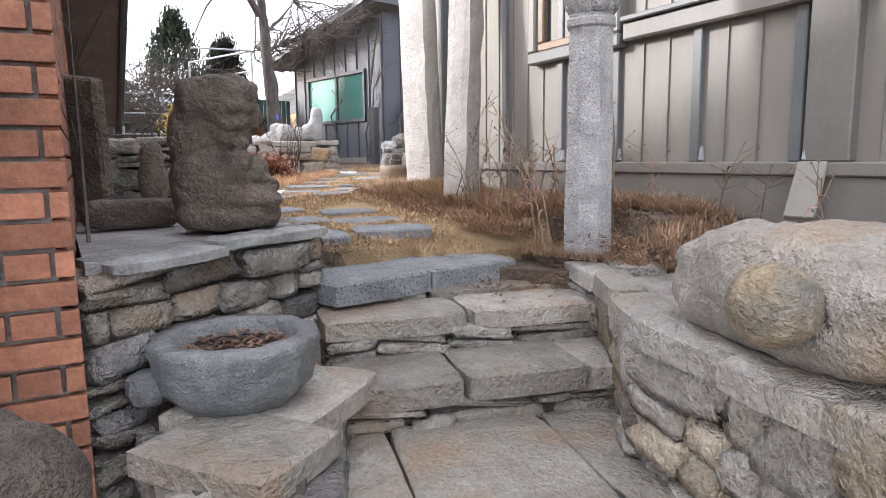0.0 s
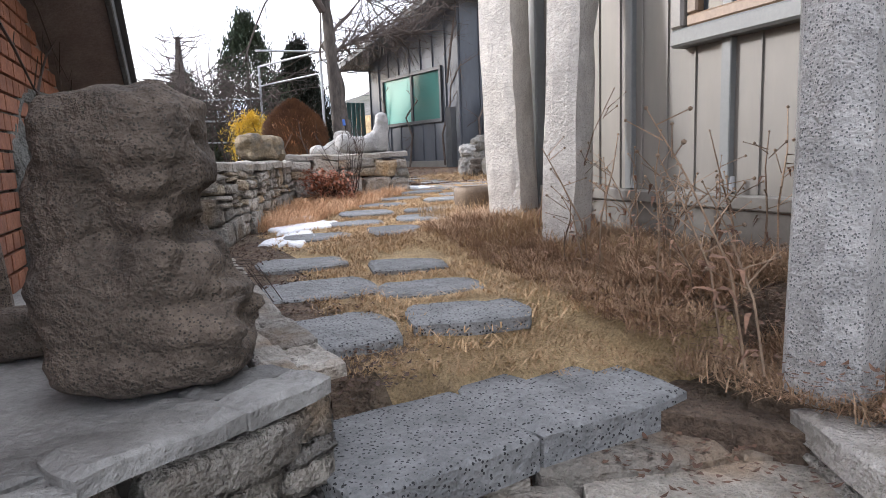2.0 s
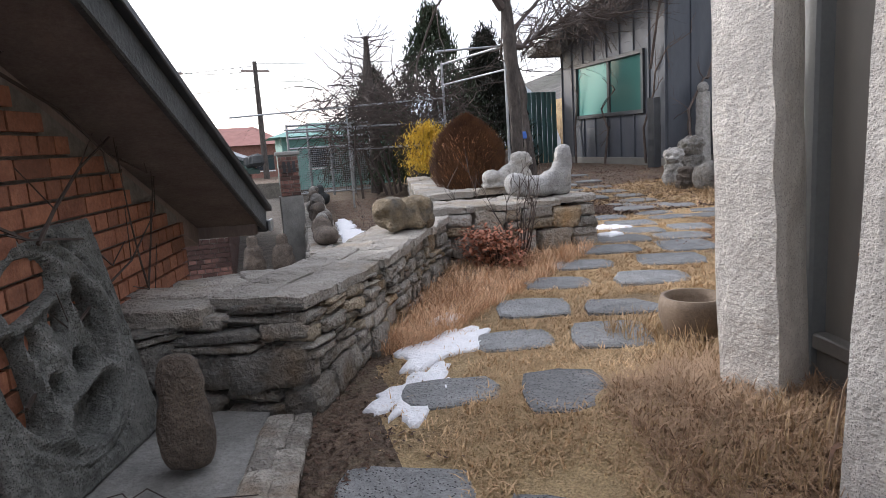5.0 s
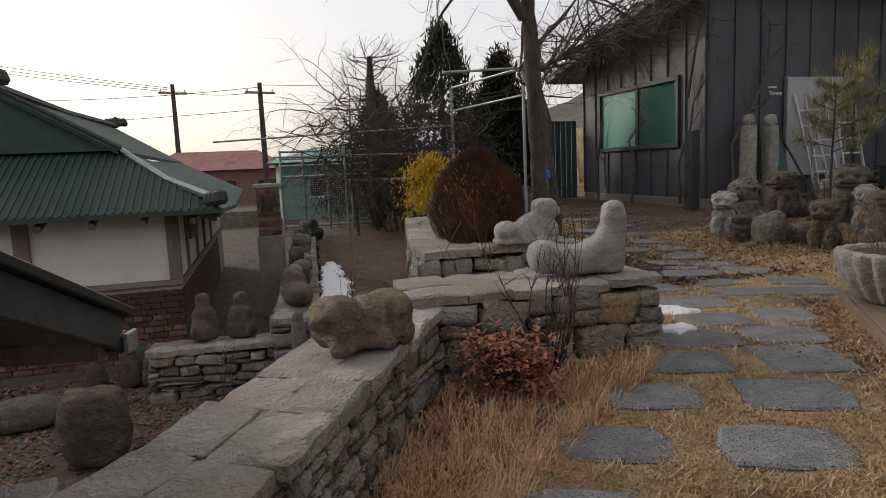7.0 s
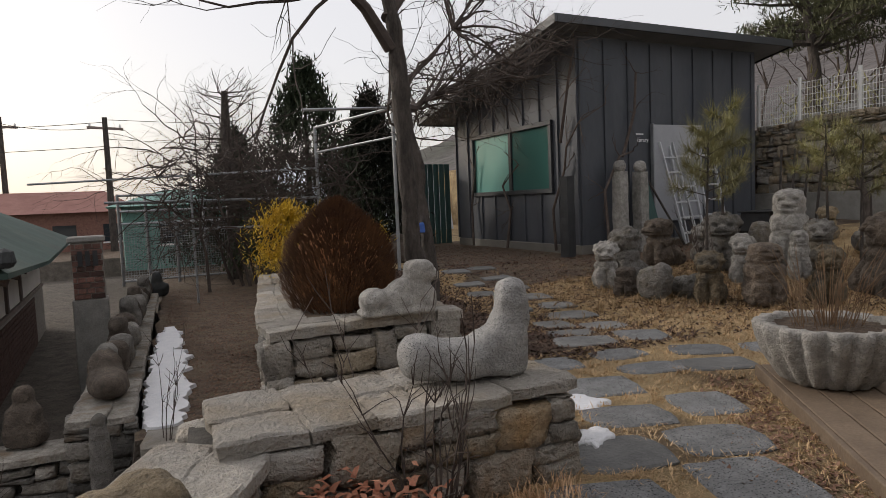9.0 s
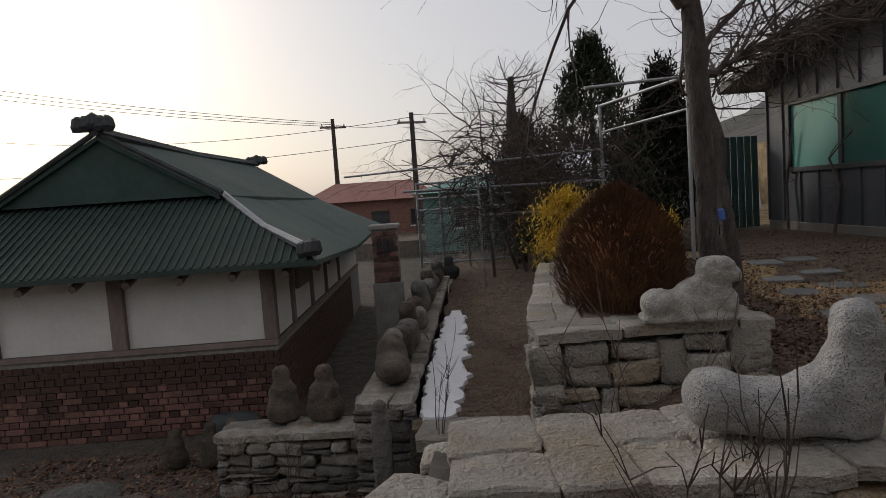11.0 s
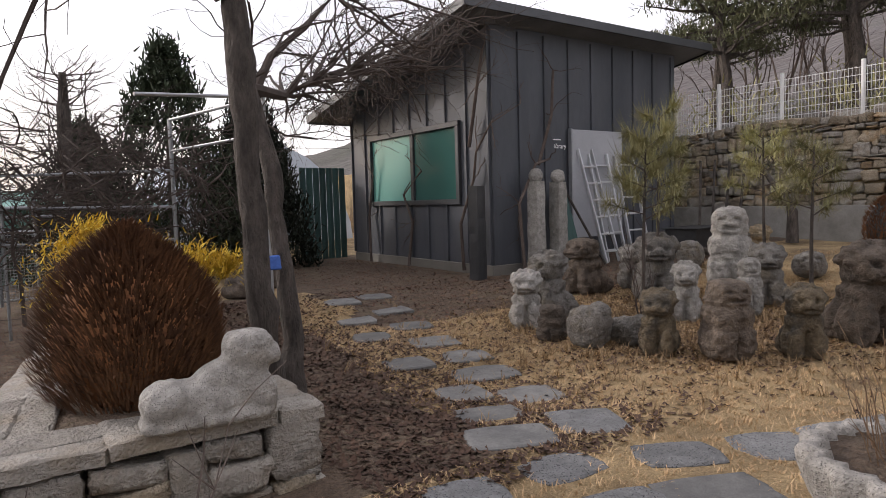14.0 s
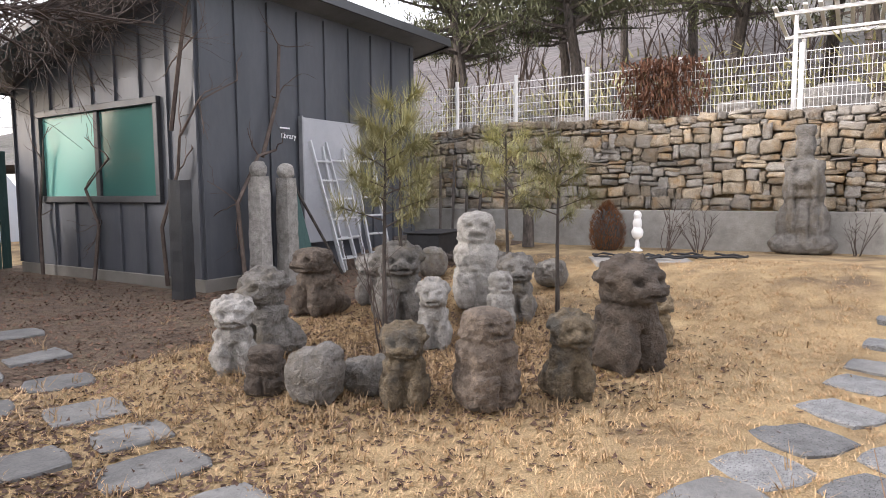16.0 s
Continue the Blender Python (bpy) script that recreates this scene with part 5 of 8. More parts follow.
        cuts = [(0.38 * q, 0.15 * q, 0.86 * s, 0.2 * q, 0.09 * q, 0.025 * s, 0.08 * q), (0.38 * q, -0.15 * q, 0.86 * s, 0.2 * q, 0.09 * q, 0.025 * s, 0.08 * q), (0.4 * q, 0, 0.755 * s, 0.25 * q, 0.2 * q, 0.018 * s, 0.08 * q),
                (0, 0, 0.685 * s, 0.7 * q, 0.7 * q, 0.04 * s, 0.055 * q), (0.3 * q, 0, 0.40 * s, 0.3 * q, 0.7 * q, 0.022 * s, 0.03 * q), (0.45 * q, 0, 0.2 * s, 0.3 * q, 0.06 * q, 0.2 * s, 0.12 * q), (0.1 * q, 0.42 * q, 0.5 * s, 0.06 * q, 0.2 * q, 0.14 * s, 0.07 * q), (0.1 * q, -0.42 * q, 0.5 * s, 0.06 * q, 0.2 * q, 0.14 * s, 0.07 * q)]
    else:
        cuts = [(0.1 * q, 0, 0.6 * s, 0.06 * q, 0.6 * q, 0.6 * s, 0.07 * q), (0.5 * q, 0.12 * q, 0.75 * s, 0.12 * q, 0.08 * q, 0.08 * s, 0.06 * q), (0.5 * q, -0.12 * q, 0.75 * s, 0.12 * q, 0.08 * q, 0.08 * s, 0.06 * q)]
    carved("guardian_statue", bl, material, label, "statue", (x, y, z), rz, max(0.013, h * 0.021), 0.009 + 0.008 * h, G, None, 19.0, cuts)
FACE = 212
beast(8.10, 10.62, 0.56, 0.30, M_STATUE_P, 225, "pale stone lion cub with a broken face", 0)
beast(8.55, 10.72, 0.70, 0.38, M_STATUE, FACE - 30, "seated curly-maned stone lion", 0)
beast(7.86, 10.02, 0.33, 0.25, M_STATUE_D, FACE, "small stone lion head and chest", 2)
beast(7.85, 9.58, 0.41, 0.30, M_STATUE, FACE + 60, "curly-coated stone lion, head lowered", 3)
beast(8.18, 9.42, 0.28, 0.30, M_STATUE, FACE + 60, "low reclining stone animal", 3)
beast(8.12, 9.08, 0.52, 0.28, M_STATUE_O, FACE, "ochre stone lion with bared teeth", 0)
beast(8.33, 8.62, 0.62, 0.34, M_STATUE_D, FACE + 30, "dark stone monkey-like figure, hunched", 2)
beast(8.72, 8.25, 0.54, 0.28, M_STATUE_O, FACE + 10, "yellowish stone lion with a pierced belly", 0)
beast(9.50, 8.15, 0.79, 0.46, M_STATUE_D, FACE + 25, "large reddish-brown standing stone lion", 0)
beast(10.30, 8.15, 0.46, 0.28, M_STATUE_O, FACE + 20, "small ochre stone lion", 0)
beast(9.40, 9.70, 0.58, 0.27, M_STATUE_P, FACE, "curly pale stone lion sitting upright", 0)
beast(9.85, 11.40, 0.70, 0.42, M_STATUE_D, 180, "dark brown smooth seated stone dog", 0, False)
beast(10.0, 10.50, 0.76, 0.46, M_STATUE, FACE + 10, "broad grey stone lion", 0)
beast(10.5, 11.25, 0.54, 0.30, M_STATUE, FACE, "short grey stone lion", 0)
beast(10.75, 10.05, 1.02, 0.44, M_STATUE_P, FACE, "tall pale stone guardian with a long face", 2)
beast(9.90, 9.33, 0.60, 0.22, M_STATUE_P, FACE + 20, "narrow pale stone figure with a frog mouth", 2)
beast(10.55, 9.50, 0.64, 0.34, M_STATUE, FACE, "grey stone lion with a flat back", 0)
beast(11.9, 9.7, 0.34, 0.40, M_STATUE, FACE, "round stone lump beside the pine sapling", 3)
beast(12.6, 10.7, 0.5, 0.28, M_STATUE_O, FACE, "small stone lion near the wall", 0)
beast(11.4, 10.2, 0.5, 0.3, M_STATUE, FACE, "grey stone lion half hidden", 0)
beast(12.0, 11.4, 0.42, 0.4, M_STATUE, FACE, "low stone animal by the logs", 3)
# standing buddha-like figure and a white figurine by the tall wall
carved("standing_figure", [(0, 0, 0.12, 0.30, 0.42, 0.14, 0.4), (0, 0, 0.40, 0.24, 0.33, 0.30, 0.3), (0, 0, 0.85, 0.20, 0.26, 0.34, 0.3), (0, 0, 1.15, 0.17, 0.25, 0.15, 0.45), (0.02, 0, 1.42, 0.12, 0.125, 0.17, 0.3), (0.02, 0, 1.62, 0.12, 0.13, 0.08, 0.6), (-0.14, 0.13, 0.8, 0.08, 0.05, 0.5), (-0.14, -0.13, 0.75, 0.08, 0.05, 0.5), (-0.2, 0, 0.95, 0.08, 0.12, 0.1)], M_STATUE, "standing robed stone figure against the wall", "statue", (14.72, 7.32, 1.05), 0, 0.024, 0.014, dents=((0, 0, 1.27, 0.5, 0.5, 0.05, 0.06), (-0.25, 0.07, 0.5, 0.2, 0.02, 0.45, 0.04), (-0.25, -0.08, 0.5, 0.2, 0.02, 0.45, 0.04), (-0.25, 0.2, 0.6, 0.2, 0.025, 0.5, 0.04), (-0.25, -0.2, 0.6, 0.2, 0.025, 0.5, 0.04), (-0.2, 0, 0.72, 0.2, 0.2, 0.03, 0.05)))
carved("small_figurine", [(0, 0, 0.1, 0.04, 0.04, 0.1), (0, 0, 0.28, 0.07, 0.09, 0.1), (0, 0, 0.42, 0.06, 0.07, 0.09), (0, 0, 0.54, 0.06, 0.06, 0.07), (0, 0, 0.02, 0.09, 0.09, 0.03)], M_WHITE, "white garden figurine on a small stand", "figurine", (14.45, 9.42, 1.02), 0, 0.015, 0.004)

# ---- green-roofed house in the sunken court ----
gh = thing("tiled_house", "old low house with green sheet hip roof, plaster and brick", "house")
part("brick_base", box(-2.4, 1.39, 11.36, 19.0, -0.45, 0.50), M_BRICK_J, gh)
part("plaster_wall", box(-2.38, 1.37, 11.39, 19.0, 0.50, 1.45), M_PLASTER, gh, "white plaster infill")
for a, b in ((1.27, 1.40), (-0.25, -0.10), (-1.5, -1.38)):
    part("post", box(a, b, 11.33, 11.45, 0.501, 1.4, 0.006), M_WOODD, gh)
for yy in (12.2, 13.4, 14.6, 16.0):
    part("post", box(1.29, 1.405, yy, yy + 0.12, 0.501, 1.4, 0.006), M_WOODD, gh)
part("sill_beam", box(-2.4, 1.405, 11.325, 11.40, 0.44, 0.50, 0.006), M_WOODD, gh)
part("sill_beam", box(1.36, 1.41, 11.41, 19.0, 0.44, 0.50, 0.006), M_WOODD, gh)
part("side_window", box(1.37, 1.415, 12.5, 13.2, 0.85, 1.2, 0.004), M_WOODD, gh)
def sheet(quad, th, material, name, label=""):
    bm = bmesh.new()
    up = [bm.verts.new(q) for q in quad]
    dn = [bm.verts.new((q[0], q[1], q[2] - th)) for q in quad]
    n = len(quad)
    bm.faces.new(up)
    bm.faces.new(dn[::-1])
    for k in range(n):
        bm.faces.new((up[k], dn[k], dn[(k + 1) % n], up[(k + 1) % n]))
    bmesh.ops.recalc_face_normals(bm, faces=bm.faces)
    return part(name, bm, material, gh, label)
RX, EX, RZ, EZ = -0.5, 1.92, 2.72, 1.2
sheet([(EX, 10.91, EZ + 0.1), (0.74, 12.19, 2.0), (-1.74, 12.19, 2.0), (-2.92, 10.91, EZ + 0.1)], 0.05, M_GREENROOF, "front_slope", "green corrugated roof sheet")
sheet([(EX, 10.91, EZ + 0.1), (EX, 14.5, EZ - 0.02), (0.74, 14.5, 1.92), (0.74, 12.19, 2.0)], 0.05, M_GREENROOF, "side_slope")
sheet([(EX, 14.5, EZ - 0.02), (EX, 19.8, EZ + 0.1), (0.74, 18.5, 1.95), (0.74, 14.5, 1.92)], 0.05, M_GREENROOF, "side_slope")
sheet([(0.74, 12.0, 2.0), (0.74, 18.6, 1.96), (RX, 18.6, RZ), (RX, 12.0, RZ)], 0.05, M_GREENROOF, "upper_slope", "faded green roof sheet")
sheet([(RX, 12.0, RZ), (RX, 18.6, RZ), (-1.74, 18.6, 1.96), (-1.74, 12.0, 2.0)], 0.05, M_GREENROOF, "upper_slope")
sheet([(-1.74, 12.19, 2.0), (-1.74, 18.5, 2.0), (-2.92, 19.8, EZ + 0.1), (-2.92, 10.91, EZ + 0.1)], 0.05, M_GREENROOF, "side_slope")
sheet([(0.74, 18.5, 1.95), (EX, 19.8, EZ + 0.1), (-2.92, 19.8, EZ + 0.1), (-1.74, 18.5, 1.95)], 0.05, M_GREENROOF, "rear_slope")
GT = [(0.74, 2.0), (RX, RZ - 0.02), (-1.74, 2.0)]
gb = from_lists([(x, 12.06, z) for x, z in GT] + [(x, 12.2, z) for x, z in GT], [(0, 1, 2), (5, 4, 3), (0, 2, 5, 3), (0, 3, 4, 1), (1, 4, 5, 2)])
part("gable", gb, M_GREENROOF, gh)
rv, rf = [], []
for k in range(58):
    x = -2.85 + k * 0.082
    f = min(1.0, min(EX - x, x + 2.92) / 1.18)
    add_tube(rv, rf, [(x, 10.91, EZ + 0.105), (x, 10.91 + 1.28 * f, EZ + 0.105 + 0.7 * f)], 0.018, 4)
part("corrugation", from_lists(rv, rf), M_GREENROOF, gh)["kind"] = "stuff"
part("hip_ridge", tube([(0.72, 12.15, 2.03), (1.3, 11.55, 1.64), (1.93, 10.88, 1.38)], [0.04, 0.04, 0.05], 6), M_STEEL, gh, "pale hip ridge flashing")
part("ridge", tube([(RX, 11.95, RZ + 0.05), (RX, 15, RZ + 0.0), (RX, 18.65, RZ + 0.06)], 0.06, 6), M_TILE_D, gh)
part("verge", tube([(0.78, 12.0, 2.02), (RX, 12.0, RZ + 0.04), (-1.76, 12.0, 2.02)], 0.035, 6), M_TILE_D, gh)
for yy, zz in ((11.95, RZ), (18.6, RZ)):
    for k in range(5):
        part("ridge_tile", roughen(lathe([(0.05, 0), (0.08, 0.05), (0.06, 0.14), (0.02, 0.17)], 8), 0.015, 14, k), M_TILE_D, gh).location = (RX - 0.16 + 0.08 * k, yy, zz + 0.04 + (0.03 if k == 2 else 0))
for k in range(3):
    part("corner_tile", roughen(lathe([(0.06, 0), (0.09, 0.04), (0.07, 0.13), (0.02, 0.16)], 8), 0.012, 14, k), M_TILE_D, gh).location = (1.80 + 0.05 * k, 11.02 - 0.05 * k, 1.33 + 0.01 * k)
for k in range(9):
    part("rafter_end", tube([(-2.4 + 0.5 * k, 11.4, 1.30), (-2.4 + 0.5 * k, 11.0, 1.18)], 0.04, 8), M_WOODD, gh)
for k in range(9):
    part("rafter_end", tube([(1.35, 11.8 + 0.75 * k, 1.32), (1.80, 11.8 + 0.75 * k, 1.14)], 0.04, 8), M_WOODD, gh)

ch = thing("brick_chimney", "square brick chimney on a grey rendered base", "chimney", (2.42, 13.3, -0.42))
part("base", box(-0.19, 0.19, -0.16, 0.16, 0, 1.18, 0.008), M_CONC, ch, "grey rendered base")
part("shaft", box(-0.165, 0.165, -0.145, 0.145, 1.181, 1.86), M_BRICK_J, ch)
part("cap", box(-0.20, 0.20, -0.18, 0.18, 1.862, 1.93, 0.015), M_CONC, ch)
# no holes cut: black plates paint the dark inside the flue openings
for k in range(3):
    part("flue_opening", box(-0.1 + 0.08 * k, -0.05 + 0.08 * k, -0.178, -0.174, 1.58, 1.76), M_BLACK, ch)

# ---- bricks ----
unit = bmesh.new()
bmesh.ops.create_cube(unit, size=1.0)
bmesh.ops.bevel(unit, geom=list(unit.edges), offset=0.035, segments=1, affect="EDGES", profile=0.5)
BRICKS = {}
for mt in (M_BRICK, M_BRICK_R):
    me = bpy.data.meshes.new("brick")
    unit.to_mesh(me)
    me.materials.append(mt)
    BRICKS[mt.name] = me
unit.free()
def brick_face(parent, p0, p1, z0, top, material, course=0.072, length=0.205, seed=1, keep=300, near=None):
    """Bricks on the face from p0 to p1 in the parent's frame; top(s) gives the height there. near(s, z) picks those kept as parts."""
    rr = random.Random(seed)
    a, b = Vector((*p0, 0)), Vector((*p1, 0))
    d = (b - a)
    ln = d.length
    d.normalize()
    ang = math.degrees(math.atan2(d.y, d.x))
    verts, faces, row, z, made = [], [], 0, z0, 0
    while z < z0 + 4:
        header = row % 2 == 1
        bl = length / 2 if header else length
        s = -bl * (0.5 if header else 0.0)
        while s < ln:
            s0, s1 = max(s, 0.0), min(s + bl, ln)
            if s1 - s0 > 0.03 and z + course < top((s0 + s1) / 2):
                c = a + d * ((s0 + s1) / 2)
                m = Matrix.Translation((c.x, c.y, z + course / 2)) @ pose(0, 0, 0, 0, 0, ang + rr.uniform(-0.6, 0.6)) @ Matrix.Diagonal((s1 - s0 - 0.011, 0.03 + rr.uniform(0, 0.004), course - 0.012, 1))
                if made < keep and (near is None or near((s0 + s1) / 2, z)):
                    ob = new("brick", BRICKS[material.name])
                    ob.parent = parent
                    ob.matrix_basis = m
                    made += 1
                else:
                    base = len(verts)
                    for v in BRICKS[material.name].vertices:
                        verts.append(tuple(m @ v.co))
                    for p in BRICKS[material.name].polygons:
                        faces.append(tuple(base + i for i in p.vertices))
            s += bl
        z += course
        row += 1
    if verts:
        me = bpy.data.meshes.new("brickwork")
        me.from_pydata(verts, [], faces)
        me.materials.append(material)
        ob = new("brickwork", me)
        ob.parent = parent
        ob["kind"] = "stuff"
brick_face(bh, (0.03, 0.0), (0.03 - 0.6, 0.0), -0.5, lambda s: 2.2, M_BRICK, 0.070, 0.20, 2, 140)
brick_face(bh, (0.0, 0.0), (0.0, 4.11), -0.5 + 0.98, lambda s: 2.92 - 0.42 * s, M_BRICK, 0.072, 0.205, 3, 300, lambda s, z: s > 2.0)
brick_face(gh, (-2.4, 11.34), (1.40, 11.34), -0.42, lambda s: 0.44, M_BRICK_R, 0.068, 0.2, 5, 230)
brick_face(gh, (1.39, 11.36), (1.39, 17.5), -0.42, lambda s: 0.44, M_BRICK_R, 0.068, 0.2, 6, 0)
brick_face(ch, (-0.165, -0.145), (0.165, -0.145), 1.185, lambda s: 1.87, M_BRICK_R, 0.066, 0.18, 7, 60)

# ---- statues and stones in the sunken court and along the terrace ----
GA = "row of stone animals"
rr = random.Random(12)
for k in range(15):
    f = k / 14
    y = 10.15 + 6.6 * f ** 1.15
    x = 2.57 + (y - 9.55) * 0.0738 + rr.uniform(-0.03, 0.03)
    big = 1.0 + 0.25 * rr.random()
    if k == 0:
        bl = [(0, 0, 0.09, 0.13, 0.26, 0.10, 0.2), (0, 0.18, 0.16, 0.12, 0.14, 0.13), (0, -0.2, 0.11, 0.09, 0.09, 0.08)]
    elif k % 3 == 1:
        bl = [(0, 0, 0.12, 0.11, 0.13, 0.13, 0.2), (0, -0.04, 0.28, 0.09, 0.10, 0.09, 0.2), (0, -0.12, 0.27, 0.05, 0.05, 0.05)]
    else:
        bl = [(0, 0, 0.10, 0.12, 0.2, 0.11, 0.2), (0, -0.14, 0.18, 0.10, 0.10, 0.10, 0.2)]
    carved("stone_animal", [tuple(q * big for q in b[:6]) + b[6:] for b in bl], M_STATUE if k % 2 else M_STATUE_D, "small grey carved stone animal on the terrace wall", "statue", (x, y, 0.325), rr.uniform(-15, 15), 0.028, 0.012, GA)
carved("stone_animal", [(0, 0, 0.14, 0.2, 0.12, 0.15, 0.3), (-0.02, 0, 0.36, 0.1, 0.1, 0.12, 0.3)], M_TILE_D, "dark seated stone animal at the far end", "statue", (3.35, 17.4, 0.2), 0, 0.03, 0.012, GA)
def bust(x, y, z, h, w, material, rz, label):
    carved("stone_bust", [(0, 0, 0.22 * h, 0.5 * w, 0.42 * w, 0.24 * h, 0.4), (0, 0, 0.52 * h, 0.42 * w, 0.34 * w, 0.2 * h, 0.3), (0, 0.02, 0.82 * h, 0.26 * w, 0.26 * w, 0.19 * h, 0.2), (0.25 * w, -0.2 * w, 0.45 * h, 0.12 * w, 0.2 * w, 0.1 * h), (-0.25 * w, -0.2 * w, 0.45 * h, 0.12 * w, 0.2 * w, 0.1 * h)], material, label, "statue", (x, y, z), rz, 0.022, 0.01, "busts in the court")
bust(1.72, 10.02, 0.085, 0.46, 0.28, M_STATUE_D, 10, "dark seated stone figure on the court wall")
bust(2.06, 9.98, 0.085, 0.45, 0.30, M_STATUE_D, -20, "dark stone figure with raised arm on the court wall")
bust(0.95, 10.45, -0.42, 0.40, 0.22, M_STATUE_D, 0, "small stone figure standing in the court")
bust(1.15, 10.42, -0.42, 0.42, 0.22, M_STATUE_D, 5, "small stone figure standing in the court")
bust(0.62, 10.5, -0.42, 0.36, 0.22, M_STATUE_D, 0, "small stone figure standing in the court")
carved("stone_block", [(0, 0, 0.14, 0.3, 0.18, 0.14, 0.4)], M_STATUE, "pale oblong stone on the court floor", "stone", (0.25, 9.6, -0.42), 8, 0.035, 0.015)
carved("stone_block", [(0, 0, 0.3, 0.24, 0.16, 0.3, 0.6)], M_STATUE_D, "dark carved stone stele in the court", "stone", (1.05, 8.6, -0.42), 0, 0.03, 0.015)
carved("stone_post", [(0, 0, 0.4, 0.07, 0.065, 0.42, 0.6), (0, 0, 0.8, 0.06, 0.055, 0.08)], M_STATUE, "weathered square stone post at the steps", "stone post", (2.56, 9.22, -0.42), 12, 0.022, 0.01)
carved("stone_trough", [(0, 0, 0.16, 0.28, 0.14, 0.16, 0.3)], M_TILE_D, "dark upturned trough by the house wall", "trough", (1.0, 11.0, -0.42), 0, 0.035, 0.01)
bust(6.3, 13.9, 0.72, 0.42, 0.5, M_STATUE_D, 20, "dark carved stone beside the shed path")
bust(7.0, 14.6, 0.72, 0.5, 0.5, M_STATUE_D, -10, "dark stone lion beside the shed path")
carved("stone_block", [(0, 0, 0.1, 0.16, 0.12, 0.1, 0.4)], M_STATUE, "rough block with snow on it", "stone", (7.4, 16.2, 0.72), 0, 0.03, 0.012)

# ---- pots and deck ----
pot = thing("fluted_stone_planter", "large round fluted granite planter with dry stalks", "planter", (6.18, 6.63, 0.685), 0)
part("bowl", roughen(lathe([(0.20, 0), (0.24, 0.015), (0.27, 0.05), (0.34, 0.16), (0.375, 0.26), (0.385, 0.31), (0.37, 0.33), (0.32, 0.33), (0.31, 0.29), (0.2, 0.27)], 72, 18, 0.13), 0.004, 12), M_STATUE_P, pot, smooth=True)
part("soil", lathe([(0.30, 0.26), (0.31, 0.30), (0.15, 0.31), (0.01, 0.312)], 24), M_SOIL, pot)
sv_, sf_ = [], []
rr = random.Random(4)
for k in range(70):
    a, q = rr.uniform(0, 6.28), rr.uniform(0, 0.18)
    p = Vector((math.cos(a) * q, math.sin(a) * q, 0.3))
    lean = Vector((math.cos(a), math.sin(a), 0)) * rr.uniform(0, 0.2)
    h = rr.uniform(0.15, 0.5)
    add_tube(sv_, sf_, [p, p + lean * 0.4 + Vector((0, 0, h * 0.6)), p + lean + Vector((0, 0, h))], [0.0025, 0.002, 0.001], 3)
part("stalk_mass", from_lists(sv_, sf_), M_STRAW_B, pot, "dry straw stalks")
deck = thing("wooden_deck", "weathered plank deck beside the lawn", "deck", (6.15, 7.02, 0.60), -128.5)
for k in range(7):
    part("plank", box(-0.05, 2.6, 0.012 + k * 0.145, 0.15 + k * 0.145, 0.03, 0.085, 0.004), M_DECK, deck)
part("fascia_board", box(-0.06, 2.6, -0.02, 0.01, -0.06, 0.083, 0.004), M_DECK, deck)
dp = thing("clay_pot", "squat brown clay pot behind the pillar", "pot", (3.63, 4.40, 0.55), 0)
part("body", lathe([(0.08, 0), (0.125, 0.05), (0.15, 0.12), (0.15, 0.18), (0.14, 0.215), (0.122, 0.215), (0.115, 0.18), (0.08, 0.06)], 28), M_DECK, dp, smooth=True)

# ---- things round the shed ----
def ladder(x, y, z, h, w, lean, rz, label):
    t = thing("ladder", label, "ladder", (x, y, z), rz, "ladders by the shed")
    m = pose(0, 0, 0, -lean, 0, 0)
    for sx in (-w / 2, w / 2):
        part("rail", box(sx - 0.014, sx + 0.014, -0.03, 0.03, 0, h, 0.004, m), M_ALU, t)
    for k in range(int(h / 0.29)):
        part("rung", box(-w / 2, w / 2, -0.016, 0.016, 0.18 + 0.29 * k, 0.21 + 0.29 * k, 0.004, m), M_ALU, t)
    return t
ladder(12.25, 12.92, 0.80, 1.85, 0.42, 14, -4, "aluminium ladder leaning on the shed")
ladder(12.85, 12.90, 0.82, 1.80, 0.40, 14, -8, "second aluminium ladder leaning on the shed")
ladder(12.0, 12.80, 0.80, 1.95, 0.34, 17, 3, "narrow aluminium ladder leaning on the shed")
door = thing("metal_door_leaf", "grey metal door leaf standing against the shed", "door", (12.32, 13.42, 0.85), 0)
part("leaf", box(-0.62, 0.62, -0.04, 0.02, 0.35, 2.14, 0.006), M_GREYDOOR, door)
part("frame", box(-0.65, -0.625, -0.05, 0.03, 0.33, 2.16, 0.004), M_STEEL, door)
sg = thing("library_sign", "small white lettered sign on the shed wall", "sign", (11.48, 13.448, 2.68), 0)
tc = bpy.data.curves.new("lettering", "FONT")
tc.body, tc.size, tc.extrude, tc.align_x = "library", 0.11, 0.001, "CENTER"
to = new("lettering_curve", tc)
dgx = bpy.context.evaluated_depsgraph_get()
tm = bpy.data.meshes.new_from_object(to.evaluated_get(dgx))
bpy.data.objects.remove(to)
tm.materials.clear()
tm.materials.append(M_SIGN)
tt = new("lettering", tm)
tt.parent = sg
tt.matrix_basis = pose(0, 0, 0, 90, 0, 0)
part("line", box(-0.16, 0.02, -0.002, 0.002, 0.13, 0.15), M_SIGN, sg)
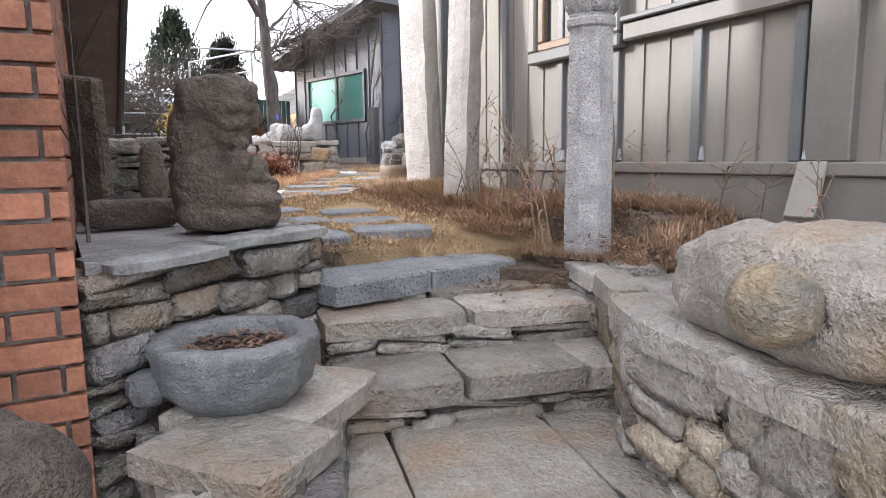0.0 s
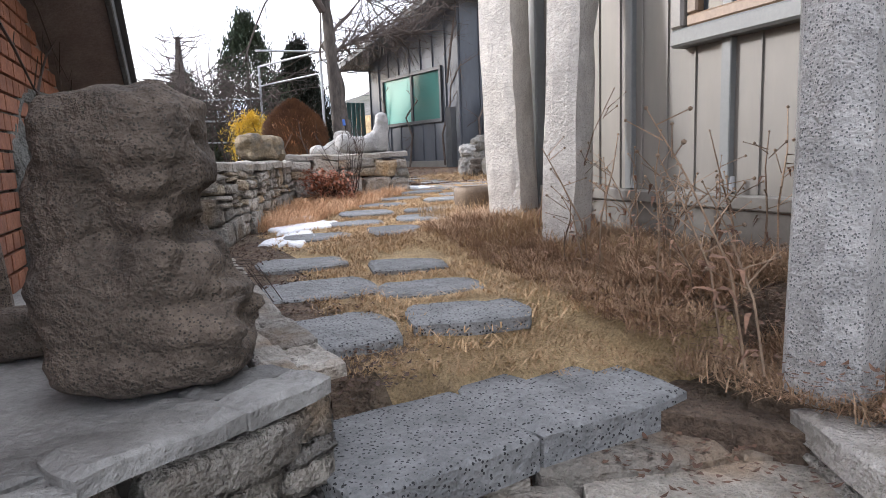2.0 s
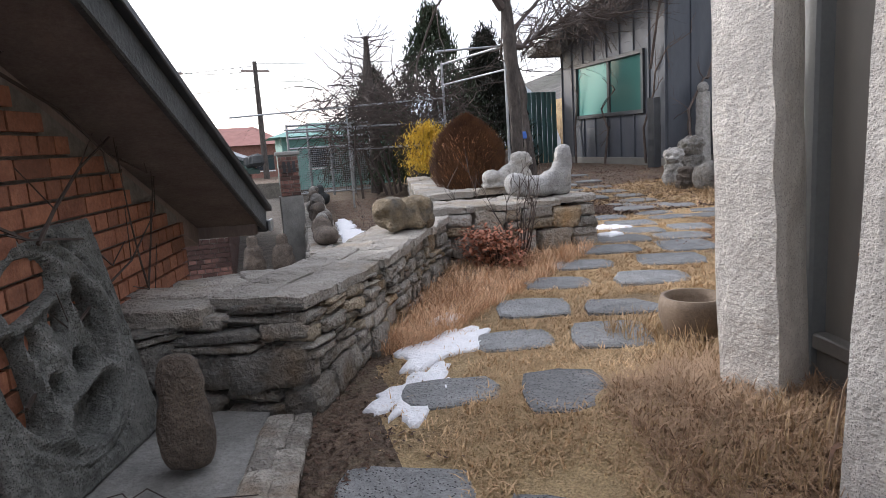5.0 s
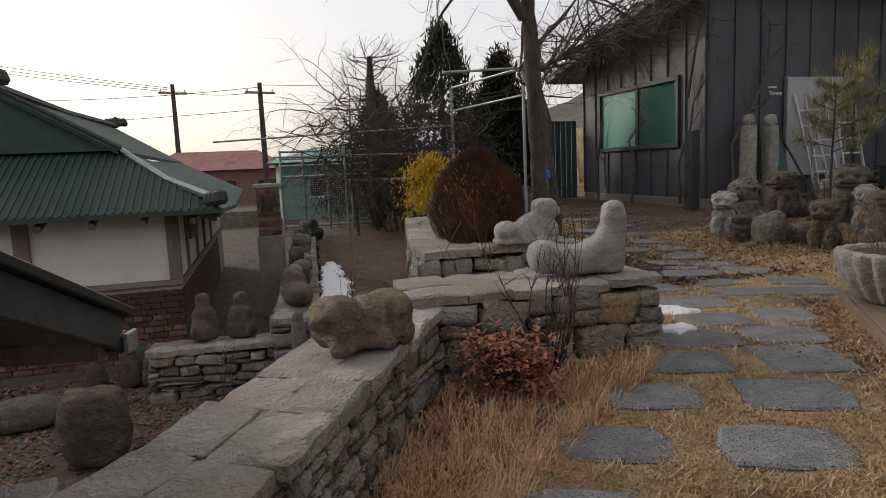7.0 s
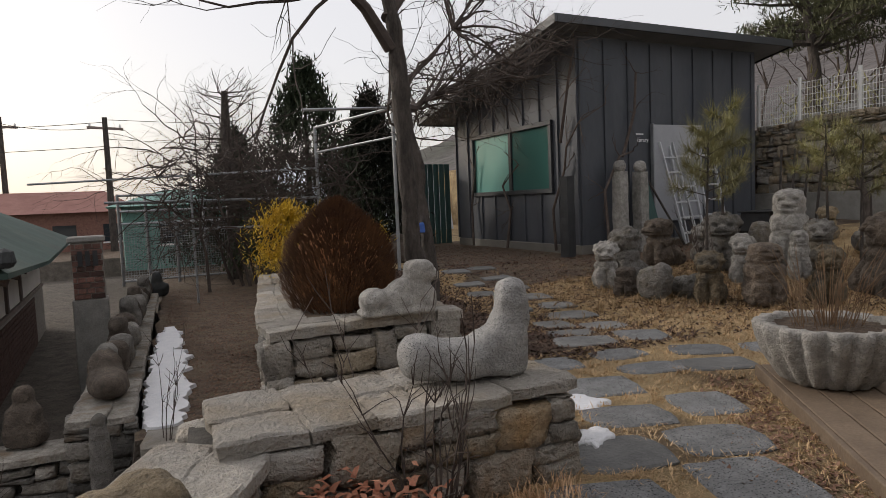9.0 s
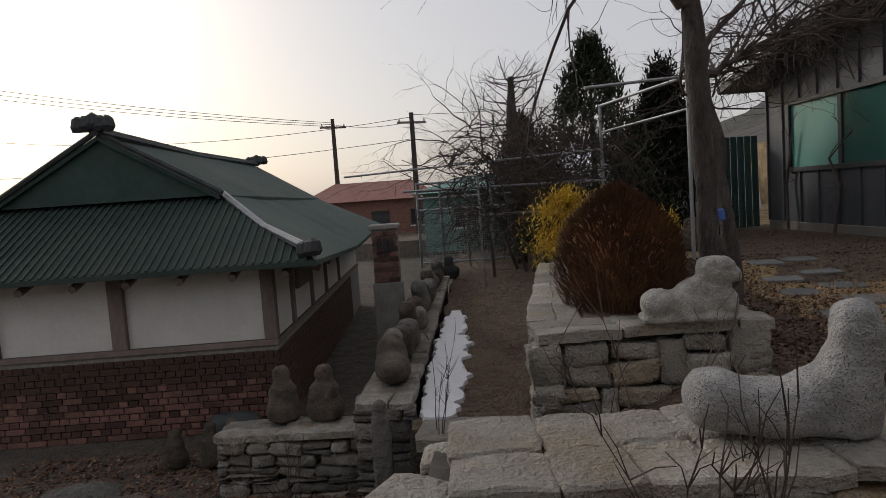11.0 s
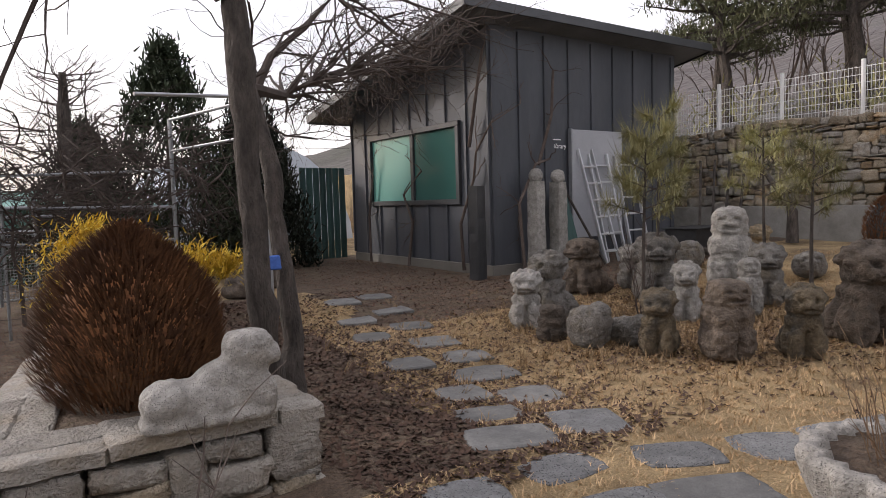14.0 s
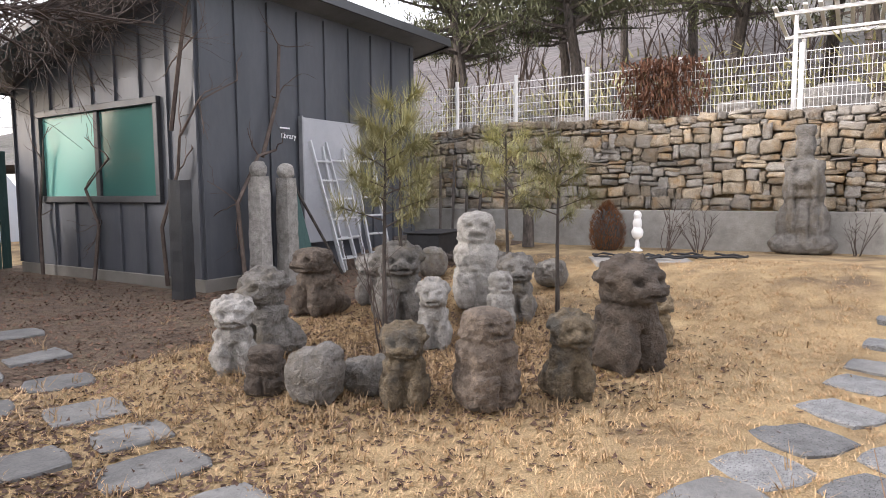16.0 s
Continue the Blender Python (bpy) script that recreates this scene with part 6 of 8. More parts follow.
def post_stone(x, y, h, w, material, label, rz=0.0, lean=(0, 0)):
    ob = pillar("carved_post", (x, y, upper_z(x, y) - 0.02), w, h, lean, label, 0.93, rz=rz, material=material)
    ob["group"] = "carved posts by the shed"
    return ob
post_stone(10.62, 13.12, 1.45, 0.22, M_STATUE_P, "pale carved granite post against the shed", 8)
post_stone(11.05, 13.08, 1.43, 0.22, M_STATUE_P, "pale carved granite post with a worn top", 4)
post_stone(9.62, 13.32, 1.40, 0.20, M_SHED_D, "dark timber post at the shed corner", 10)
for x, y, s in ((10.62, 13.12, 1.43), (11.05, 13.08, 1.41)):
    carved("post_finial", [(0, 0, 0.1, 0.11, 0.11, 0.12, 0.2), (-0.07, 0, 0.1, 0.06, 0.08, 0.08)], M_STATUE_P, "worn carved head topping a stone post", "finial", (x, y, upper_z(x, y) - 0.03 + s), 0, 0.02, 0.015)
lean_board = link("leaning_board", box(-0.02, 0.02, -0.12, 0.12, 0, 1.25, 0.004, pose(0, 0, 0, -12, 6, 0)), M_GREENMESH)
lean_board.matrix_basis = pose(11.5, 13.1, 0.75, 0, 0, 80)
tagged(lean_board, "dark green board leaning on the shed", "board")
lean_tube = link("leaning_pole", tube([(11.75, 12.75, 0.8), (11.45, 13.4, 2.1)], 0.022, 6), M_BARK)
tagged(lean_tube, "wooden pole leaning on the shed", "pole")
for k in range(9):
    q = random.Random(k)
    x, y = q.uniform(12.4, 13.9), q.uniform(11.7, 12.7)
    a = q.uniform(0, 3.14)
    z = upper_z(x, y) + q.uniform(0.05, 0.2)
    lg = link("log", roughen(tube([(x - math.cos(a) * 0.5, y - math.sin(a) * 0.5, z), (x, y, z + 0.02), (x + math.cos(a) * 0.5, y + math.sin(a) * 0.5, z)], [0.05, 0.06, 0.045], 8), 0.012, 8), M_BARK)
    tagged(lg, "dark cut log in a heap by the wall", "log", "log heap")
grill = thing("fire_box", "black iron fire box among the logs", "fire box", (13.0, 12.0, 0.95), 10)
part("body", box(-0.5, 0.5, -0.25, 0.25, 0.05, 0.38, 0.01), M_BLACK, grill)
part("rim", box(-0.54, 0.54, -0.29, 0.29, 0.381, 0.40, 0.006), M_BLACK, grill)
pit = thing("concrete_cover", "flat concrete cover with coiled hose on the lawn", "cover", (13.6, 8.75, 1.0), -62)
part("slab", box(-1.0, 1.0, -0.35, 0.35, -0.05, 0.03, 0.01), M_CONC, pit)
hose = thing("hose", "black rubber hose lying in loops", "hose", (13.6, 8.75, 1.05))
hp = []
for k in range(60):
    a = k * 0.33
    hp.append((math.cos(a) * (0.22 + 0.1 * math.sin(k * 0.21)) + (k - 30) * 0.012, math.sin(a) * (0.3 + 0.1 * math.cos(k * 0.13)) - (k - 30) * 0.022, 0.012 + 0.01 * (k % 3)))
part("tube", tube(hp, 0.016, 6), M_BLACK, hose)

# ---- frames, fences and far buildings ----
fr = thing("steel_frame", "galvanised steel pergola frame by the tree", "pergola", (0, 0, 0))
for a, b, q in (((6.47, 13.3, 0.7), (6.47, 13.3, 3.15), 0.028), ((5.87, 15.3, 0.7), (5.87, 15.3, 3.1), 0.028), ((6.47, 13.3, 3.14), (5.87, 15.3, 3.08), 0.022), ((6.47, 13.3, 2.72), (5.87, 15.3, 2.66), 0.018), ((6.47, 13.3, 3.14), (5.0, 12.8, 3.0), 0.02),
                ((5.87, 15.3, 1.9), (2.6, 16.5, 1.95), 0.02), ((5.87, 15.3, 1.45), (3.9, 16.0, 1.45), 0.02), ((5.87, 15.3, 2.4), (1.5, 17.0, 2.3), 0.018), ((3.9, 16.0, 0.2), (3.9, 16.0, 2.4), 0.02)):
    part("bar", tube([a, b], q, 8), M_STEEL, fr)
cage = thing("mesh_gate", "grey steel mesh cage gate across the terrace end", "gate", (2.55, 18.9, 0.3), 0)
for x in (0.25, 0.75, 1.3, 1.85, 2.35):
    part("post", tube([(x, 0, 0), (x, 0, 1.85)], 0.03, 8), M_STEEL, cage)
for z in (0.1, 1.25, 1.5, 1.66, 1.82):
    part("rail", tube([(0.25, 0, z), (2.35, 0, z)], 0.025, 8), M_STEEL, cage)
mv, mf = [], []
for k in range(42):
    add_tube(mv, mf, [(0.25 + 0.05 * k, 0.01, 0.1), (0.25 + 0.05 * k, 0.01, 1.25)], 0.005, 3)
for k in range(23):
    add_tube(mv, mf, [(0.25, 0.01, 0.1 + 0.05 * k), (2.35, 0.01, 0.1 + 0.05 * k)], 0.005, 3)
part("wire_mesh", from_lists(mv, mf), M_STEEL, cage)["kind"] = "stuff"
gt = thing("screen_fence", "dark green corrugated screen fence beside the shed", "fence", (9.1, 18.6, 0.7), 6)
for k in range(14):
    part("panel", box(0.08 * k, 0.08 * k + 0.07, -0.01 + 0.02 * (k % 2), 0.02 + 0.02 * (k % 2), 0, 1.95, 0.004), M_GREENMESH, gt)
def far_house(name, x0, x1, y, z, h, wall, roof, label, rise=0.9):
    t = thing(name, label, "house", (0, 0, 0))
    part("wall", box(x0, x1, y, y + 5, z, z + h), wall, t)
    bm = bmesh.new()
    pts = [(x0 - 0.4, y - 0.4, z + h), (x1 + 0.4, y - 0.4, z + h), (x1 - 1.2, y + 2.5, z + h + rise), (x0 + 1.2, y + 2.5, z + h + rise), (x0 - 0.4, y + 5.4, z + h), (x1 + 0.4, y + 5.4, z + h)]
    vs = [bm.verts.new(p) for p in pts]
    for f in ((0, 1, 2, 3), (5, 4, 3, 2), (1, 5, 2), (4, 0, 3), (0, 4, 5, 1)):
        bm.faces.new([vs[i] for i in f])
    bmesh.ops.recalc_face_normals(bm, faces=bm.faces)
    part("roof", bm, roof, t)
    for k in range(3):
        xx = x0 + (x1 - x0) * (0.2 + 0.3 * k)
        wn_ = part("window", box(xx, xx + 0.9, y - 0.03, y + 0.01, z + h * 0.4, z + h * 0.75), M_GLASS_K, t)
        part("sill", box(xx - 0.05, xx + 0.95, y - 0.06, y - 0.031, z + h * 0.36, z + h * 0.39), M_WHITE, wn_)
    return t
far_house("teal_shed", 2.9, 7.4, 24.0, 0.2, 1.75, M_TEAL, M_TEAL, "faded teal outbuilding behind the mesh gate", 0.5)
far_house("red_roof_house", -3.0, 3.5, 37.0, -0.3, 2.2, M_BRICK_R, M_REDROOF, "distant house with a faded red roof", 1.0)
far_house("grey_house", -14.0, -6.0, 44.0, 0.0, 2.0, M_CONC, M_TILE_D, "distant low house with a dark tile roof", 1.2)
tun = thing("vinyl_tunnel", "pale blue-white vinyl greenhouse tunnel", "greenhouse", (10.6, 25.0, 0.4), 0)
bm = bmesh.new()
ring0, ring1 = [], []
for k in range(13):
    a = math.pi * k / 12
    ring0.append(bm.verts.new((-math.cos(a) * 3.0, 0, math.sin(a) * 3.4)))
    ring1.append(bm.verts.new((-math.cos(a) * 3.0, 9, math.sin(a) * 3.4)))
for k in range(12):
    bm.faces.new((ring0[k], ring0[k + 1], ring1[k + 1], ring1[k]))
bm.faces.new(ring0[::-1])
part("cover", bm, M_DOME, tun, smooth=False)
def pole(x, y, z, h, label, arms=True):
    t = thing("utility_pole", label, "utility pole", (x, y, z), 20, "utility poles")
    part("mast", tube([(0, 0, 0), (0, 0, h)], [0.15, 0.10], 10), M_BARK, t)
    if arms:
        part("crossarm", box(-0.7, 0.7, -0.05, 0.05, h - 0.5, h - 0.4), M_WOODD, t)
        for k in (-0.6, 0.0, 0.6):
            part("insulator", lathe([(0.04, 0), (0.05, 0.06), (0.03, 0.14)], 8), M_WHITE, t).location = (k, 0, h - 0.4)
    return t
pole(2.6, 35.0, 0.2, 5.6, "dark wooden utility pole with wires")
pole(-1.7, 40.0, 0.2, 6.2, "tall thin utility pole with crossarm")
pole(-22.0, 42.0, 0.2, 7.0, "distant dark utility pole with crossarm")
def sag(a, b, drop):
    return [(a[0] + (b[0] - a[0]) * t / 12, a[1] + (b[1] - a[1]) * t / 12, a[2] + (b[2] - a[2]) * t / 12 - drop * 4 * (t / 12) * (1 - t / 12)) for t in range(13)]
wires = thing("power_lines", "thin black power lines between the poles", "power line")
for a, b, d in (((2.6, 35, 5.6), (-22, 42, 6.8), 0.7), ((2.6, 35, 5.4), (-1.7, 40, 6.1), 0.2), ((2.6, 35, 5.7), (30, 40, 7.5), 0.5), ((-1.7, 40, 6.2), (-30, 30, 11.0), 0.6), ((-1.7, 40, 6.1), (-30, 30, 10.7), 0.6), ((-1.7, 40, 6.0), (-30, 30, 10.4), 0.6), ((2.6, 35, 4.6), (-20, 36, 4.2), 0.3), ((2.6, 35, 4.9), (30, 38, 5.5), 0.5)):
    part("wire", tube(sag(a, b, d), 0.016, 4), M_BLACK, wires)

# ---- vegetation ----
def blade(verts, faces, p, d, w, bend=0.0):
    """One thin leaf or straw from p along d."""
    s = d.cross(Vector((0.31, 0.17, 0.93)))
    s = (s.normalized() if s.length > 1e-6 else Vector((1, 0, 0))) * w
    k = len(verts)
    m = p + d * 0.55 + Vector((0, 0, bend * 0.4))
    e = p + d + Vector((0, 0, -bend))
    verts.extend(((p.x - s.x, p.y - s.y, p.z - s.z), (p.x + s.x, p.y + s.y, p.z + s.z), (m.x + s.x * 0.8, m.y + s.y * 0.8, m.z), (m.x - s.x * 0.8, m.y - s.y * 0.8, m.z), (e.x, e.y, e.z)))
    faces.append((k, k + 1, k + 2, k + 3))
    faces.append((k + 3, k + 2, k + 4))

rg = random.Random(21)
def tuft(verts, faces, x, y, z, n, h, spread, w):
    z += noise.noise(Vector((x * 1.7, y * 1.7, 0))) * 0.012 + 0.003
    for _ in range(n):
        a, q = rg.uniform(0, 6.283), rg.random()
        d = Vector((math.cos(a) * spread * q, math.sin(a) * spread * q, rg.uniform(0.45, 1.0))) * h
        blade(verts, faces, Vector((x + rg.uniform(-0.03, 0.03), y + rg.uniform(-0.03, 0.03), z - 0.005)), d, w, h * 0.25 * rg.random())

flag_boxes = []
for o in path.children:
    co = np.empty(len(o.data.vertices) * 3)
    o.data.vertices.foreach_get("co", co)
    co = co.reshape(-1, 3)
    flag_boxes.append((co[:, 0].mean(), co[:, 1].mean(), (co[:, 0].max() - co[:, 0].min()) * 0.45, (co[:, 1].max() - co[:, 1].min()) * 0.45))
fb = np.array(flag_boxes)
def on_flag(x, y, grow=0.0):
    return bool((((x - fb[:, 0]) / (fb[:, 2] + grow)) ** 2 + ((y - fb[:, 1]) / (fb[:, 3] + grow)) ** 2 < 0.85).any())

# lawn: short straw blades, denser near the walk
lv, lf = [], []
for _ in range(46000):
    x, y = rg.uniform(2.0, 13.5), rg.uniform(2.3, 13.0)
    if y < 6.6 and x > 6.2 or x > 12 and rg.random() < 0.5:
        continue
    if y < 4.6 and (x > 3.25 + (y - 3) * 0.2):
        continue
    e = edge_x(y)
    if e is None or x < e + (0.35 if y < 6.6 else 0.06) or bed(x, y) or on_flag(x, y):
        continue
    tuft(lv, lf, x, y, upper_z(x, y), 5, rg.uniform(0.018, 0.042), 2.0, 0.0026)
stuff("lawn_grass", lv, lf, M_STRAW, "short straw-coloured dormant lawn grass", "grass")
# dense grass round the stepping stones
lv, lf = [], []
for _ in range(34000):
    x, y = rg.uniform(1.5, 4.6), rg.uniform(1.98, 6.6)
    e = edge_x(y)
    d = abs((x - 2.15) - (y - 2.6) * 0.62)
    if e is None or x < e + 0.3 or d > 0.75 or on_flag(x, y, 0.015):
        continue
    gz = min(upper_z(x, y), terrain(x, y)) if y < 2.7 else upper_z(x, y)
    if gz > 0.32:
        tuft(lv, lf, x, y, gz, 5, rg.uniform(0.014, 0.032), 2.6, 0.0017)
stuff("path_grass", lv, lf, M_STRAW, "flattened straw grass between the stepping stones", "grass")
# tall dry grass and weeds at the foot of the panelled house
lv, lf = [], []
for _ in range(4200):
    s = rg.random()
    y = 1.15 + 2.9 * s
    x = 2.42 + 0.24 * (y - 1.3) + rg.uniform(-0.12, 0.70)
    if y < 1.7 and x < 2.45:
        continue
    if on_flag(x, y):
        continue
    hh = rg.uniform(0.04, 0.13) * (1.0 if x > 2.6 + 0.2 * (y - 1.3) else 0.6)
    tuft(lv, lf, x, y, min(upper_z(x, y), 0.385) if y < 1.95 and x < 2.95 else upper_z(x, y), 9, hh, 2.3, 0.0019)
for _ in range(500):
    x, y = rg.uniform(1.7, 2.9), rg.uniform(-0.5, 1.3)
    if side(x, y, 1.45, -0.2, 2.42, 1.45) < 0.25:
        continue
    tuft(lv, lf, x, y, upper_z(x, y), 8, rg.uniform(0.05, 0.14), 1.4, 0.002)
stuff("tall_dry_grass", lv, lf, M_STRAW_B, "tangled tall dry grass beside the house", "grass")
lv, lf = [], []
for cx, cy in ((3.05, 2.85), (3.25, 3.45), (3.5, 4.15), (3.38, 4.1), (3.0, 3.3), (3.15, 2.5), (3.42, 4.55)):
    for _ in range(26):
        tuft(lv, lf, cx + rg.uniform(-0.14, 0.14), cy + rg.uniform(-0.14, 0.14), upper_z(cx, cy), 9, rg.uniform(0.08, 0.17), 1.1, 0.0018)
stuff("straw_tufts", lv, lf, M_STRAW, "golden dry grass tufts at the pillars", "grass")

def weed(x, y, z, h, lean, seeds, material=M_WEED, label="tall dry weed stalk with seed heads", group="dry weeds"):
    t = thing("dry_weed", label, "weed", (x, y, z), rg.uniform(0, 360), group)
    v, f = [], []
    top = Vector((lean * h, 0, h))
    pts = [Vector((0, 0, 0)), Vector((lean * h * 0.2, 0.01, h * 0.4)), Vector((lean * h * 0.6, -0.01, h * 0.75)), top]
    add_tube(v, f, pts, [0.004, 0.0034, 0.0026, 0.0016], 4)
    tips = [top]
    for k in range(seeds):
        q = rg.uniform(0.35, 0.95)
        b = pts[1].lerp(top, (q - 0.35) / 0.65)
        a = rg.uniform(0, 6.28)
        e = b + Vector((math.cos(a) * 0.09, math.sin(a) * 0.09, rg.uniform(0.02, 0.09)))
        add_tube(v, f, [b, e], [0.002, 0.0012], 3)
        tips.append(e)
    part("stem_mass", from_lists(v, f), material, t)
    bm = bmesh.new()
    for e in tips:
        bmesh.ops.create_icosphere(bm, subdivisions=1, radius=rg.uniform(0.003, 0.0065), matrix=Matrix.Translation(e))
    part("seed_mass", bm, M_WEED, t)
    lvv, lff = [], []
    for k in range(6):
        b = pts[0].lerp(pts[2], rg.random())
        a = rg.uniform(0, 6.28)
        blade(lvv, lff, b, Vector((math.cos(a), math.sin(a), -0.3)) * rg.uniform(0.03, 0.07), 0.008, 0.02)
    part("leaf_mass", from_lists(lvv, lff), M_LEAF, t)
for k in range(30):
    y = rg.uniform(1.5, 3.3)
    x = 2.52 + 0.24 * (y - 1.3) + rg.uniform(0.0, 0.5)
    weed(x, y, upper_z(x, y) - 0.01, rg.uniform(0.22, 0.55), rg.uniform(0, 0.5), rg.randrange(3, 9))
for x, y, h in ((2.42, 1.72, 0.62), (2.52, 1.85, 0.5), (2.7, 2.2, 0.55), (3.1, 3.2, 0.75), (3.16, 3.05, 0.7), (2.9, 1.0, 0.3), (2.7, 0.7, 0.35), (2.95, 1.2, 0.35), (2.6, 0.4, 0.3), (2.4, 1.66, 0.45)):
    weed(x, y, upper_z(x, y) - 0.01, h, rg.uniform(0.1, 0.45), 7)

# leaf litter
def litter(name, n, region, size, material, label):
    v, f = [], []
    for _ in range(n):
        x, y, z = region()
        if z is None:
            continue
        a = rg.uniform(0, 6.283)
        d = Vector((math.cos(a), math.sin(a), rg.uniform(-0.1, 0.5))) * rg.uniform(0.5, 1.2) * size
        blade(v, f, Vector((x, y, z + 0.006)), d, size * 0.35, -size * 0.2 * rg.random())
    stuff(name, v, f, material, label, "leaf litter")
def reg_house():
    y = rg.uniform(0.2, 3.2)
    x = 2.30 + 0.24 * (y - 1.3) + rg.uniform(0.0, 0.8)
    return (x, y, upper_z(x, y)) if y > 1.35 or x > 2.2 else (0, 0, None)
def reg_bed():
    y = rg.uniform(2.2, 6.4)
    e = edge_x(y)
    x = e + 0.1 + abs(rg.gauss(0.15, 0.15)) + max(0, y - 5) * 0.4 * rg.random()
    return (x, y, upper_z(x, y)) if not on_flag(x, y) else (0, 0, None)
def reg_terrace():
    y = rg.uniform(9.3, 18.0)
    x = rg.uniform(2.9 + (y - 9.3) * 0.075, 3.5 + (y - 8.6) * 0.2)
    return x, y, terrain(x, y)
def reg_tree():
    x, y = rg.gauss(5.9, 0.7), rg.uniform(8.0, 13.5)
    return (x, y, upper_z(x, y)) if x > 5.05 and not on_flag(x, y) else (0, 0, None)
def reg_statues():
    x, y = rg.gauss(9.2, 0.95), rg.gauss(9.6, 0.85)
    return x, y, upper_z(x, y)
def reg_shed():
    x, y = rg.uniform(7.2, 13.5), rg.uniform(10.9, 13.4)
    if rg.random() < 0.35:
        x, y = rg.uniform(7.4, 9.9), rg.uniform(13.0, 18.0)
    return (x, y, upper_z(x, y)) if not on_flag(x, y) else (0, 0, None)
def reg_court():
    x, y = rg.uniform(-1.0, 2.8), rg.uniform(6.2, 10.9)
    return (x, y, -0.42) if terrain(x, y) < 0 else (0, 0, None)
def reg_deck():
    f = rg.random()
    x, y = 6.1 - 1.05 * f + rg.gauss(-0.1, 0.10), 7.05 - 1.25 * f + rg.gauss(0.05, 0.12)
    return x, y, upper_z(x, y)
litter("leaf_litter", 2600, reg_house, 0.022, M_LEAF, "brown dead leaves under the weeds")
litter("leaf_litter", 3000, reg_bed, 0.018, M_LEAF, "dark dead leaves along the raised wall")
litter("leaf_litter", 7000, reg_terrace, 0.026, M_LEAF, "brown leaf mulch on the terrace")
litter("leaf_litter", 14000, reg_tree, 0.042, M_LEAF, "dry leaves round the tree")
litter("leaf_litter", 8000, reg_statues, 0.042, M_LEAF, "dry leaves between the statues")
litter("leaf_litter", 5500, reg_shed, 0.04, M_LEAF, "dark dead leaves on the soil before the shed")
litter("leaf_litter", 9000, reg_court, 0.05, M_LEAF, "dark leaves on the court floor")
litter("dry_litter", 3500, reg_court, 0.04, M_STRAW_B, "pale dry litter on the court floor")
def reg_basin():
    a, q = rg.uniform(0, 6.283), 0.15 * math.sqrt(rg.random())
    return 0.955 + math.cos(a) * q, 1.60 + math.sin(a) * q, 0.145 + 0.155
def reg_landing():
    p = steps.matrix_basis @ Vector((rg.uniform(0.55, 1.2), rg.gauss(0.5, 0.22), 0))
    return p.x, p.y, 0.282
litter("leaf_litter", 260, reg_basin, 0.022, M_LEAF, "dead leaves and grit in the basin")
litter("leaf_litter", 420, reg_landing, 0.02, M_LEAF, "dead leaves strewn over the landing")
litter("leaf_litter", 1200, reg_deck, 0.025, M_LEAF, "reddish dead leaves at the deck")
lv, lf = [], []
for _ in range(1500):
    x, y = rg.gauss(9.1, 1.1), rg.gauss(9.6, 0.9)
    tuft(lv, lf, x, y, upper_z(x, y), 7, rg.uniform(0.05, 0.15), 1.6, 0.003)
stuff("statue_grass", lv, lf, M_STRAW, "long dry grass between the statues", "grass")
lv, lf = [], []
for _ in range(1100):
    y = rg.uniform(4.9, 6.45)
    x = rg.uniform(edge_x(y) + 0.25, edge_x(y) + 0.55 + (y - 4.9) * 0.75)
    tuft(lv, lf, x, y, upper_z(x, y), 9, rg.uniform(0.05, 0.15), 1.3, 0.0018)
stuff("bed_grass", lv, lf, M_STRAW_B, "grey-brown dead perennials in the bed", "grass")

# copper-leaved shrub
nd = thing("copper_shrub", "small shrub with copper-red leaves in the bed", "shrub", (3.38, 6.25, 0.58))
v, f, lv, lf = [], [], [], []
for k in range(34):
    a = rg.uniform(0, 6.28)
    e = Vector((math.cos(a) * rg.uniform(0.04, 0.25), math.sin(a) * rg.uniform(0.04, 0.2), rg.uniform(0.08, 0.26)))
    add_tube(v, f, [Vector((e.x * 0.2, e.y * 0.2, 0)), e * 0.6, e], [0.005, 0.004, 0.002], 3)
    for _ in range(26):
        b = e + Vector((rg.gauss(0, 0.05), rg.gauss(0, 0.05), rg.gauss(0, 0.035)))
        c = rg.uniform(0, 6.28)
        blade(lv, lf, b, Vector((math.cos(c), math.sin(c), rg.uniform(-0.2, 0.7))) * 0.05, 0.010, 0.01)
part("stem_mass", from_lists(v, f), M_TWIG, nd)
part("leaves", from_lists(lv, lf), M_NANDINA, nd, "copper-red leaves")

